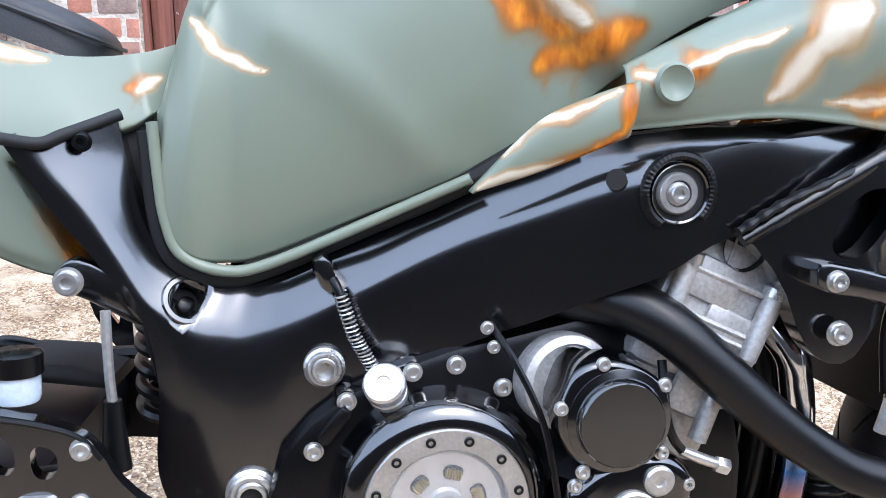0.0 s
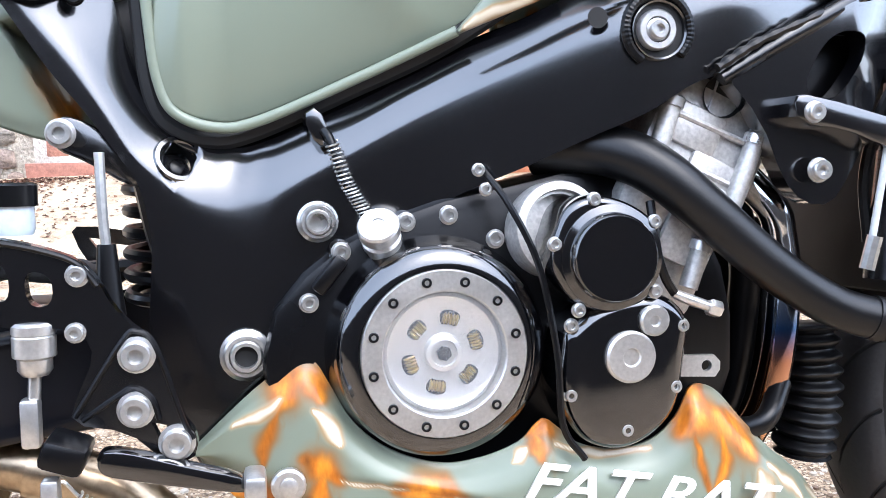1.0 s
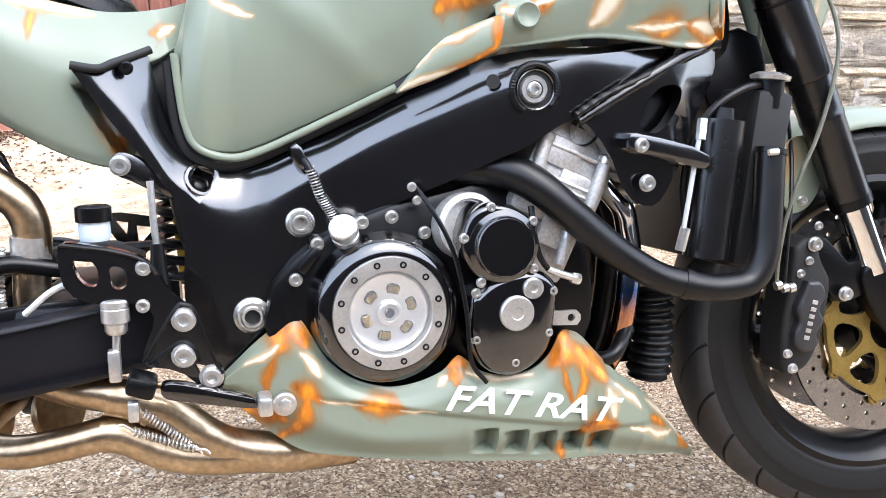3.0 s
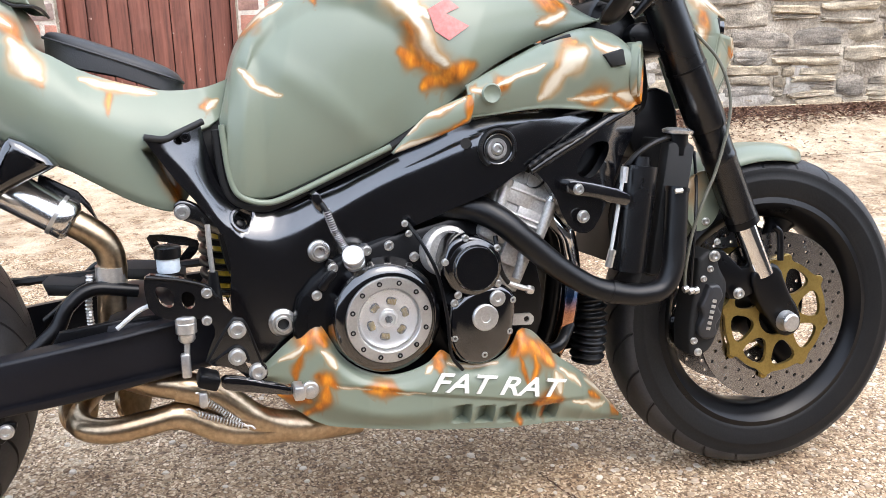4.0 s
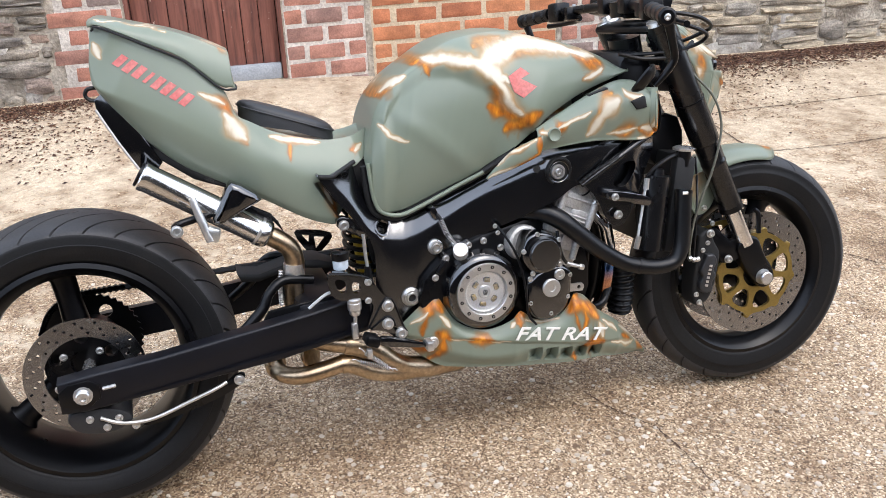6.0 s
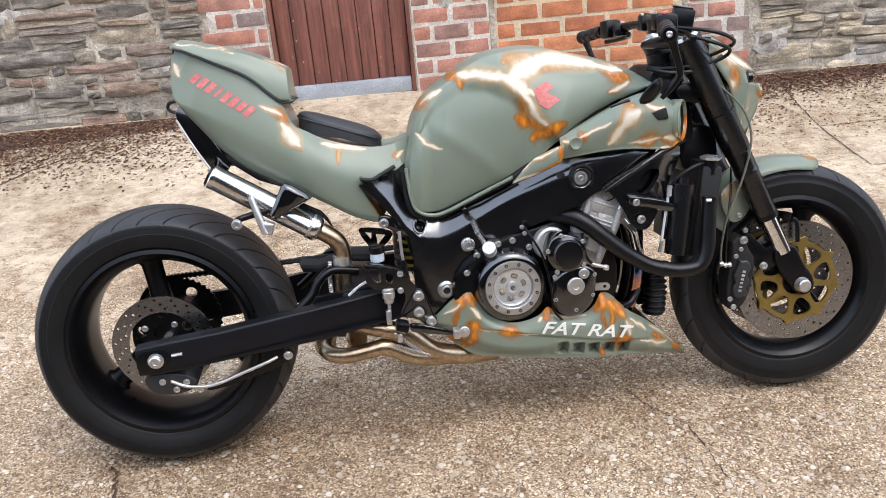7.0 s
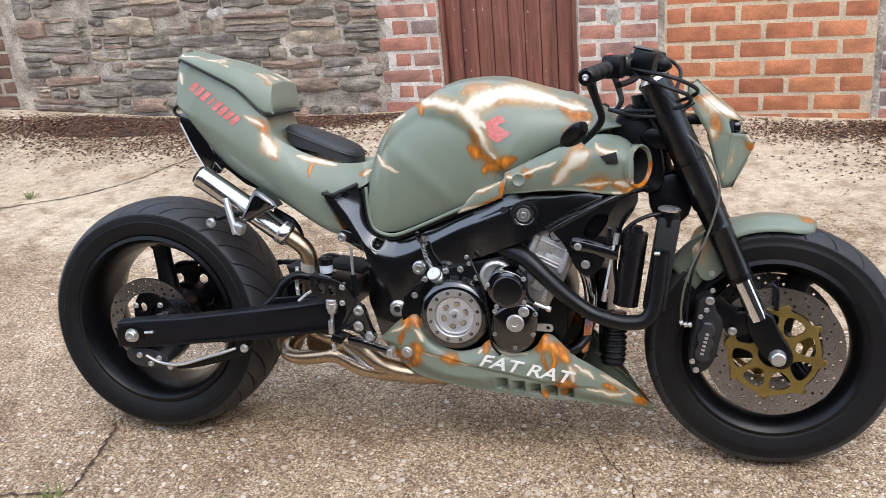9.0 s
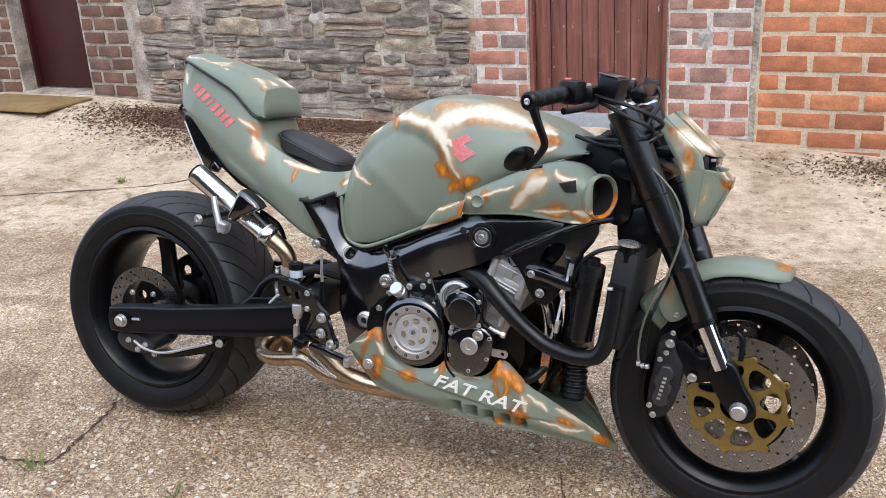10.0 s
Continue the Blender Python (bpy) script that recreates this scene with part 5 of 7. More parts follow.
def seat_pad():
    rows = []
    for j in range(15):
        t = j / 14
        row = []
        for k in range(57):
            a = 2 * math.pi * k / 56
            r = lambda v: math.copysign(abs(v) ** 0.68, v)
            ca, sa = r(math.cos(a)), r(math.sin(a))
            s = math.cos(t * math.pi / 2) ** 0.42 if t < 1 else 0.0
            xx, yy = -.338 + .100 * ca * s, (.067 + .007 * ca) * sa * s
            h = -0.022 - .14 * max(0, -.338 - xx) if j == 0 else 0.000 + 0.020 * math.sin(t * math.pi / 2) ** 0.8
            row.append(Vector((xx, yy, .782 - .36 * (xx + .338) + h)))
        rows.append(row)
    bm = sheet(rows)
    bmesh.ops.remove_doubles(bm, verts=bm.verts, dist=1e-5)
    return bm


pad = part("seat_pad", seat_pad(), VINYL, bike, "thin black vinyl seat pad", 50)
part("piping", tube([(-.338 + .1005 * math.copysign(abs(math.cos(k * math.pi / 28)) ** .5, math.cos(k * math.pi / 28)), (.0672 + .007 * math.copysign(abs(math.cos(k * math.pi / 28)) ** .5, math.cos(k * math.pi / 28))) * math.copysign(abs(math.sin(k * math.pi / 28)) ** .5, math.sin(k * math.pi / 28)), .7835 - .36 * (.1005 * math.copysign(abs(math.cos(k * math.pi / 28)) ** .5, math.cos(k * math.pi / 28)))) for k in range(57)], .0022, 6, 170), VINYL, pad)
part("undertail_tray", prism([(-.712, .90), (-.690, .80), (-.626, .735), (-.548, .675), (-.46, .64), (-.34, .585), (-.34, .62), (-.46, .67), (-.56, .73), (-.65, .83), (-.68, .90)], -0.062, 0.062, 0.004), SATIN, bike, "black undertail tray")
for s in (1, -1):
    arm = part("plate_arm", prism([(-.723, .858), (-.705, .872), (-.690, .862), (-.665, .824), (-.632, .765), (-.607, .718), (-.619, .703), (-.654, .709), (-.690, .772), (-.721, .838)], -.066 * s, -.052 * s, .003), GLOSS, bike, "gloss black number plate arm")
    part("arm_edge", tube([(-.722, -.064 * s, .838), (-.690, -.064 * s, .772), (-.655, -.064 * s, .709)], .0032, 8, 12), STEEL, arm, "bright steel tube along the arm's rear edge")
part("plate_hook", tube([(-.712, -.060, .882), (-.732, -.062, .880), (-.738, -.062, .868), (-.730, -.062, .858), (-.716, -.060, .856)], 0.0042, 8), SATIN, bike)

# -- exhaust --
a, b = Vector((-.652, -.105, .702)), Vector((-.410, -.105, .545))
ax = (b - a).normalized()
can = part("silencer", lathe([(0.020, -0.003), (0.028, 0), (0.0305, 0.003), (0.0305, 0.012), (0.0295, 0.014), (0.0295, 0.262), (0.0310, 0.264), (0.0310, 0.282), (0.0285, 0.287), (0.0220, 0.292)], a, ax, 48), POLISHED, bike, "polished stubby silencer")
part("outlet", lathe([(0.0, 0.012), (0.020, 0.010), (0.023, -0.006), (0.026, -0.006), (0.026, 0.004)], a, ax, 30, closed=False), SATIN, can)
part("end_band", lathe([(.0300, .262), (.0318, .262), (.0318, .268), (.0300, .268)], a, ax, 36, closed=False), STEEL, can)
part("can_bracket", prism([(-.455, .600), (-.395, .572), (-.375, .545), (-.385, .570), (-.40, .590), (-.45, .618)], -.105, -.09, .002), SATIN, can)
pipe = part("link_pipe", tube([b + ax * -0.006, (-.388, -.105, .5305), (-.368, -.103, .510), (-.360, -.098, .478), (-.366, -.090, .42), (-.371, -.078, .35)], 0.0215, 20, 60), TITAN, bike, "heat-tinted link pipe")
part("pipe_sleeve", tube([(-.3625, -.0985, .476), (-.3640, -.0945, .438)], 0.0228, 20, 4), STEEL, pipe)
part("pipe_spring", tube([(-.393, -.108, .465), (-.398, -.104, .42), (-.398, -.098, .385)], 0.005, 8, 40, ribs=(14, 0.0012)), STEEL, pipe)
header = part("collector_pipe", tube([(-.41, -.02, .322), (-.354, -.090, .316), (-.318, -.115, .310), (-.271, -.125, .300), (-.224, -.125, .279), (-.183, -.122, .242), (-.150, -.110, .219), (-.09, -.09, .200), (0.0, -.05, .185)], [.0205, .0205, .0212, .0215, .0235, .024, .025, .026, .026], 20, 80), TITAN, bike, "heat-tinted collector pipe")
part("pipe_socket", tube([(-.285, -.124, .303), (-.262, -.1255, .2965), (-.240, -.1255, .2865)], .0238, 22, 12), TITAN, header)
part("weld_ring", tube([(-.243, -.1255, .288), (-.238, -.1255, .2855)], .0252, 22, 3), TITAN, header)
lower_pipe = part("lower_pipe", tube([(-.400, -.015, .285), (-.432, -.055, .262), (-.424, -.098, .249), (-.386, -.118, .244), (-.333, -.122, .250), (-.285, -.122, .257), (-.259, -.122, .245), (-.217, -.122, .224), (-.161, -.116, .212), (-.10, -.09, .200), (-.04, -.06, .185)], [.019, .019, .019, .0195, .0195, .020, .0215, .022, .022, .022, .022], 20, 110), TITAN, bike, "heat-tinted lower exhaust pipe")
part("clamp", tube([(-.296, -.122, .2565), (-.282, -.122, .256), (-.270, -.122, .251)], .0222, 20, 8), TITAN, lower_pipe)
part("weld_ring", tube([(-.232, -.122, .2315), (-.226, -.122, .228)], .0232, 22, 3), TITAN, lower_pipe)
for x, y, z in ((-.432, -.060, .262), (-.352, -.055, .268)):
    part("flange", lathe([(.020, -.004), (.034, -.004), (.036, -.002), (.036, .004), (.034, .006), (.020, .006)], (x, y, z), (.75, -.62, .2), 32), TITAN, lower_pipe, "round exhaust flange")
part("valve_box", lathe([(.030, 0), (.030, .06), (.026, .066), (0, .066)], (-.40, .0, .275), (.9, -.1, 0), 28), SATIN, lower_pipe)
for a, b in (((-.247, -.152, .286), (-.200, -.150, .243)), ((-.259, -.150, .266), (-.194, -.150, .237))):
    va, vb = Vector(a), Vector(b)
    coil = []
    d = vb - va
    u = d.normalized().orthogonal().normalized()
    v = d.normalized().cross(u)
    for k in range(181):
        f = k / 180
        coil.append(va + d * f + (u * math.cos(f * 2 * math.pi * 15) + v * math.sin(f * 2 * math.pi * 15)) * 0.0042)
    part("exhaust_spring", tube(coil, 0.0012, 5, 361), STEEL, header, "coiled exhaust spring")
    for e, o in ((va, -1), (vb, 1)):
        part("spring_hook", tube([e, e + d.normalized() * 0.012 * o + Vector((0, 0, .003)), e + d.normalized() * 0.018 * o], 0.0016, 6, 10), STEEL, header)
for y, m in ((-.118, BLUED), (-.050, SATIN), (.050, SATIN), (.118, BLUED)):
    part("header_pipe", tube([(.330, y * .85, .520), (.350, y, .490), (.358, y, .464), (.363, y, .430), (.362, y, .398), (.359, y, .366), (.354, y * .97, .330), (.342, y * .9, .288), (.30, y * .7, .22), (.20, y * .5, .19), (.0, y * .4, .185)], .0150, 18, 80), m, bike, "header pipe blued by heat")

# -- swingarm and rear brake --
for s in (1, -1):
    bm = prism([(-.868, .338), (-.80, .347), (-.672, .358), (-.45, .388), (-.359, .401), (-.27, .415), (-.228, .419), (-.222, .40), (-.222, .345), (-.235, .335), (-.278, .333), (-.42, .310), (-.678, .284), (-.82, .270), (-.868, .272)], -0.168 * s, -0.128 * s, 0.006, 3)
    for v in bm.verts:
        v.co.y += s * 0.02 * smoothstep(-.30, -.22, v.co.x)
    arm = part("swingarm", bm, SWING, bike, "flat-sided black swingarm")
    part("axle_nut", lathe([(0.019, 0), (0.019, -0.003), (0.0145, -0.004), (0.0145, -0.014), (0.012, -0.017), (0.006, -0.017), (0.005, -0.012)], (RX - 0.004, -0.169 * s, RZ - 0.005), (0, s, 0), 12), STEEL, arm)
    part("axle_block", prism(rounded([(-.868, .332), (-.79, .338), (-.79, .284), (-.868, .279)], 1), -0.1705 * s, -0.166 * s, 0.002), SATIN, arm)
    part("adjuster", tube([(-.785, -.172 * s, .316), (-.760, -.172 * s, .318)], .004, 8, 4), STEEL, arm)
part("axle", tube([(RX, -.165, RZ), (RX, .165, RZ)], .013, 16, 3), STEEL, bike)
part("swingarm_bridge", box((-.33, 0, .375), (.10, .27, .075), .015), SWING, bike)
part("inner_hugger", prism([(-.486, .440), (-.437, .434), (-.355, .455), (-.300, .451), (-.262, .438), (-.262, .424), (-.36, .436), (-.437, .414), (-.478, .418)], 0.01, 0.075, .005), DARK, bike, "black plastic hugger")
for s in (1, -1):
    part("swingarm_brace", tube([(-.505, -.098 * s, .352), (-.470, -.090 * s, .378), (-.446, -.084 * s, .400), (-.429, -.078 * s, .429), (-.394, -.068 * s, .450), (-.33, -.06 * s, .44)], [.010, .012, .012, .011, .011, .010], 12, 40), SATIN, bike, "bent black brace tube")
part("brace_plate", prism([(-.452, .384), (-.440, .404), (-.36, .413), (-.26, .420), (-.26, .385)], -.128, -.118, .003), SATIN, bike)
rc = part("rear_caliper", prism(rounded([(-.868, .262), (-.80, .268), (-.745, .25), (-.735, .225), (-.78, .205), (-.85, .215)], 2), -0.150, -0.070, .006), CALIPER, bike, "black rear brake caliper")
for x, z in ((-.82, .245), (-.765, .238), (-.735, .215), (-.79, .222)):
    bolt(rc, (x, -.150, z), .0065)
part("torque_arm", tube([(-.80, -.152, .245), (-.76, -.156, .228), (-.70, -.158, .226), (-.62, -.158, .250), (-.57, -.157, .266), (-.545, -.150, .274)], .0042, 10, 50), BRUSHED, bike, "curved brake torque arm")
part("torque_plate", prism(rounded([(-.56, .262), (-.515, .292), (-.50, .278), (-.54, .245), (-.70, .205), (-.735, .215)], 2), -0.150, -0.140, .003), SATIN, bike)
bolt(bike, (-.519, -.156, .277), .009)
part("brake_hose", tube([(-.36, -.16, .41), (-.33, -.17, .435), (-.305, -.172, .445)], .0035, 8), GREYTUBE, bike)

# -- belly pan --
PAN_TOP = [(-.163, .305), (-.123, .344), (-.095, .367), (-.076, .379), (-.064, .372), (-.054, .355), (-.036, .324), (-.008, .301), (.032, .288), (.067, .291), (.098, .303), (.113, .317), (.122, .321), (.134, .312), (.152, .298), (.183, .291), (.215, .296), (.237, .313),
           (.250, .336), (.260, .342), (.279, .334), (.305, .307), (.331, .281), (.357, .262), (.385, .240), (.415, .212), (.450, .177), (.487, .140), (.519, .108)]
PAN_LOW = [(-.163, .298), (-.150, .278), (-.130, .258), (-.108, .238), (-.085, .220), (-.06, .208), (-.03, .202), (.0, .198), (.032, .194), (.067, .190), (.098, .186), (.113, .185), (.122, .184), (.134, .182), (.152, .180), (.183, .177), (.215, .173), (.237, .171),
           (.250, .170), (.262, .169), (.279, .168), (.305, .166), (.331, .164), (.357, .156), (.385, .148), (.415, .138), (.450, .126), (.487, .113), (.519, .102)]


def pan_y(x, s):
    """Half width of the belly pan: s 0 at its upper edge, 1 at its foot."""
    w = lerp_table(x, [-.17, -.10, 0, .10, .25, .33, .38, .435, .48, .519], [.118, .135, .158, .172, .172, .160, .136, .094, .052, .010])
    return w - 0.012 * smoothstep(0.0, -0.3, s - 0.3) - 0.020 * min(1, w / .12) * smoothstep(0.60, 1.0, s) ** 1.3 - 0.006 * min(1, w / .1) * (1 - smoothstep(0, .15, s))


def vent_depth(x, z):
    """Five scooped slots along the foot of the pan, deepest at their forward ends."""
    for k in range(5):
        x0 = .131 + .0396 * k
        top, foot = .228 - .0060 * k, .1935 - .0050 * k
        if x0 - .002 < x < x0 + .038 and foot - .004 < z < top + .004:
            u, v = (x - x0) / .0345, (z - foot) / (top - foot)
            return .028 * smoothstep(0, 1, u) ** 0.8 * (1 - smoothstep(.93, 1.04, u)) * smoothstep(-.05, .12, v) * (1 - smoothstep(.86, 1.03, v))
    return 0.0


def pan_skin(sign):
    nu = 300
    t, b = catmull([(x, 0, z) for x, z in PAN_TOP], nu), catmull([(x, 0, z) for x, z in PAN_LOW], nu)
    rows = []
    for p, q in zip(t, b):
        row = []
        for j in range(57):
            s = j / 56
            c = p.lerp(q, s)
            below = c.z - (.276 - .19 * c.x)
            y = pan_y(c.x, s) - vent_depth(c.x, c.z) - 0.006 * smoothstep(.001, -.008, below) * smoothstep(-.08, 0, c.x) * smoothstep(.42, .33, c.x)
            row.append(Vector((c.x, -sign * y, c.z)))
        rows.append(row)
    return rows


def pan_body():
    r, l = pan_skin(1), pan_skin(-1)
    rows = []
    for a, b in zip(r, l):
        p, q = a[-1], b[-1]
        rows.append(a + [p.lerp(q, k / 6) + Vector((0, 0, -0.010 * math.sin(math.pi * k / 6))) for k in range(1, 6)] + b[::-1])
    return sheet(rows)


belly = thicken(part("belly_pan", pan_body(), PAINT, bike, "grey-green belly pan with rust patches and white lettering", 60), 0.004)
PAN_BARE = [([(-0.131, 0.325), (-0.112, 0.336), (-0.097, 0.347)], 0.0026), ([(-0.069, 0.333), (-0.057, 0.324), (-0.046, 0.309)], 0.0034), ([(-0.048, 0.279), (-0.026, 0.276), (0.006, 0.273)], 0.0013), ([(0.045, 0.264), (0.065, 0.26), (0.084, 0.256)], 0.0013), ([(0.313, 0.264), (0.321, 0.248), (0.325, 0.227)], 0.0057), ([(0.327, 0.269), (0.352, 0.245), (0.371, 0.226)], 0.0029), ([(0.092, 0.289), (0.104, 0.294)], 0.0021), ([(0.126, 0.298), (0.171, 0.286), (0.214, 0.292)], 0.0018), ([(0.39, 0.232), (0.43, 0.196), (0.48, 0.146)], 0.0034), ([(0.36, 0.20), (0.41, 0.175), (0.45, 0.160)], 0.0034)]
PAN_RUST = [([(-0.103, 0.338), (-0.091, 0.354), (-0.077, 0.366)], 0.0089), ([(-0.078, 0.366), (-0.067, 0.357), (-0.062, 0.345)], 0.0079), ([(-0.104, 0.332), (-0.106, 0.314), (-0.105, 0.296)], 0.0035), ([(-0.071, 0.298), (-0.062, 0.29), (-0.051, 0.28)], 0.0072), ([(-0.063, 0.276), (-0.07, 0.255), (-0.091, 0.231)], 0.0056), ([(-0.004, 0.273), (0.021, 0.269), (0.049, 0.264)], 0.0061), ([(0.111, 0.306), (0.12, 0.315), (0.125, 0.306)], 0.0080), ([(0.113, 0.302), (0.113, 0.29)], 0.0044), ([(-0.134, 0.262), (-0.115, 0.262), (-0.095, 0.254)], 0.0088)]
PAN_RUST_FRONT = [([(0.254, 0.337), (0.263, 0.33)], 0.0065), ([(0.239, 0.304), (0.254, 0.317), (0.276, 0.311)], 0.0093), ([(0.27, 0.314), (0.295, 0.297), (0.31, 0.281)], 0.0095), ([(0.252, 0.302), (0.255, 0.276), (0.261, 0.253)], 0.0028), ([(0.278, 0.297), (0.281, 0.276), (0.267, 0.253)], 0.0030), ([(0.281, 0.207), (0.299, 0.219), (0.33, 0.21)], 0.0079), ([(0.251, 0.198), (0.257, 0.174)], 0.0040), ([(0.395, 0.205), (0.43, 0.178)], 0.0042), ([(0.47, 0.150), (0.50, 0.118)], 0.0052), ([(0.3, 0.198), (0.302, 0.178)], 0.0053)]
spray(belly.data, PAN_BARE, PAN_RUST + PAN_RUST_FRONT)
me = letters("FAT RAT", .044, 0.0012, 0.30)
me.materials.clear()
me.materials.append(WHITE)
ob = new("lettering", me)
ob.parent = belly
ob.matrix_local = Matrix.Translation((.094, -.1742, .2625)) @ Euler((0, radians(10.2), radians(1.0))).to_matrix().to_4x4() @ Euler((radians(90), 0, 0)).to_matrix().to_4x4() @ Matrix.Diagonal((1.31, 1.0, 1.0, 1.0))
tagged(ob, "chipped white painted words")
part("pan_grommet", lathe([(0.014, 0.004), (0.014, -0.002), (0.012, -0.004), (0.0075, -0.004), (0.007, -0.007), (0.0035, -0.008)], (-.090, -.146, .279), (0, 1, 0), 24), BRUSHED, belly, "alloy fixing washer")

# -- engine --
block = part("crankcase", prism(rounded([(-.10, .30), (-.11, .40), (-.06, .46), (.02, .50), (.12, .52), (.20, .54), (.27, .50), (.31, .42), (.31, .32), (.25, .24), (.0, .22), (-.08, .24)], 1), -.125, .125, .01), SATIN, bike, "black crankcase")
cyl_turn = Euler((0, radians(25), 0)).to_matrix().to_4x4()
head = part("cylinder_head", box((.268, 0, .535), (.115, .285, .135), .012, cyl_turn), ALLOY, bike, "raw cast alloy cylinder head")
part("cam_cover", box((.292, 0, .615), (.10, .27, .05), .015, cyl_turn), SATIN, bike)
for (x0, z0), (x1, z1) in (((.237, .583), (.225, .546)), ((.314, .550), (.292, .494)), ((.264, .460), (.252, .425))):
    col = part("stud_column", tube([(x0, -.149, z0), (x1, -.149, z1)], .0085, 12, 4), ALLOY, head)
    part("stud_boss", lathe([(.0105, -.004), (.0105, .004), (.008, .006), (0, .006)], (x0, -.149, z0), (x0 - x1, 0, z0 - z1), 14), STEEL, col)
for (x, z, wx, wz) in ((.262, .560, .044, .036), (.276, .520, .05, .030), (.250, .470, .04, .05)):
    part("casting_panel", box((x, -.1435, z), (wx, .008, wz), .003, cyl_turn), ALLOY, head)
for (x0, z0), (x1, z1) in (((.238, .576), (.312, .545)), ((.226, .541), (.300, .508)), ((.232, .530), (.296, .500))):
    part("casting_rib", tube([(x0, -.146, z0), (x1, -.146, z1)], .0032, 8, 4), ALLOY, head)
part("casting_seam", tube([(.282, -.1425, .602), (.272, -.1440, .575)], .0012, 6, 4), ALLOY, head)
part("lower_barrel", box((.232, 0, .455), (.105, .262, .09), .010, cyl_turn), ALLOY, bike, "alloy cylinder barrel")
part("plug_hole", lathe([(0.0, .004), (.017, .004), (.019, -.002)], (.285, -.146, .588), (0, 1, 0), 24, closed=False), DARK, head)
CL = (.036, -.118, .381)
cover = part("clutch_cover", lathe([(.101, .03), (.101, 0), (.098, -.004), (.094, -.006), (.0905, -.014), (.088, -.022), (.0865, -.032), (.083, -.037), (.073, -.0415), (.0695, -.0415), (.069, -.02)], CL, (0, 1, 0), 72), GLOSS, bike, "gloss black clutch cover with a clear window")
ring = part("window_ring", lathe([(.0685, -.030), (.0685, -.043), (.0675, -.0445), (.0518, -.0445), (.0503, -.043), (.0503, -.030), (.0685, -.030)], CL, (0, 1, 0), 72, closed=False), BRUSHED, cover, "brushed alloy ring with twelve screws")
for k in range(12):
    x, z = polar(CL[0], CL[2], .0600, 30 * k + 14)
    part("ring_screw", lathe([(.0042, .001), (.0042, -.0012), (.0036, -.002), (.0022, -.002), (.002, .0005)], (x, CL[1] - .0444, z), (0, 1, 0), 12), SATIN, ring)
part("pressure_plate", lathe([(.0505, -.030), (.048, -.034), (.046, -.0355), (.041, -.033), (.016, -.033), (.0145, -.038), (.011, -.039), (.0105, -.036), (.0, -.036)], CL, (0, 1, 0), 48, closed=False), BRUSHED, cover, "alloy clutch pressure plate")
part("centre_nut", lathe([(.0062, -.036), (.0062, -.040), (.005, -.041), (.0, -.041)], CL, (0, 1, 0), 6), SATIN, cover)
for k in range(6):
    a = 60 * k + 18
    hub_c = [polar(CL[0], CL[2], .0285 + dr, a + da) for dr, da in ((-.0058, -17), (.0055, -16), (.0072, 0), (.0055, 16), (-.0058, 17), (-.005, 0))]
    part("spring_slot", prism(rounded(hub_c, 2), CL[1] - .0342, CL[1] - .031, .0006), DARK, cover)
    q0, q1 = polar(CL[0], CL[2], .0285, a - 13), polar(CL[0], CL[2], .0285, a + 13)
    part("clutch_spring", tube([(q0[0], CL[1] - .0345, q0[1]), (q1[0], CL[1] - .0345, q1[1])], .0042, 10, 30, ribs=(5, .0011)), GOLD, cover, "coiled clutch spring")
GLASS = bpy.data.materials.new("clear_window")
GLASS.use_nodes = True
gb = GLASS.node_tree.nodes["Principled BSDF"]
gb.inputs["Transmission Weight"].default_value, gb.inputs["Roughness"].default_value, gb.inputs["IOR"].default_value = 0.96, 0.10, 1.3
gb.inputs["Base Color"].default_value = (0.95, 0.95, 0.95, 1)
win = part("clear_pane", lathe([(0.0, -.0436), (.0508, -.0436), (.0508, -.0420), (0.0, -.0420)], CL, (0, 1, 0), 48, closed=False), GLASS, cover, "hazy clear window")
win.visible_shadow = False
part("cover_flange", prism(smooth_outline([(-.066, .395), (-.078, .421), (-.068, .433), (-.058, .447), (-.046, .468), (-.030, .472), (-.010, .485), (.006, .493), (.022, .487), (.041, .499), (.060, .486), (.085, .481), (.10, .455), (.11, .38), (.03, .36)], 90), CL[1] - .004, CL[1] + .02, .004), GLOSS, cover)
for x, z in ((.012, .486), (.048, .491), (.088, .470), (-.042, .463), (-.069, .422), (-.066, .345)):
    part("cover_lug", lathe([(.0095, .02), (.0095, -.003), (.008, -.006), (0, -.006)], (x, CL[1] + .004, z), (0, 1, 0), 16), GLOSS, cover)
    bolt(cover, (x, CL[1] - .0060, z), .0066)
part("case_badge", box((-.052, -.128, .445), (.012, .012, .035), .003, Euler((0, radians(38), 0)).to_matrix().to_4x4()), SATIN, cover)
cap_ax = Vector((-.25, -.75, .62)).normalized()
cap = part("oil_filler", lathe([(.0145, -.01), (.0145, .010), (.0165, .011), (.0165, .018), (.0140, .020), (.0140, .023), (.0172, .025), (.0172, .034), (.0155, .036), (.006, .036), (.005, .035), (0, .035)], (-.006, -.122, .464), cap_ax, 28), BRUSHED, bike, "knurled alloy oil filler cap")
part("breather_sleeve", tube([(-.019, -.131, .486), (-.036, -.123, .518), (-.047, -.116, .552), (-.052, -.110, .562)], .0038, 12, 30), SATIN, bike, "black coiled breather sleeve")
part("breather_lug", prism(rounded([(-.071, .574), (-.056, .584), (-.044, .553), (-.058, .547)], 1), -.108, -.072, .004), BLACK, bike, "welded lug on the spar")
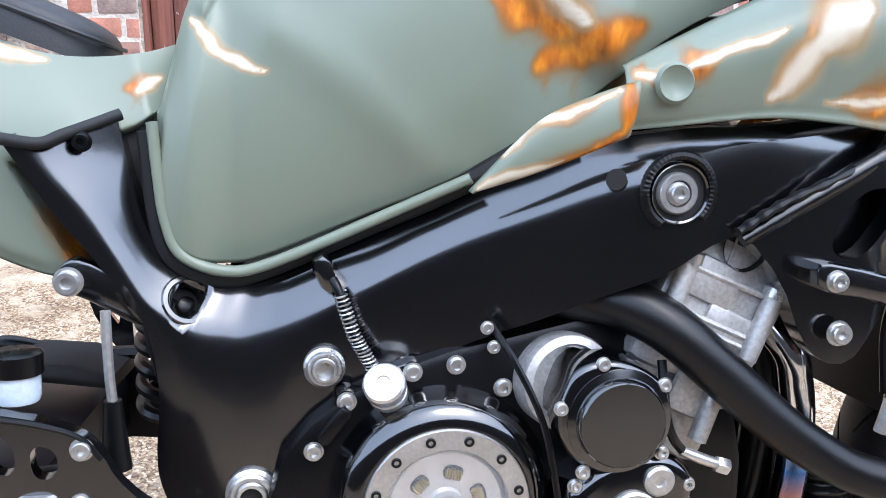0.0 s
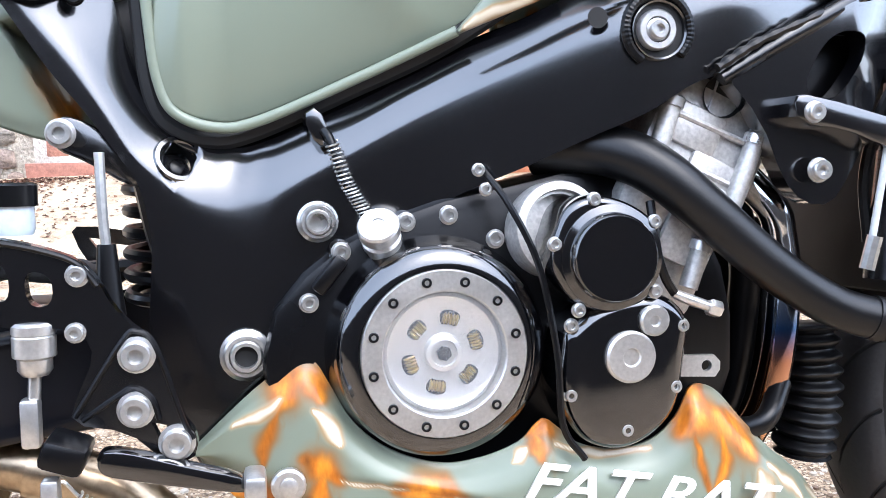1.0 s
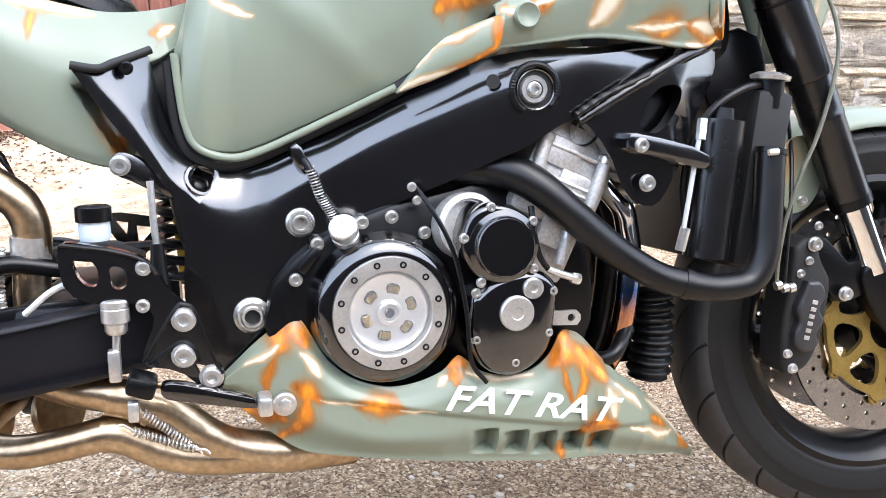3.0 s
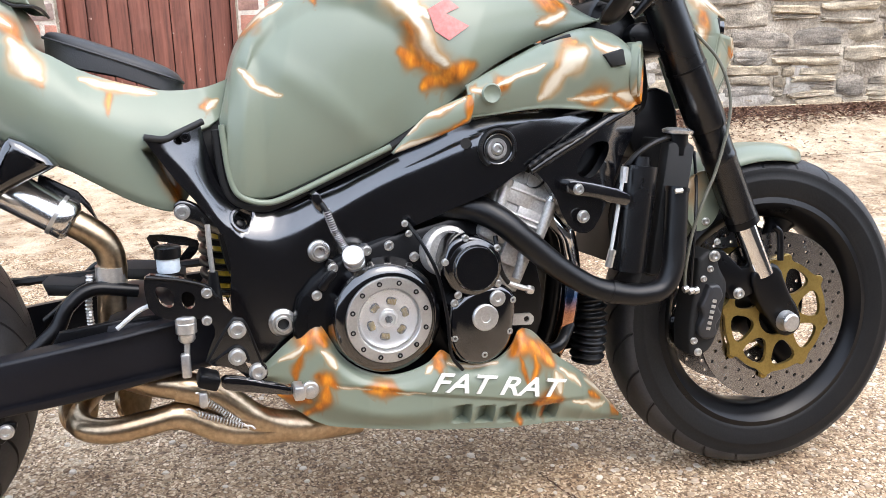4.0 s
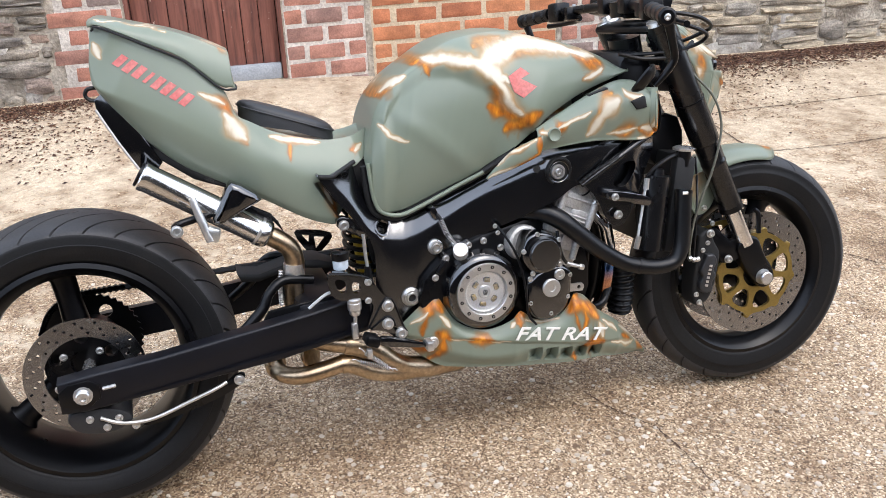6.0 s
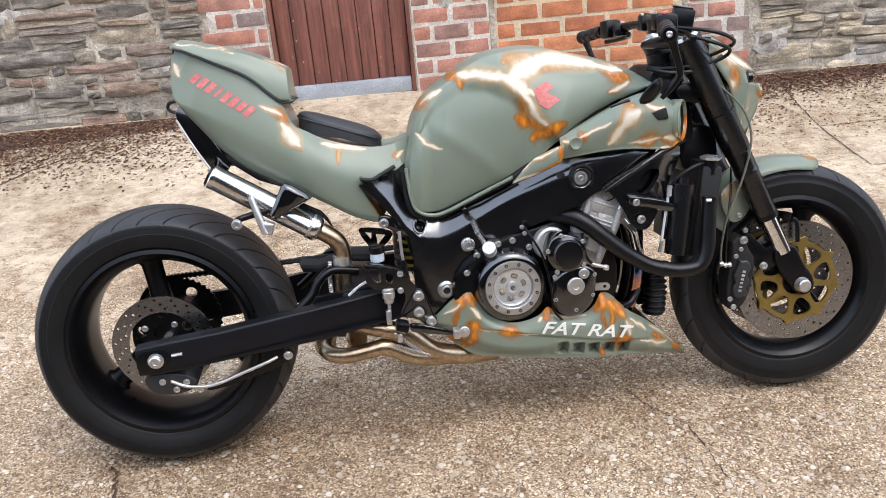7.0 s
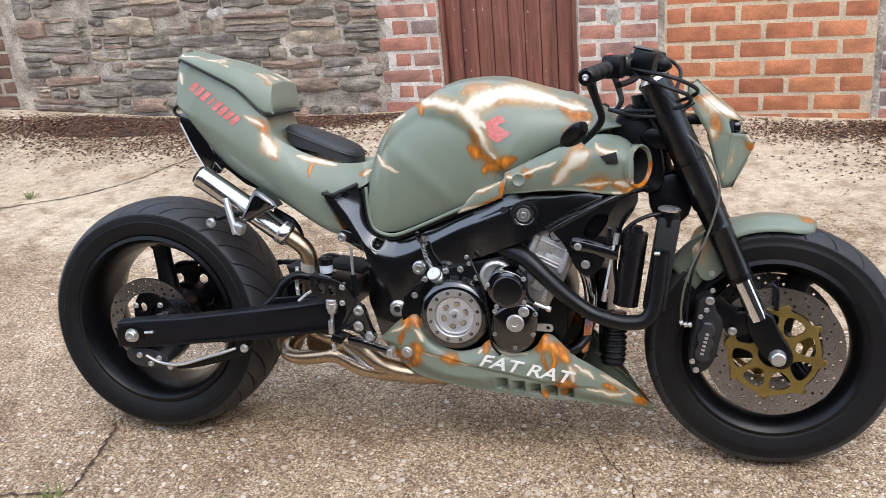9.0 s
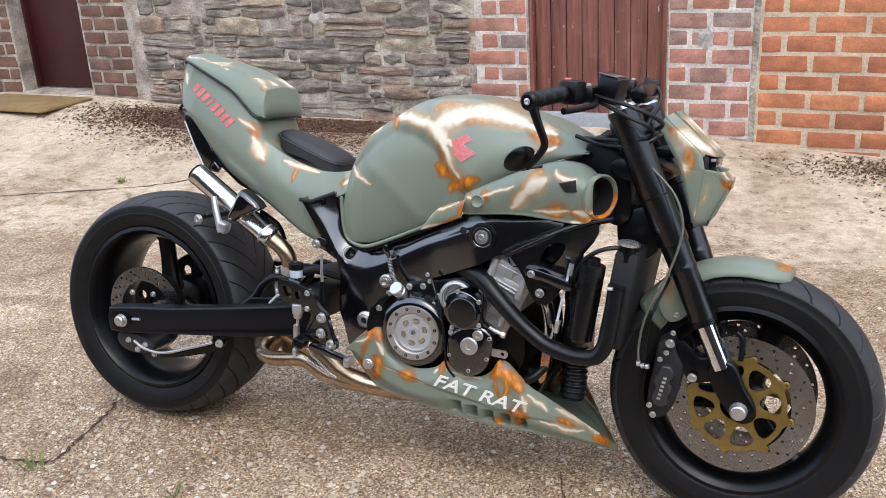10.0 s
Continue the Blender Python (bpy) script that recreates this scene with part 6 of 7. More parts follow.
gear = part("starter_cover", prism(smooth_outline([(.132, .395), (.128, .345), (.150, .305), (.190, .296), (.228, .322), (.240, .372), (.240, .405), (.212, .425), (.165, .418)], 60), -.176, -.11, .012, 4), GLOSS, bike, "gloss black starter clutch cover")
part("cover_cap", lathe([(.0215, 0), (.0215, -.004), (.0195, -.006), (.008, -.006), (.007, -.004), (0, -.004)], (.187, -.176, .374), (0, 1, 0), 36), BRUSHED, gear, "round alloy cover cap")
part("cover_plug", lathe([(.013, 0), (.013, -.005), (.011, -.007), (.005, -.007), (.004, -.004), (0, -.004)], (.208, -.174, .403), (0, 1, 0), 24), STEEL, gear)
for x, z in ((.138, .401), (.137, .344), (.186, .312), (.229, .346), (.235, .397)):
    bolt(gear, (x, -.172, z), .0050)
pick = part("pulse_cover", prism(smooth_outline([(.121, .470), (.122, .445), (.140, .420), (.170, .412), (.203, .421), (.214, .450), (.211, .480), (.190, .498), (.160, .506), (.134, .497)], 60), -.178, -.11, .006, 3), GLOSS, bike, "black round pulse cover")
part("cover_face", lathe([(.044, .004), (.043, -.003), (.037, -.005), (.0355, -.012), (.034, -.0135), (0, -.0135)], (.171, -.176, .456), (0, 1, 0), 48), GLOSS, pick)
for x, z in ((.123, .468), (.156, .503), (.208, .484), (.143, .414), (.209, .427)):
    bolt(pick, (x, -.176, z), .0050)
part("water_pump_dome", lathe([(.041, .05), (.041, 0), (.0395, -.004), (.033, -.006), (.0315, -.001), (.0295, -.001), (.0285, .012), (0, .012)], (.139, -.142, .478), (-.1, 1, -.1), 44), ALLOY, bike, "bare alloy dome behind the pulse cover")
part("case_tab", plate_holes([(.238, .369), (.271, .368), (.2765, .362), (.2765, .355), (.272, .349), (.238, .351)], [disc_outline(.264, .359, .0048, 14)], -.161, -.156), BRUSHED, bike, "alloy lug with a hole", 25)
sensor = part("pressure_sender", tube([(.231, -.165, .423), (.248, -.167, .416), (.262, -.168, .411)], [.0042, .0050, .0045], 12, 10), STEEL, bike)
part("sender_nut", lathe([(.0065, 0), (.0075, .002), (.0075, .010), (.006, .012), (0, .012)], (.261, -.168, .411), (.93, 0, -.3), 6), STEEL, sensor)
part("sender_cable", tube([(.232, -.165, .423), (.220, -.172, .438), (.213, -.172, .460), (.212, -.160, .50)], .004, 8), SATIN, bike)
part("breather_cable", tube([(.072, -.140, .530), (.09, -.16, .50), (.112, -.170, .45), (.125, -.176, .38), (.130, -.176, .32), (.150, -.172, .29)], .003, 8), SATIN, bike)
for p in ((.068, -.148, .528), (.074, -.148, .512)):
    bolt(bike, p, .0045)

# -- coolant hose, radiator, catch can --
hose = part("coolant_hose", tube([(.13, -.10, .545), (.17, -.128, .546), (.20, -.147, .537), (.226, -.160, .520), (.256, -.170, .493), (.302, -.178, .452), (.335, -.182, .428), (.372, -.188, .407), (.42, -.195, .394), (.455, -.198, .391), (.490, -.198, .398), (.510, -.195, .430), (.518, -.188, .490), (.524, -.180, .560)],
            [.022, .0225, .0225, .0215, .0205, .0195, .0185, .018, .018, .018, .018, .0185, .0185, .0185], 20, 120), HOSE, bike, "fat black rubber coolant hose")
part("hose_joint", tube([(.398, -.1915, .3993), (.408, -.193, .3965)], .0195, 20, 3), HOSE, hose)
part("hose_clip", tube([(.5235, -.181, .553), (.525, -.180, .560)], .0198, 20, 3), SATIN, hose)
part("clip_screw", tube([(.508, -.200, .557), (.520, -.202, .558)], .0045, 8, 4), STEEL, hose, "steel clip screw")
can = part("catch_can", tube([(.445, -.165, .425), (.466, -.160, .597)], .029, 32, 6), FORK, bike, "tall black catch can")
part("can_cap", tube([(.466, -.160, .597), (.468, -.160, .612)], [.016, .014], 20, 3), SATIN, can)
part("sight_tube", tube([(.421, -.188, .592), (.415, -.19, .560), (.398, -.192, .465), (.396, -.19, .445)], .0032, 12, 30), GREYTUBE, can, "pale sight tube")
for p, q in (((.424, -.186, .600), (.420, -.189, .575)), ((.401, -.192, .468), (.395, -.190, .440))):
    part("tube_fitting", tube([p, q], .0065, 8, 4), STEEL, can)
rad = part("radiator", box((.527, 0, .520), (.045, .30, .235), .006, Euler((0, radians(8), 0)).to_matrix().to_4x4()), DARK, bike, "black radiator")
part("radiator_tank", box((.525, -.152, .520), (.052, .030, .225), .008, Euler((0, radians(8), 0)).to_matrix().to_4x4()), DARK, rad)
part("radiator_cap", lathe([(.016, -.02), (.016, 0), (.025, .001), (.026, .006), (.018, .010), (0, .011)], (.540, -.150, .645), (.1, 0, 1), 24), STEEL, rad, "steel radiator cap")
part("filler_neck", tube([(.538, -.150, .61), (.540, -.150, .645)], .018, 16, 3), SATIN, rad)
part("lower_shroud", prism(rounded([(.49, .70), (.575, .725), (.602, .66), (.585, .60), (.53, .585), (.50, .62)], 1), -.060, .060, .008), SATIN, bike, "black shroud under the headstock")
part("overflow_hose", tube([(.522, -.155, .640), (.49, -.165, .635), (.455, -.165, .615), (.43, -.16, .58), (.42, -.15, .52), (.425, -.15, .46)], .005, 8), HOSE, rad)
part("bellows_hose", tube([(.418, -.07, .375), (.42, -.075, .31), (.416, -.07, .245)], .028, 20, 90, ribs=(9, 0.0035)), HOSE, bike, "ribbed black rubber hose")
part("oil_cooler", box((.392, .05, .37), (.022, .20, .22), .005), SATIN, bike, "black oil cooler behind the header pipes")
part("starter_lead", tube([(.36, -.12, .33), (.33, -.14, .30), (.30, -.12, .29)], .010, 10), HOSE, bike)

# -- rearset, pedal, reservoir, shock --
rs = part("rearset_plate", plate_holes(rounded([(-.320, .468), (-.317, .490), (-.290, .485), (-.262, .479), (-.234, .468), (-.221, .452), (-.213, .434), (-.197, .416), (-.182, .406), (-.168, .352), (-.155, .334), (-.160, .316), (-.182, .320), (-.205, .342), (-.245, .350), (-.238, .372), (-.226, .398), (-.232, .414), (-.254, .421), (-.285, .420), (-.314, .434)], 1),
                                        [rounded([(-.308, .474), (-.281, .467), (-.280, .438), (-.299, .443)], 2), rounded([(-.271, .462), (-.252, .458), (-.252, .436), (-.269, .435)], 2), [(-.189, .348), (-.178, .345), (-.176, .338), (-.183, .334)]], -.186, -.172), BLACK, bike, "black alloy rearset plate")
for pts in ([(-.241, -.186, .355), (-.207, -.187, .408), (-.196, -.187, .415), (-.184, -.187, .404), (-.166, -.187, .348), (-.159, -.187, .334)], [(-.236, -.186, .352), (-.212, -.187, .368), (-.200, -.187, .374), (-.188, -.187, .366), (-.183, -.187, .350)], [(-.316, -.186, .486), (-.290, -.187, .482), (-.262, -.187, .476), (-.236, -.187, .466), (-.222, -.187, .449)]):
    part("plate_rib", tube(pts, .0022, 8, 40), SATIN, rs)
for x, z, r in ((-.197, .398, .0108), (-.199, .358, .0108), (-.171, .332, .0108), (-.235, .457, .0068), (-.238, .416, .006)):
    bolt(rs, (x, -.186, z), r, BRUSHED)
coil = []
for k in range(241):
    f = k / 240
    c = Vector((-.021, -.130, .492)).lerp(Vector((-.036, -.123, .518)), min(1, f * 2)).lerp(Vector((-.047, -.116, .552)), max(0, f * 2 - 1))
    coil.append(c + Vector((.0050 * math.cos(f * 2 * math.pi * 20), -.0050 * math.sin(f * 2 * math.pi * 20), .002 * math.cos(f * 2 * math.pi * 20))))
part("sleeve_coil", tube(coil, .0008, 5, 481), STEEL, bike, "steel wire coil round the breather")
part("heel_guard_far", plate_holes(rounded([(-.337, .480), (-.326, .492), (-.245, .478), (-.238, .458), (-.285, .416), (-.298, .418)], 1), [[(-.316, .476), (-.298, .473), (-.301, .455)], [(-.286, .468), (-.260, .464), (-.284, .437)]], .165, .175), BLACK, bike, "black heel guard with two cut-outs")
mc = part("rear_master_cylinder", lathe([(.0125, 0), (.0150, .002), (.0150, .008), (.0142, .009), (.0150, .010), (.0150, .024), (.0120, .026), (.0120, .034), (.009, .038)], (-.267, -.180, .424), (0, 0, -1), 20), BRUSHED, bike, "alloy rear master cylinder")
part("push_rod", tube([(-.267, -.180, .392), (-.270, -.182, .345)], .0045, 10, 4), STEEL, mc)
part("rod_clevis", box((-.271, -.182, .352), (.0135, .0135, .036), .003), BRUSHED, mc)
part("peg_tip", box((-.252, -.222, .312), (.012, .014, .022), .003), BRUSHED, mc)
ped = part("brake_pedal", prism(rounded([(-.225, .334), (-.205, .333), (-.165, .319), (-.118, .306), (-.116, .295), (-.135, .296), (-.212, .312), (-.225, .318)], 2), -.205, -.190, .003), GLOSS, bike, "black brake pedal")
part("pedal_tip", box((-.116, -.202, .300), (.016, .034, .022), .004), BRUSHED, ped, "alloy pedal tip")
peg = part("foot_peg", box((-.243, -.210, .337), (.030, .044, .021), .005, Euler((0, radians(20), 0)).to_matrix().to_4x4()), SATIN, bike, "black folding foot peg")
res = part("brake_reservoir", lathe([(.015, 0), (.0165, .004), (.0165, .022), (.0, .022)], (-.284, -.155, .485), (0, 0, 1), 20), MILKY, bike, "milky brake fluid reservoir")
part("reservoir_cap", lathe([(.019, 0), (.019, .015), (.016, .017), (0, .017)], (-.284, -.155, .506), (0, 0, 1), 20), SATIN, res, "black reservoir cap")
part("brake_lever_rod", tube([(-.225, -.130, .545), (-.224, -.132, .50), (-.222, -.133, .47)], .004, 8, 10), STEEL, bike)
part("rod_boot", tube([(-.222, -.133, .475), (-.221, -.134, .42)], [.007, .012], 12, 6), SATIN, bike)
shock = part("rear_shock", tube([(-.198, .01, .55), (-.188, .01, .40)], .020, 16, 4), YELLOW, bike, "rear shock with a yellow body")
part("shock_spring", tube([(-.198 + .034 * math.cos(k * .5), .01 + .034 * math.sin(k * .5), .53 - .0016 * k) for k in range(80)], .006, 8, 240), SATIN, shock, "black coil spring")
part("battery_hose", tube([(-.20, -.07, .52), (-.19, -.065, .47), (-.175, -.07, .43)], .008, 8), HOSE, bike)
hanger = part("passenger_peg_hanger", prism(rounded([(-.526, .596), (-.505, .630), (-.486, .668), (-.474, .678), (-.413, .634), (-.432, .624), (-.47, .608), (-.508, .586)], 1), -.160, -.118, .013, 3), GLOSS, bike, "black passenger peg hanger")
pegp = part("passenger_peg", tube([(-.557, -.160, .652), (-.546, -.164, .61), (-.530, -.166, .561)], [.0075, .009, .010], 12, 10), BRUSHED, bike, "folded alloy passenger peg")
part("peg_mount", box((-.526, -.160, .574), (.030, .028, .030), .006, Euler((0, radians(20), 0)).to_matrix().to_4x4()), STEEL, pegp)
bolt(bike, (-.595, -.174, .590), .0105, BRUSHED, name="peg_bobbin")
part("bobbin_post", tube([(-.595, -.172, .590), (-.592, -.140, .597), (-.51, -.125, .612)], .008, 10, 12), SATIN, bike)

# -- fork, front brakes, fender --
FT, FB = Vector((.500, 0, .935)), Vector((.705, 0, .483))
d = (FB - FT).normalized()
for s in (1, -1):
    o = Vector((0, -.102 * s, 0))
    leg = part("fork_leg", lathe([(.0345, 0), (.0345, .308), (.0335, .313), (.0308, .315), (.0298, .36), (.0298, .366), (.0304, .368), (.0304, .374), (.0294, .378), (.0292, (FB - FT).length)], FT + o, d, 32), FORK, bike, "black upside-down fork leg")
    part("dust_seal", tube([FB + o - d * .004, FB + o + d * .010], .0298, 28, 3), SATIN, leg)
    part("slider", tube([FB + o, FB + o + d * .115], .0215, 28, 3), CHROME, leg, "chrome fork slider")
    part("fork_ring", tube([FT + o + d * .20, FT + o + d * .204], .0356, 28, 2), SATIN, leg)
    part("fork_cap", lathe([(.031, 0), (.027, -.008), (.014, -.010), (.012, -.018), (.005, -.018)], FT + o, d, 20), STEEL, leg)
    foot = part("fork_foot", prism(rounded([(.715, .388), (.778, .406), (.802, .345), (.832, .304), (.836, .268), (.800, .252), (.770, .285), (.738, .328)], 2), -.118 * s, -.085 * s, .008, 3), SATIN, leg, "black fork foot")
    part("axle_end", lathe([(.020, .01), (.020, -.004), (.017, -.008), (.017, -.018), (.014, -.021), (.0, -.021)], (FX, -.118 * s, FZ), (0, s, 0), 24), STEEL, foot)
    part("caliper_bracket", prism([(.640, .413), (.650, .430), (.666, .430), (.706, .392), (.762, .402), (.738, .345), (.704, .335), (.684, .338), (.670, .360)], -.108 * s, -.096 * s, .003), SATIN, leg)
    part("fender_stay", tube([(.778, -.098 * s, .462), (.790, -.100 * s, .448), (.792, -.102 * s, .400)], .006, 10, 12), SATIN, leg)
    cal = part("brake_caliper", prism(smooth_outline([(.612, .420), (.630, .432), (.646, .428), (.657, .398), (.672, .368), (.667, .326), (.658, .283), (.640, .250), (.613, .240), (.600, .252), (.598, .304), (.607, .367)], 60), -.116 * s, -.062 * s, .008, 3), DARK, bike, "six-piston dark grey brake caliper")
    part("caliper_cover", prism(smooth_outline([(.626, .374), (.646, .372), (.655, .352), (.646, .334), (.653, .317), (.643, .300), (.645, .282), (.626, .274), (.611, .283), (.608, .302), (.615, .319), (.610, .336), (.618, .354)], 78), -.131 * s, -.112 * s, .006, 4), CALIPER, cal, "dark grey lobed piston cover")
    if s == 1:
        for k in range(6):
            part("letter_bar", box((.6245 + .0022 * k, -.1315, .296 + .0098 * k), (.0085, .0015, .0058), .0005, Euler((0, radians(14), 0)).to_matrix().to_4x4()), BRUSHED, cal, "pale letter stroke")
    for x, z, r in ((.640, .424, .0085), (.693, .351, .0085), (.645, .449, .005), (.633, .401, .005), (.620, .384, .005), (.604, .272, .0055), (.613, .250, .006)):
        bolt(cal, (x, -.118 * s, z), r)
part("axle", tube([(FX, -.11, FZ), (FX, .11, FZ)], .013, 16, 3), STEEL, bike)


def fender_skin():
    rows = []
    for k in range(31):
        a = radians(74 + 68 * k / 30)
        R = .318 + .006 * math.sin(k / 30 * math.pi)
        f = k / 30
        w = .070 * (1 - .12 * f)
        if f < .12:
            w *= .55 + .45 * f / .12
        drop = .030 + .05 * smoothstep(.45, .95, f)
        row = []
        for j in range(-8, 9):
            t = j / 8
            r = R - drop * abs(t) ** 3.2
            row.append(Vector((FX + r * math.cos(a), w * t * (1.0 + .0 * abs(t)), FZ + r * math.sin(a))))
        rows.append(row)
    return sheet(rows)


fender = thicken(part("front_fender", fender_skin(), PAINT, bike, "grey-green front fender with a little rust", 60), 0.003)
spray(fender.data, [([(.66, .53), (.62, .50)], .012), ([(.79, .648), (.85, .622)], .003)], [([(.635, .52), (.62, .50)], .012), ([(.84, .62), (.87, .60)], .004)])
for s in (1, -1):
    fp = part("fender_bracket", prism(rounded([(.590, .535), (.628, .575), (.668, .565), (.680, .505), (.655, .465), (.618, .460)], 2), -.080 * s, -.074 * s, .002), PAINT, fender)
    spray(fp.data, [([(.60, .54), (.635, .56)], .008)], [([(.61, .54), (.645, .555)], .010)])
    bolt(fp, (.645, -.080 * s, .48), .006)

# -- yokes, bars, controls, mask --
part("lower_yoke", prism(rounded([(.50, .835), (.60, .80), (.60, .77), (.49, .78), (.47, .81)], 2), -.098, .098, .006), SATIN, bike, "black lower fork yoke")
part("upper_yoke", prism(rounded([(.468, .932), (.52, .945), (.525, .925), (.468, .905)], 2), -.104, .104, .006), SATIN, bike, "black upper fork yoke")
part("headstock", tube([(.480, 0, .90), (.506, 0, .77), (.518, 0, .70)], .034, 20, 8), SATIN, bike)
part("head_shroud", prism(rounded([(.43, .88), (.50, .86), (.54, .70), (.50, .66), (.44, .70), (.40, .80)], 2), -.075, .075, .01), SATIN, bike)
bar = part("handlebar", tube([(.362, .352, .967), (.40, .24, .972), (.455, .10, .975), (.47, .0, .972), (.455, -.10, .975), (.40, -.24, .972), (.362, -.352, .967)], .0112, 14, 60), SATIN, bike, "wide black handlebar")
for s in (1, -1):
    a, b = Vector((.366, -.349 * s, .964)), Vector((.399, -.242 * s, .972))
    grip = part("grip", tube([a, b], .0165, 18, 40, ribs=(18, 0.0006)), HOSE, bar, "black rubber grip")
    part("bar_end", lathe([(.017, 0), (.0185, .004), (.0185, .018), (.014, .022), (.007, .022), (.006, .018), (0, .018)], a, (a - b).normalized(), 20), SATIN, grip)
    part("bar_end_screw", lathe([(.007, .0), (.007, .003), (.004, .004), (.0, .002)], a + (a - b).normalized() * .020, (a - b).normalized(), 12), STEEL, grip)
    part("switch_housing", box((.413, -.215 * s, .974), (.045, .045, .050), .008, Euler((0, 0, radians(-18 * s))).to_matrix().to_4x4()), SATIN, bar)
    part("lever_clamp", box((.430, -.165 * s, .968), (.040, .035, .034), .006), SATIN, bar)
    part("hand_lever", tube([(.450, -.165 * s, .955), (.460, -.21 * s, .950), (.442, -.28 * s, .945), (.425, -.335 * s, .944)], [.008, .007, .006, .007], 10, 24), SATIN, bar, "black hand lever")
    arm = part("mirror_stem", tube([(.366, -.360 * s, .960), (.379, -.354 * s, .920), (.391, -.346 * s, .885), (.388, -.342 * s, .868), (.372, -.337 * s, .846), (.354, -.332 * s, .826)], [.011, .0085, .008, .008, .007, .005], 10, 30), SATIN, bar, "black bar-end mirror stem")
    part("mirror_head", lathe([(0, -.016), (.019, -.015), (.030, -.008), (.035, 0), (.033, .004), (.030, .002), (0, .002)], (.334, -.322 * s, .843), (-.60, .50 * s, .62), 28), SATIN, arm, "oval black bar-end mirror")
part("front_master_cylinder", box((.480, -.130, .978), (.050, .056, .056), .006, Euler((0, radians(12), radians(-15))).to_matrix().to_4x4()), SATIN, bar, "black front brake reservoir")
part("clutch_master_cylinder", box((.497, .137, .980), (.040, .045, .045), .006, Euler((0, radians(12), radians(15))).to_matrix().to_4x4()), SATIN, bar)
part("red_button", box((.405, -.222, 1.001), (.014, .012, .006), .002), RED, bar)
part("dash", box((.520, 0, .965), (.040, .09, .035), .008, Euler((0, radians(-30), 0)).to_matrix().to_4x4()), SATIN, bike, "black instrument pod")
for y in (-.032, .032):
    clamp = part("bar_clamp", box((.468, y, .976), (.044, .022, .040), .005), SATIN, bar, "black handlebar clamp")
    for dx in (-.014, .014):
        bolt(clamp, (.468 + dx, y, .996), .0045, axis=(0, 0, 1))
for y in (-.165, .165):
    bolt(bar, (.437, y, .986), .005, axis=(0, 0, 1))
part("perch_fitting", tube([(.478, -.118, .948), (.500, -.122, .936), (.508, -.122, .915)], .0055, 10, 12), STEEL, bar, "steel brake hose fitting")
part("reservoir_lid", box((.481, -.130, 1.008), (.046, .052, .006), .002, Euler((0, radians(12), radians(-15))).to_matrix().to_4x4()), GLOSS, bar)
part("ignition_lock", tube([(.47, 0, .95), (.465, 0, .985)], .018, 16, 3), SATIN, bike)


def mask_faces():
    bm = bmesh.new()
    P = {}
    for s in (1, -1):
        for k, (x, y, z) in dict(a=(.586, .072, .916), b=(.604, .042, .927), c=(.712, .046, .833), d=(.674, .074, .840), i=(.581, .076, .884), j=(.630, .082, .806), k=(.680, .074, .803), e=(.722, .050, .800),
                                 f=(.737, .026, .786), g=(.731, .030, .760), h=(.690, .028, .676), m=(.664, .060, .676)).items():
            P[k, s] = bm.verts.new((x, -y * s, z))
    for s in (1, -1):
        for f in ("abcd", "adkji", "kefg", "kghm", "jkm"):
            vs = [P[k, s] for k in f]
            bm.faces.new(vs if s == 1 else vs[::-1])
    for f in ("bc", "ef", "fg", "gh"):
        bm.faces.new([P[f[0], 1], P[f[1], 1], P[f[1], -1], P[f[0], -1]])
    bmesh.ops.bevel(bm, geom=bm.edges[:], offset=.0035, segments=2, affect="EDGES")
    bmesh.ops.triangulate(bm, faces=bm.faces)
    bmesh.ops.subdivide_edges(bm, edges=bm.edges, cuts=4, use_grid_fill=True)
    return bm


mask = thicken(part("headlight_mask", mask_faces(), PAINT, bike, "angular grey-green headlight mask streaked with rust", 25), 0.003)
spray(mask.data, [([(0.618, 0.882), (0.658, 0.857)], 0.012), ([(0.639, 0.817), (0.645, 0.797)], 0.0051), ([(0.655, 0.86), (0.7, 0.838)], 0.006), ([(0.6, 0.922), (0.66, 0.885), (0.705, 0.84)], 0.003), ([(0.665, 0.7), (0.7, 0.79)], 0.002), ([(0.715, 0.8), (0.735, 0.785)], 0.003)], [([(0.6, 0.893), (0.631, 0.873), (0.648, 0.847)], 0.0050), ([(0.647, 0.852), (0.648, 0.825), (0.648, 0.8)], 0.0056), ([(0.72, 0.78), (0.735, 0.765)], 0.005)])
part("headlight", box((.694, 0, .818), (.020, .11, .026), .006), GLOSS, mask, "slim headlight lens")
part("lamp_recess", box((.672, 0, .818), (.03, .135, .034), .004), DARK, mask)
part("mask_bracket", box((.605, 0, .835), (.08, .11, .02), .004), SATIN, mask)
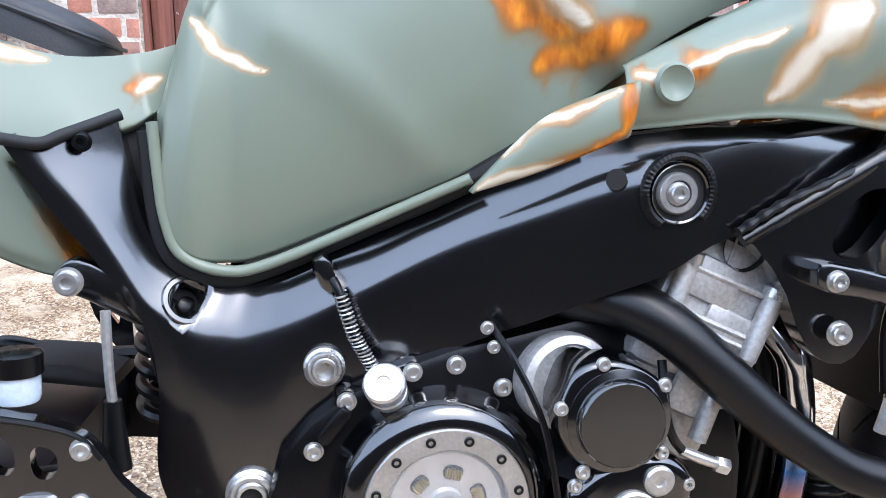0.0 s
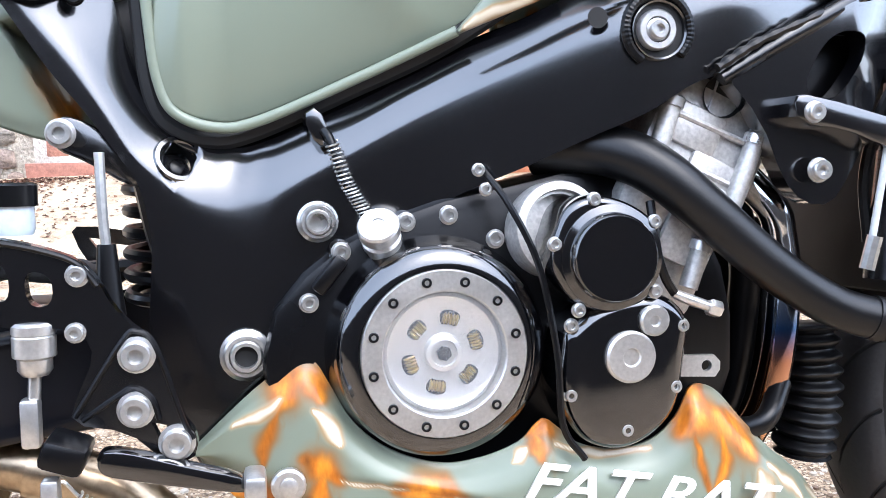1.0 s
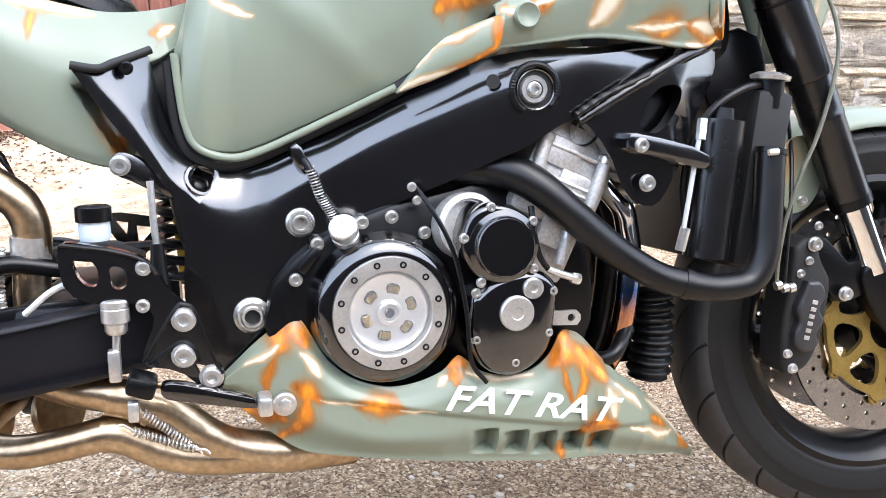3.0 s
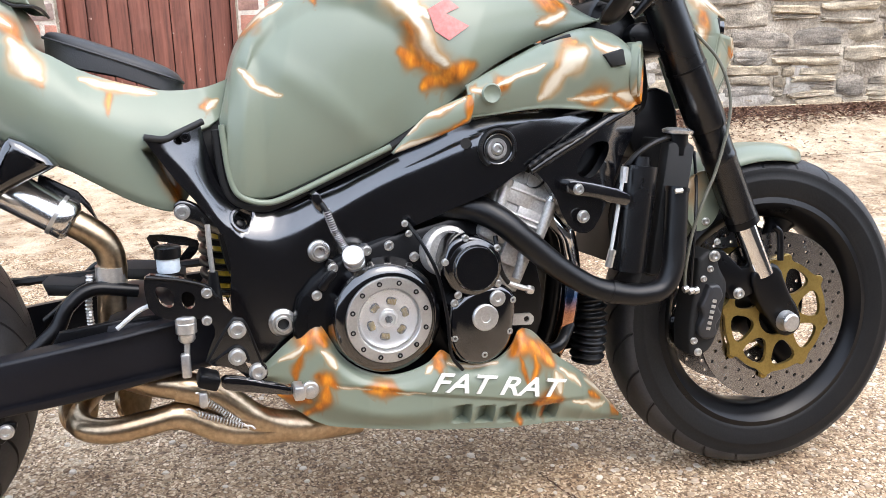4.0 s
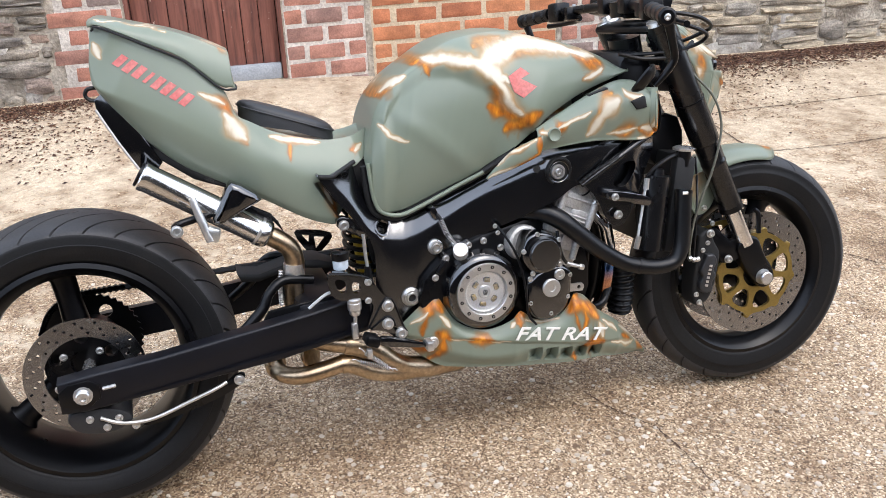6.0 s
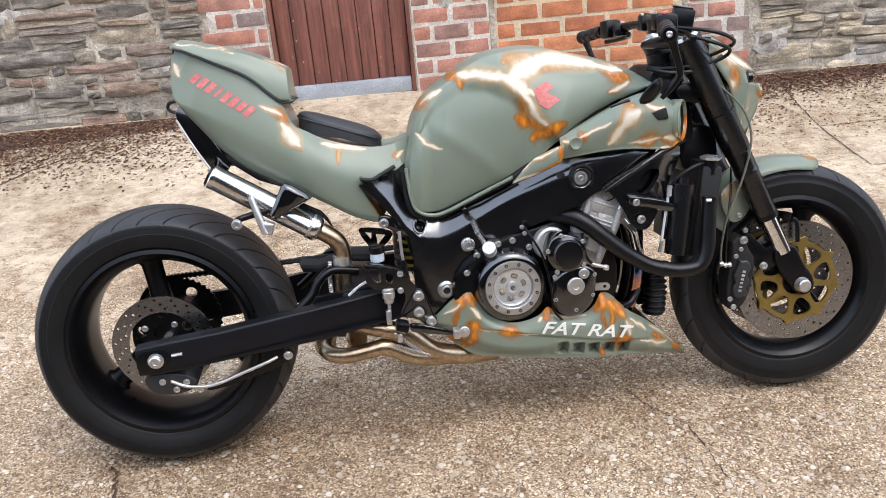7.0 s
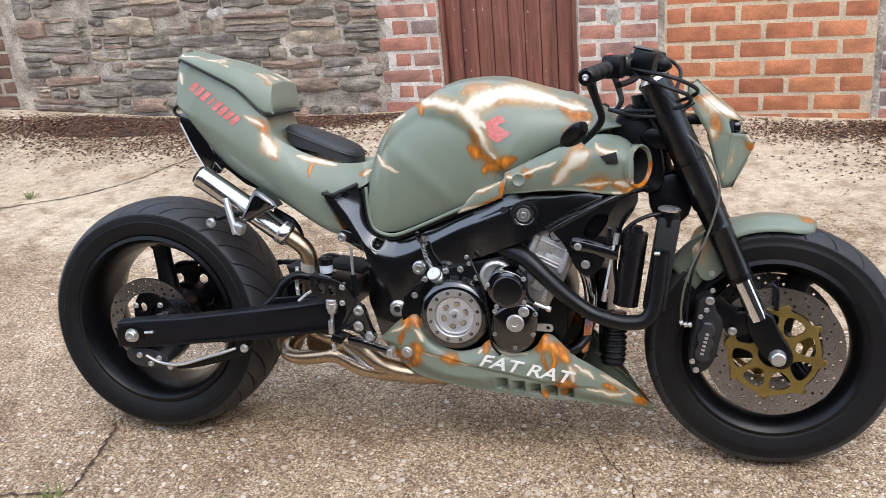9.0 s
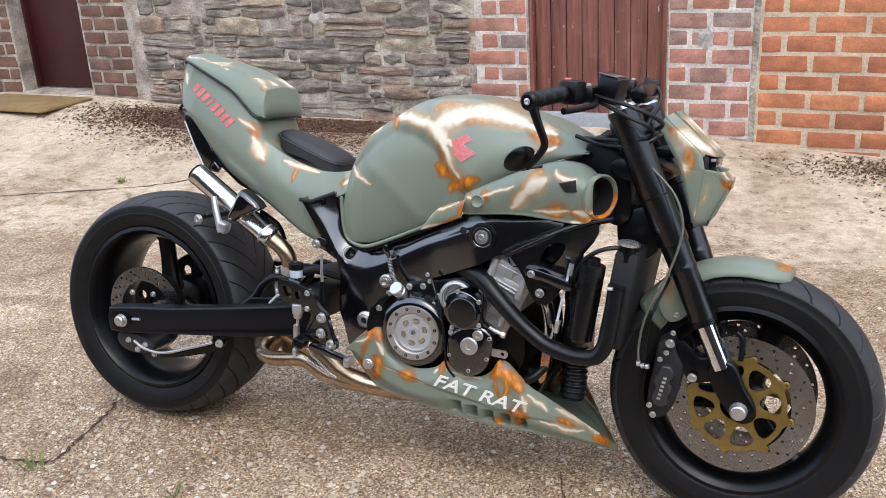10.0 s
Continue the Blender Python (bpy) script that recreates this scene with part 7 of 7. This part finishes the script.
# cables and brake lines
for pts, r in (([(.45, -.16, .965), (.53, -.20, .95), (.585, -.18, .925), (.59, -.13, .905), (.54, -.10, .885), (.48, -.09, .885)], .0045), ([(.45, -.15, .955), (.52, -.19, .93), (.575, -.18, .905), (.565, -.14, .880), (.50, -.12, .870), (.42, -.10, .868)], .0045),
               ([(.43, .16, .965), (.50, .10, .99), (.56, .0, .955), (.55, -.06, .90)], .0045), ([(.40, -.10, .872), (.46, -.115, .858), (.54, -.12, .86), (.59, -.10, .885)], .005)):
    part("control_cable", tube(pts, r, 8, 50), HOSE, bike, "black control cable")
line = part("brake_line", tube([(.505, -.122, .915), (.530, -.145, .868), (.577, -.150, .814), (.632, -.150, .758), (.655, -.150, .700), (.652, -.150, .645), (.630, -.150, .572), (.603, -.150, .513), (.587, -.146, .460), (.580, -.140, .406), (.581, -.134, .372)], .0028, 8, 90), LINE, bike, "olive-grey braided brake line")
part("second_line", tube([(.640, -.06, .60), (.622, -.10, .54), (.602, -.132, .480), (.595, -.136, .42), (.594, -.132, .370)], .0030, 8, 50), HOSE, line, "black brake hose")
for x, z in ((.582, .366), (.592, .362), (.602, .362)):
    part("banjo", tube([(x - .004, -.136, z), (x + .004, -.136, z + .002)], .0065, 10, 4), STEEL, line)


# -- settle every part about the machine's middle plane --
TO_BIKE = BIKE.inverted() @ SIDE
CORE = {"rear_wheel", "front_wheel", "tyre", "spoke", "hub", "tail_unit", "seat_cowl", "cowl_seam", "seat_pad", "piping", "undertail_tray", "plate_arm", "arm_edge", "plate_hook", "silencer", "outlet", "end_band",
        "link_pipe", "pipe_sleeve", "pipe_spring", "can_bracket", "headlight_mask", "headlight", "lamp_recess", "mask_bracket", "brake_line", "second_line", "banjo", "rear_sprocket", "carrier", "drive_chain", "passenger_peg_hanger", "passenger_peg", "peg_mount", "peg_bobbin", "bobbin_post"}


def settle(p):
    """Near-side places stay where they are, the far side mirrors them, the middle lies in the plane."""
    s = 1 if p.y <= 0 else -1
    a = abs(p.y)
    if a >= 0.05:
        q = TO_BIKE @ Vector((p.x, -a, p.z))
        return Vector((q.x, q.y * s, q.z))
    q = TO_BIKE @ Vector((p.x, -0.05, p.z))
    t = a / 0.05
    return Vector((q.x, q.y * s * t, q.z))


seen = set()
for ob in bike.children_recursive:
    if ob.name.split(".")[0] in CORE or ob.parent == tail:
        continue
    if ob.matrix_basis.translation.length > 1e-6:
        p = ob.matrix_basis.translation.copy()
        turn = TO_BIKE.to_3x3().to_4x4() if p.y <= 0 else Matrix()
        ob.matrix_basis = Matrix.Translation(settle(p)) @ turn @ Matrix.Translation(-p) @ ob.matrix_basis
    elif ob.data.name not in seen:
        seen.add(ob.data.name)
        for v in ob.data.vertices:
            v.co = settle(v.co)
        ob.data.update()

# ---- unseen wall added behind the camera to darken reflections ----
BLOCKER_BROWN = material("dull_brown_blocker", (0.035, 0.030, 0.026), 0.9, 0, 0.3, 1.5, 60, 0.4, 0.004)
back = new("wall_south", link(box((0, -3.45, 0.85), (30, 0.4, 2.5), 0), "wall_south", BLOCKER_BROWN, 0))
tagged(back, "plain unseen wall added to darken reflections on the motorcycle", "wall", kind="structure")


# ---- leaf litter, soil, pebbles, cracks, weeds, mat ----
def scatter(name, label, category, spots, make, mat, seed):
    """Many small pieces on the ground in one mesh; spots: (x, y, spread x, spread y, count)."""
    rnd = random.Random(seed)
    verts, faces = [], []
    for x, y, sx, sy, count in spots:
        for _ in range(count):
            px, py = x + rnd.gauss(0, sx), y + rnd.gauss(0, sy)
            lim = 3.19 - 0.0507 * px
            if py > lim:
                py = lim - abs(rnd.gauss(0, 0.12))
            vs, fs = make(rnd)
            a = rnd.uniform(0, 2 * math.pi)
            c, s = math.cos(a), math.sin(a)
            z = ground_z(px, py)
            n0 = len(verts)
            verts += [(px + u * c - v * s, py + u * s + v * c, z + w) for u, v, w in vs]
            faces += [tuple(n0 + i for i in f) for f in fs]
    me = bpy.data.meshes.new(name)
    me.from_pydata(verts, [], faces)
    me.materials.append(mat)
    return tagged(new(name, me), label, category, kind="stuff")


def leaf(rnd):
    l, w, h = rnd.uniform(.003, .014), rnd.uniform(.003, .008), rnd.uniform(.001, .008)
    return [(-l, 0, .002), (0, -w, .002 + h * rnd.random()), (l, 0, .002 + h * rnd.random()), (0, w, .002 + h)], [(0, 1, 2), (0, 2, 3)]


def pebble(rnd):
    r, h = .002 + .0075 * rnd.random() ** 2.2, rnd.uniform(.2, .5)
    e = rnd.uniform(.7, 1.3)
    vs = [(r * e * math.cos(i * math.pi / 3), r * math.sin(i * math.pi / 3), -.001) for i in range(6)]
    vs += [(r * .7 * e * math.cos(i * math.pi / 3 + .2), r * .7 * math.sin(i * math.pi / 3 + .2), r * h) for i in range(6)]
    return vs, [(i, (i + 1) % 6, 6 + (i + 1) % 6, 6 + i) for i in range(6)] + [(6, 7, 8, 9, 10, 11)]


def island_material(name, stops, rough=0.8):
    m = bpy.data.materials.new(name)
    m.use_nodes = True
    n, l = m.node_tree.nodes, m.node_tree.links
    g, r = n.new("ShaderNodeNewGeometry"), n.new("ShaderNodeValToRGB")
    while len(r.color_ramp.elements) < len(stops):
        r.color_ramp.elements.new(0.5)
    for e, (p, c) in zip(r.color_ramp.elements, stops):
        e.position, e.color = p, (*c, 1)
    l.new(g.outputs["Random Per Island"], r.inputs["Fac"])
    t = n.new("ShaderNodeTexNoise")
    t.inputs["Scale"].default_value = 180
    mx = n.new("ShaderNodeMix")
    mx.data_type, mx.blend_type = "RGBA", "OVERLAY"
    mx.inputs["Factor"].default_value = 0.5
    l.new(r.outputs["Color"], mx.inputs["A"])
    l.new(t.outputs["Fac"], mx.inputs["B"])
    l.new(mx.outputs["Result"], n["Principled BSDF"].inputs["Base Color"])
    n["Principled BSDF"].inputs["Roughness"].default_value = rough
    return m


LEAVES = island_material("dead_leaves", [(0, (0.030, 0.012, 0.007)), (0.4, (0.085, 0.032, 0.015)), (0.75, (0.15, 0.066, 0.030)), (1, (0.30, 0.21, 0.13))])
PEBBLES = island_material("mixed_pebbles", [(0, (0.16, 0.10, 0.06)), (0.35, (0.40, 0.30, 0.20)), (0.7, (0.50, 0.43, 0.34)), (1, (0.64, 0.58, 0.49))])
scatter("leaf_litter", "dead brown leaves and soil drifted along the wall", "leaf litter",
        [(-1.55, 3.15, .30, .08, 4800), (-2.2, 3.15, .45, .08, 8320), (-2.9, 3.1, .45, .12, 7040), (-3.4, 3.0, .35, .14, 3200), (-2.6, 2.75, .55, .16, 2880), (-1.8, 2.85, .40, .14, 1920), (2.4, 3.0, .35, .07, 4800), (3.1, 2.97, .5, .07, 6400), (4.1, 2.92, .5, .07, 4160),
         (1.6, 2.50, .30, .20, 560), (2.3, 2.4, .4, .22, 380), (-1.4, 2.6, .5, .2, 800), (1.3, 2.92, .30, .10, 1920), (1.85, 2.92, .30, .10, 3200), (2.3, 2.78, .3, .12, 900), (3.2, 2.78, .5, .08, 1600)], leaf, LEAVES, 21)
scatter("loose_pebbles", "small loose pebbles set in worn concrete", "pebbles", [(0.1, -.55, 1.0, .40, 5000), (1.2, .1, .5, .5, 1600), (-.9, -.1, .6, .5, 900), (.4, .6, 1.0, .5, 900), (0.6, -1.1, .8, .3, 900)], pebble, PEBBLES, 22)


def soil_patch(pts, n):
    c = (sum(p[0] for p in pts) / len(pts), sum(p[1] for p in pts) / len(pts))
    loop = smooth_outline(pts, n)
    bm = bmesh.new()
    rings = []
    for f in (1.0, 0.8, 0.55, 0.25):
        ring = []
        for i, (x, y) in enumerate(loop):
            wob = 1 + 0.10 * noise.noise((x * 7, y * 7, 5)) * (f > 0.5)
            px, py = c[0] + (x - c[0]) * f * wob, c[1] + (y - c[1]) * f * wob
            py = min(py, 3.2 - 0.0507 * px)
            lift = -0.004 if f == 1.0 else 0.004 + 0.010 * noise.noise((px * 5, py * 9, 1)) * (1 - f)
            ring.append(bm.verts.new((px, py, ground_z(px, py) + lift)))
        rings.append(ring)
    for a, b in zip(rings, rings[1:]):
        for i in range(n):
            bm.faces.new((a[i], a[(i + 1) % n], b[(i + 1) % n], b[i]))
    bm.faces.new(rings[-1])
    return bm


for pts in ([(-3.5, 3.35), (-1.3, 3.25), (-1.4, 3.08), (-1.8, 3.0), (-2.3, 2.95), (-2.9, 2.85), (-3.4, 2.9)], [(1.95, 3.1), (4.8, 2.95), (4.8, 2.85), (3.4, 2.88), (2.5, 2.85), (2.0, 2.95)]):
    ob = new("soil_strip", link(soil_patch(pts, 90), "soil_strip", SOIL))
    tagged(ob, "dark damp soil along the foot of the wall", "soil", kind="structure")


def crack(pts, w, seed):
    """A thin dirt-filled crack that wanders."""
    rnd = random.Random(seed)
    c = catmull([(x, y, 0) for x, y in pts], 14 * len(pts))
    rows = []
    for i, p in enumerate(c):
        t = (c[min(i + 1, len(c) - 1)] - c[max(i - 1, 0)]).normalized()
        s = Vector((-t.y, t.x, 0))
        q = p + s * rnd.gauss(0, w * 0.7)
        k = w * rnd.uniform(.35, 1.2) * (0.3 if i in (0, len(c) - 1) else 1)
        rows.append([Vector((v.x, v.y, ground_z(v.x, v.y) + h)) for v, h in ((q - s * k, .0035), (q, .0025), (q + s * k, .0035))])
    return sheet(rows)


for i, (pts, w) in enumerate((([(2.08, 2.79), (2.03, 2.5), (1.99, 2.24), (1.95, 1.9), (1.914, 1.535)], .003), ([(1.914, 1.535), (2.2, 1.51), (2.5, 1.50), (2.8, 1.50)], .003), ([(1.975, 2.14), (2.36, 2.14), (3.2, 2.1)], .003), ([(-3.3, 1.55), (-2.72, 1.84), (-2.37, 2.08), (-2.09, 2.5), (-1.88, 2.72)], .006),
                              ([(1.42, .62), (1.58, .49), (1.66, .39), (1.9, .33), (2.6, .3)], .003), ([(.375, .0), (.41, -.10), (.48, -.22), (.50, -.45)], .0022), ([(-1.012, -.093), (-.99, -.14), (-.96, -.33), (-.957, -.415), (-1.11, -.449), (-1.4, -.5)], .005))):
    tagged(new("crack", link(crack(pts, w, i), "crack", SOIL)), "thin dirt-filled crack in the concrete", "crack", kind="structure")

GRASS = material("weed_green", (0.16, 0.18, 0.045), 0.6, 0, 0.3, 20, 90, 0.1, 0.001)
for x, y, k in ((-2.75, 1.94, 26), (-.965, -.46, 16), (-.53, -.43, 12)):
    rnd = random.Random(int(k * 7))
    bm = bmesh.new()
    for _ in range(k):
        a, l, o = rnd.uniform(0, 6.28), rnd.uniform(.015, .045), rnd.uniform(0, .03)
        b = Vector((x + o * math.cos(a), y + o * math.sin(a), 0))
        b.z = ground_z(b.x, b.y)
        d = Vector((math.cos(a), math.sin(a), 0))
        s = Vector((-d.y, d.x, 0)) * .0025
        m, e = b + d * l * .4 + Vector((0, 0, l * .7)), b + d * l + Vector((0, 0, l * .9))
        vs = [bm.verts.new(p) for p in (b - s, b + s, m + s, m - s, e)]
        bm.faces.new(vs[:4])
        bm.faces.new((vs[3], vs[2], vs[4]))
    tagged(new("weed_tuft", link(bm, "weed_tuft", GRASS)), "small green weed tuft growing from the concrete", "weed", "weeds in the yard")
MAT = material("coir_doormat", (0.30, 0.195, 0.070), 0.95, 0, 0.4, 8, 260, 1.0, 0.006)
dm = new("doormat", link(box((0, 0, .010), (.95, .48, .020), .006), "doormat", MAT))
dm.matrix_world = pose(-4.66, 3.10, ground_z(-4.66, 3.10) + 0.004, 0, 0, -4)
tagged(dm, "flat brown coir doormat before the far door", "doormat")


# ---- wall pieces, last ----
build_wall_pieces()
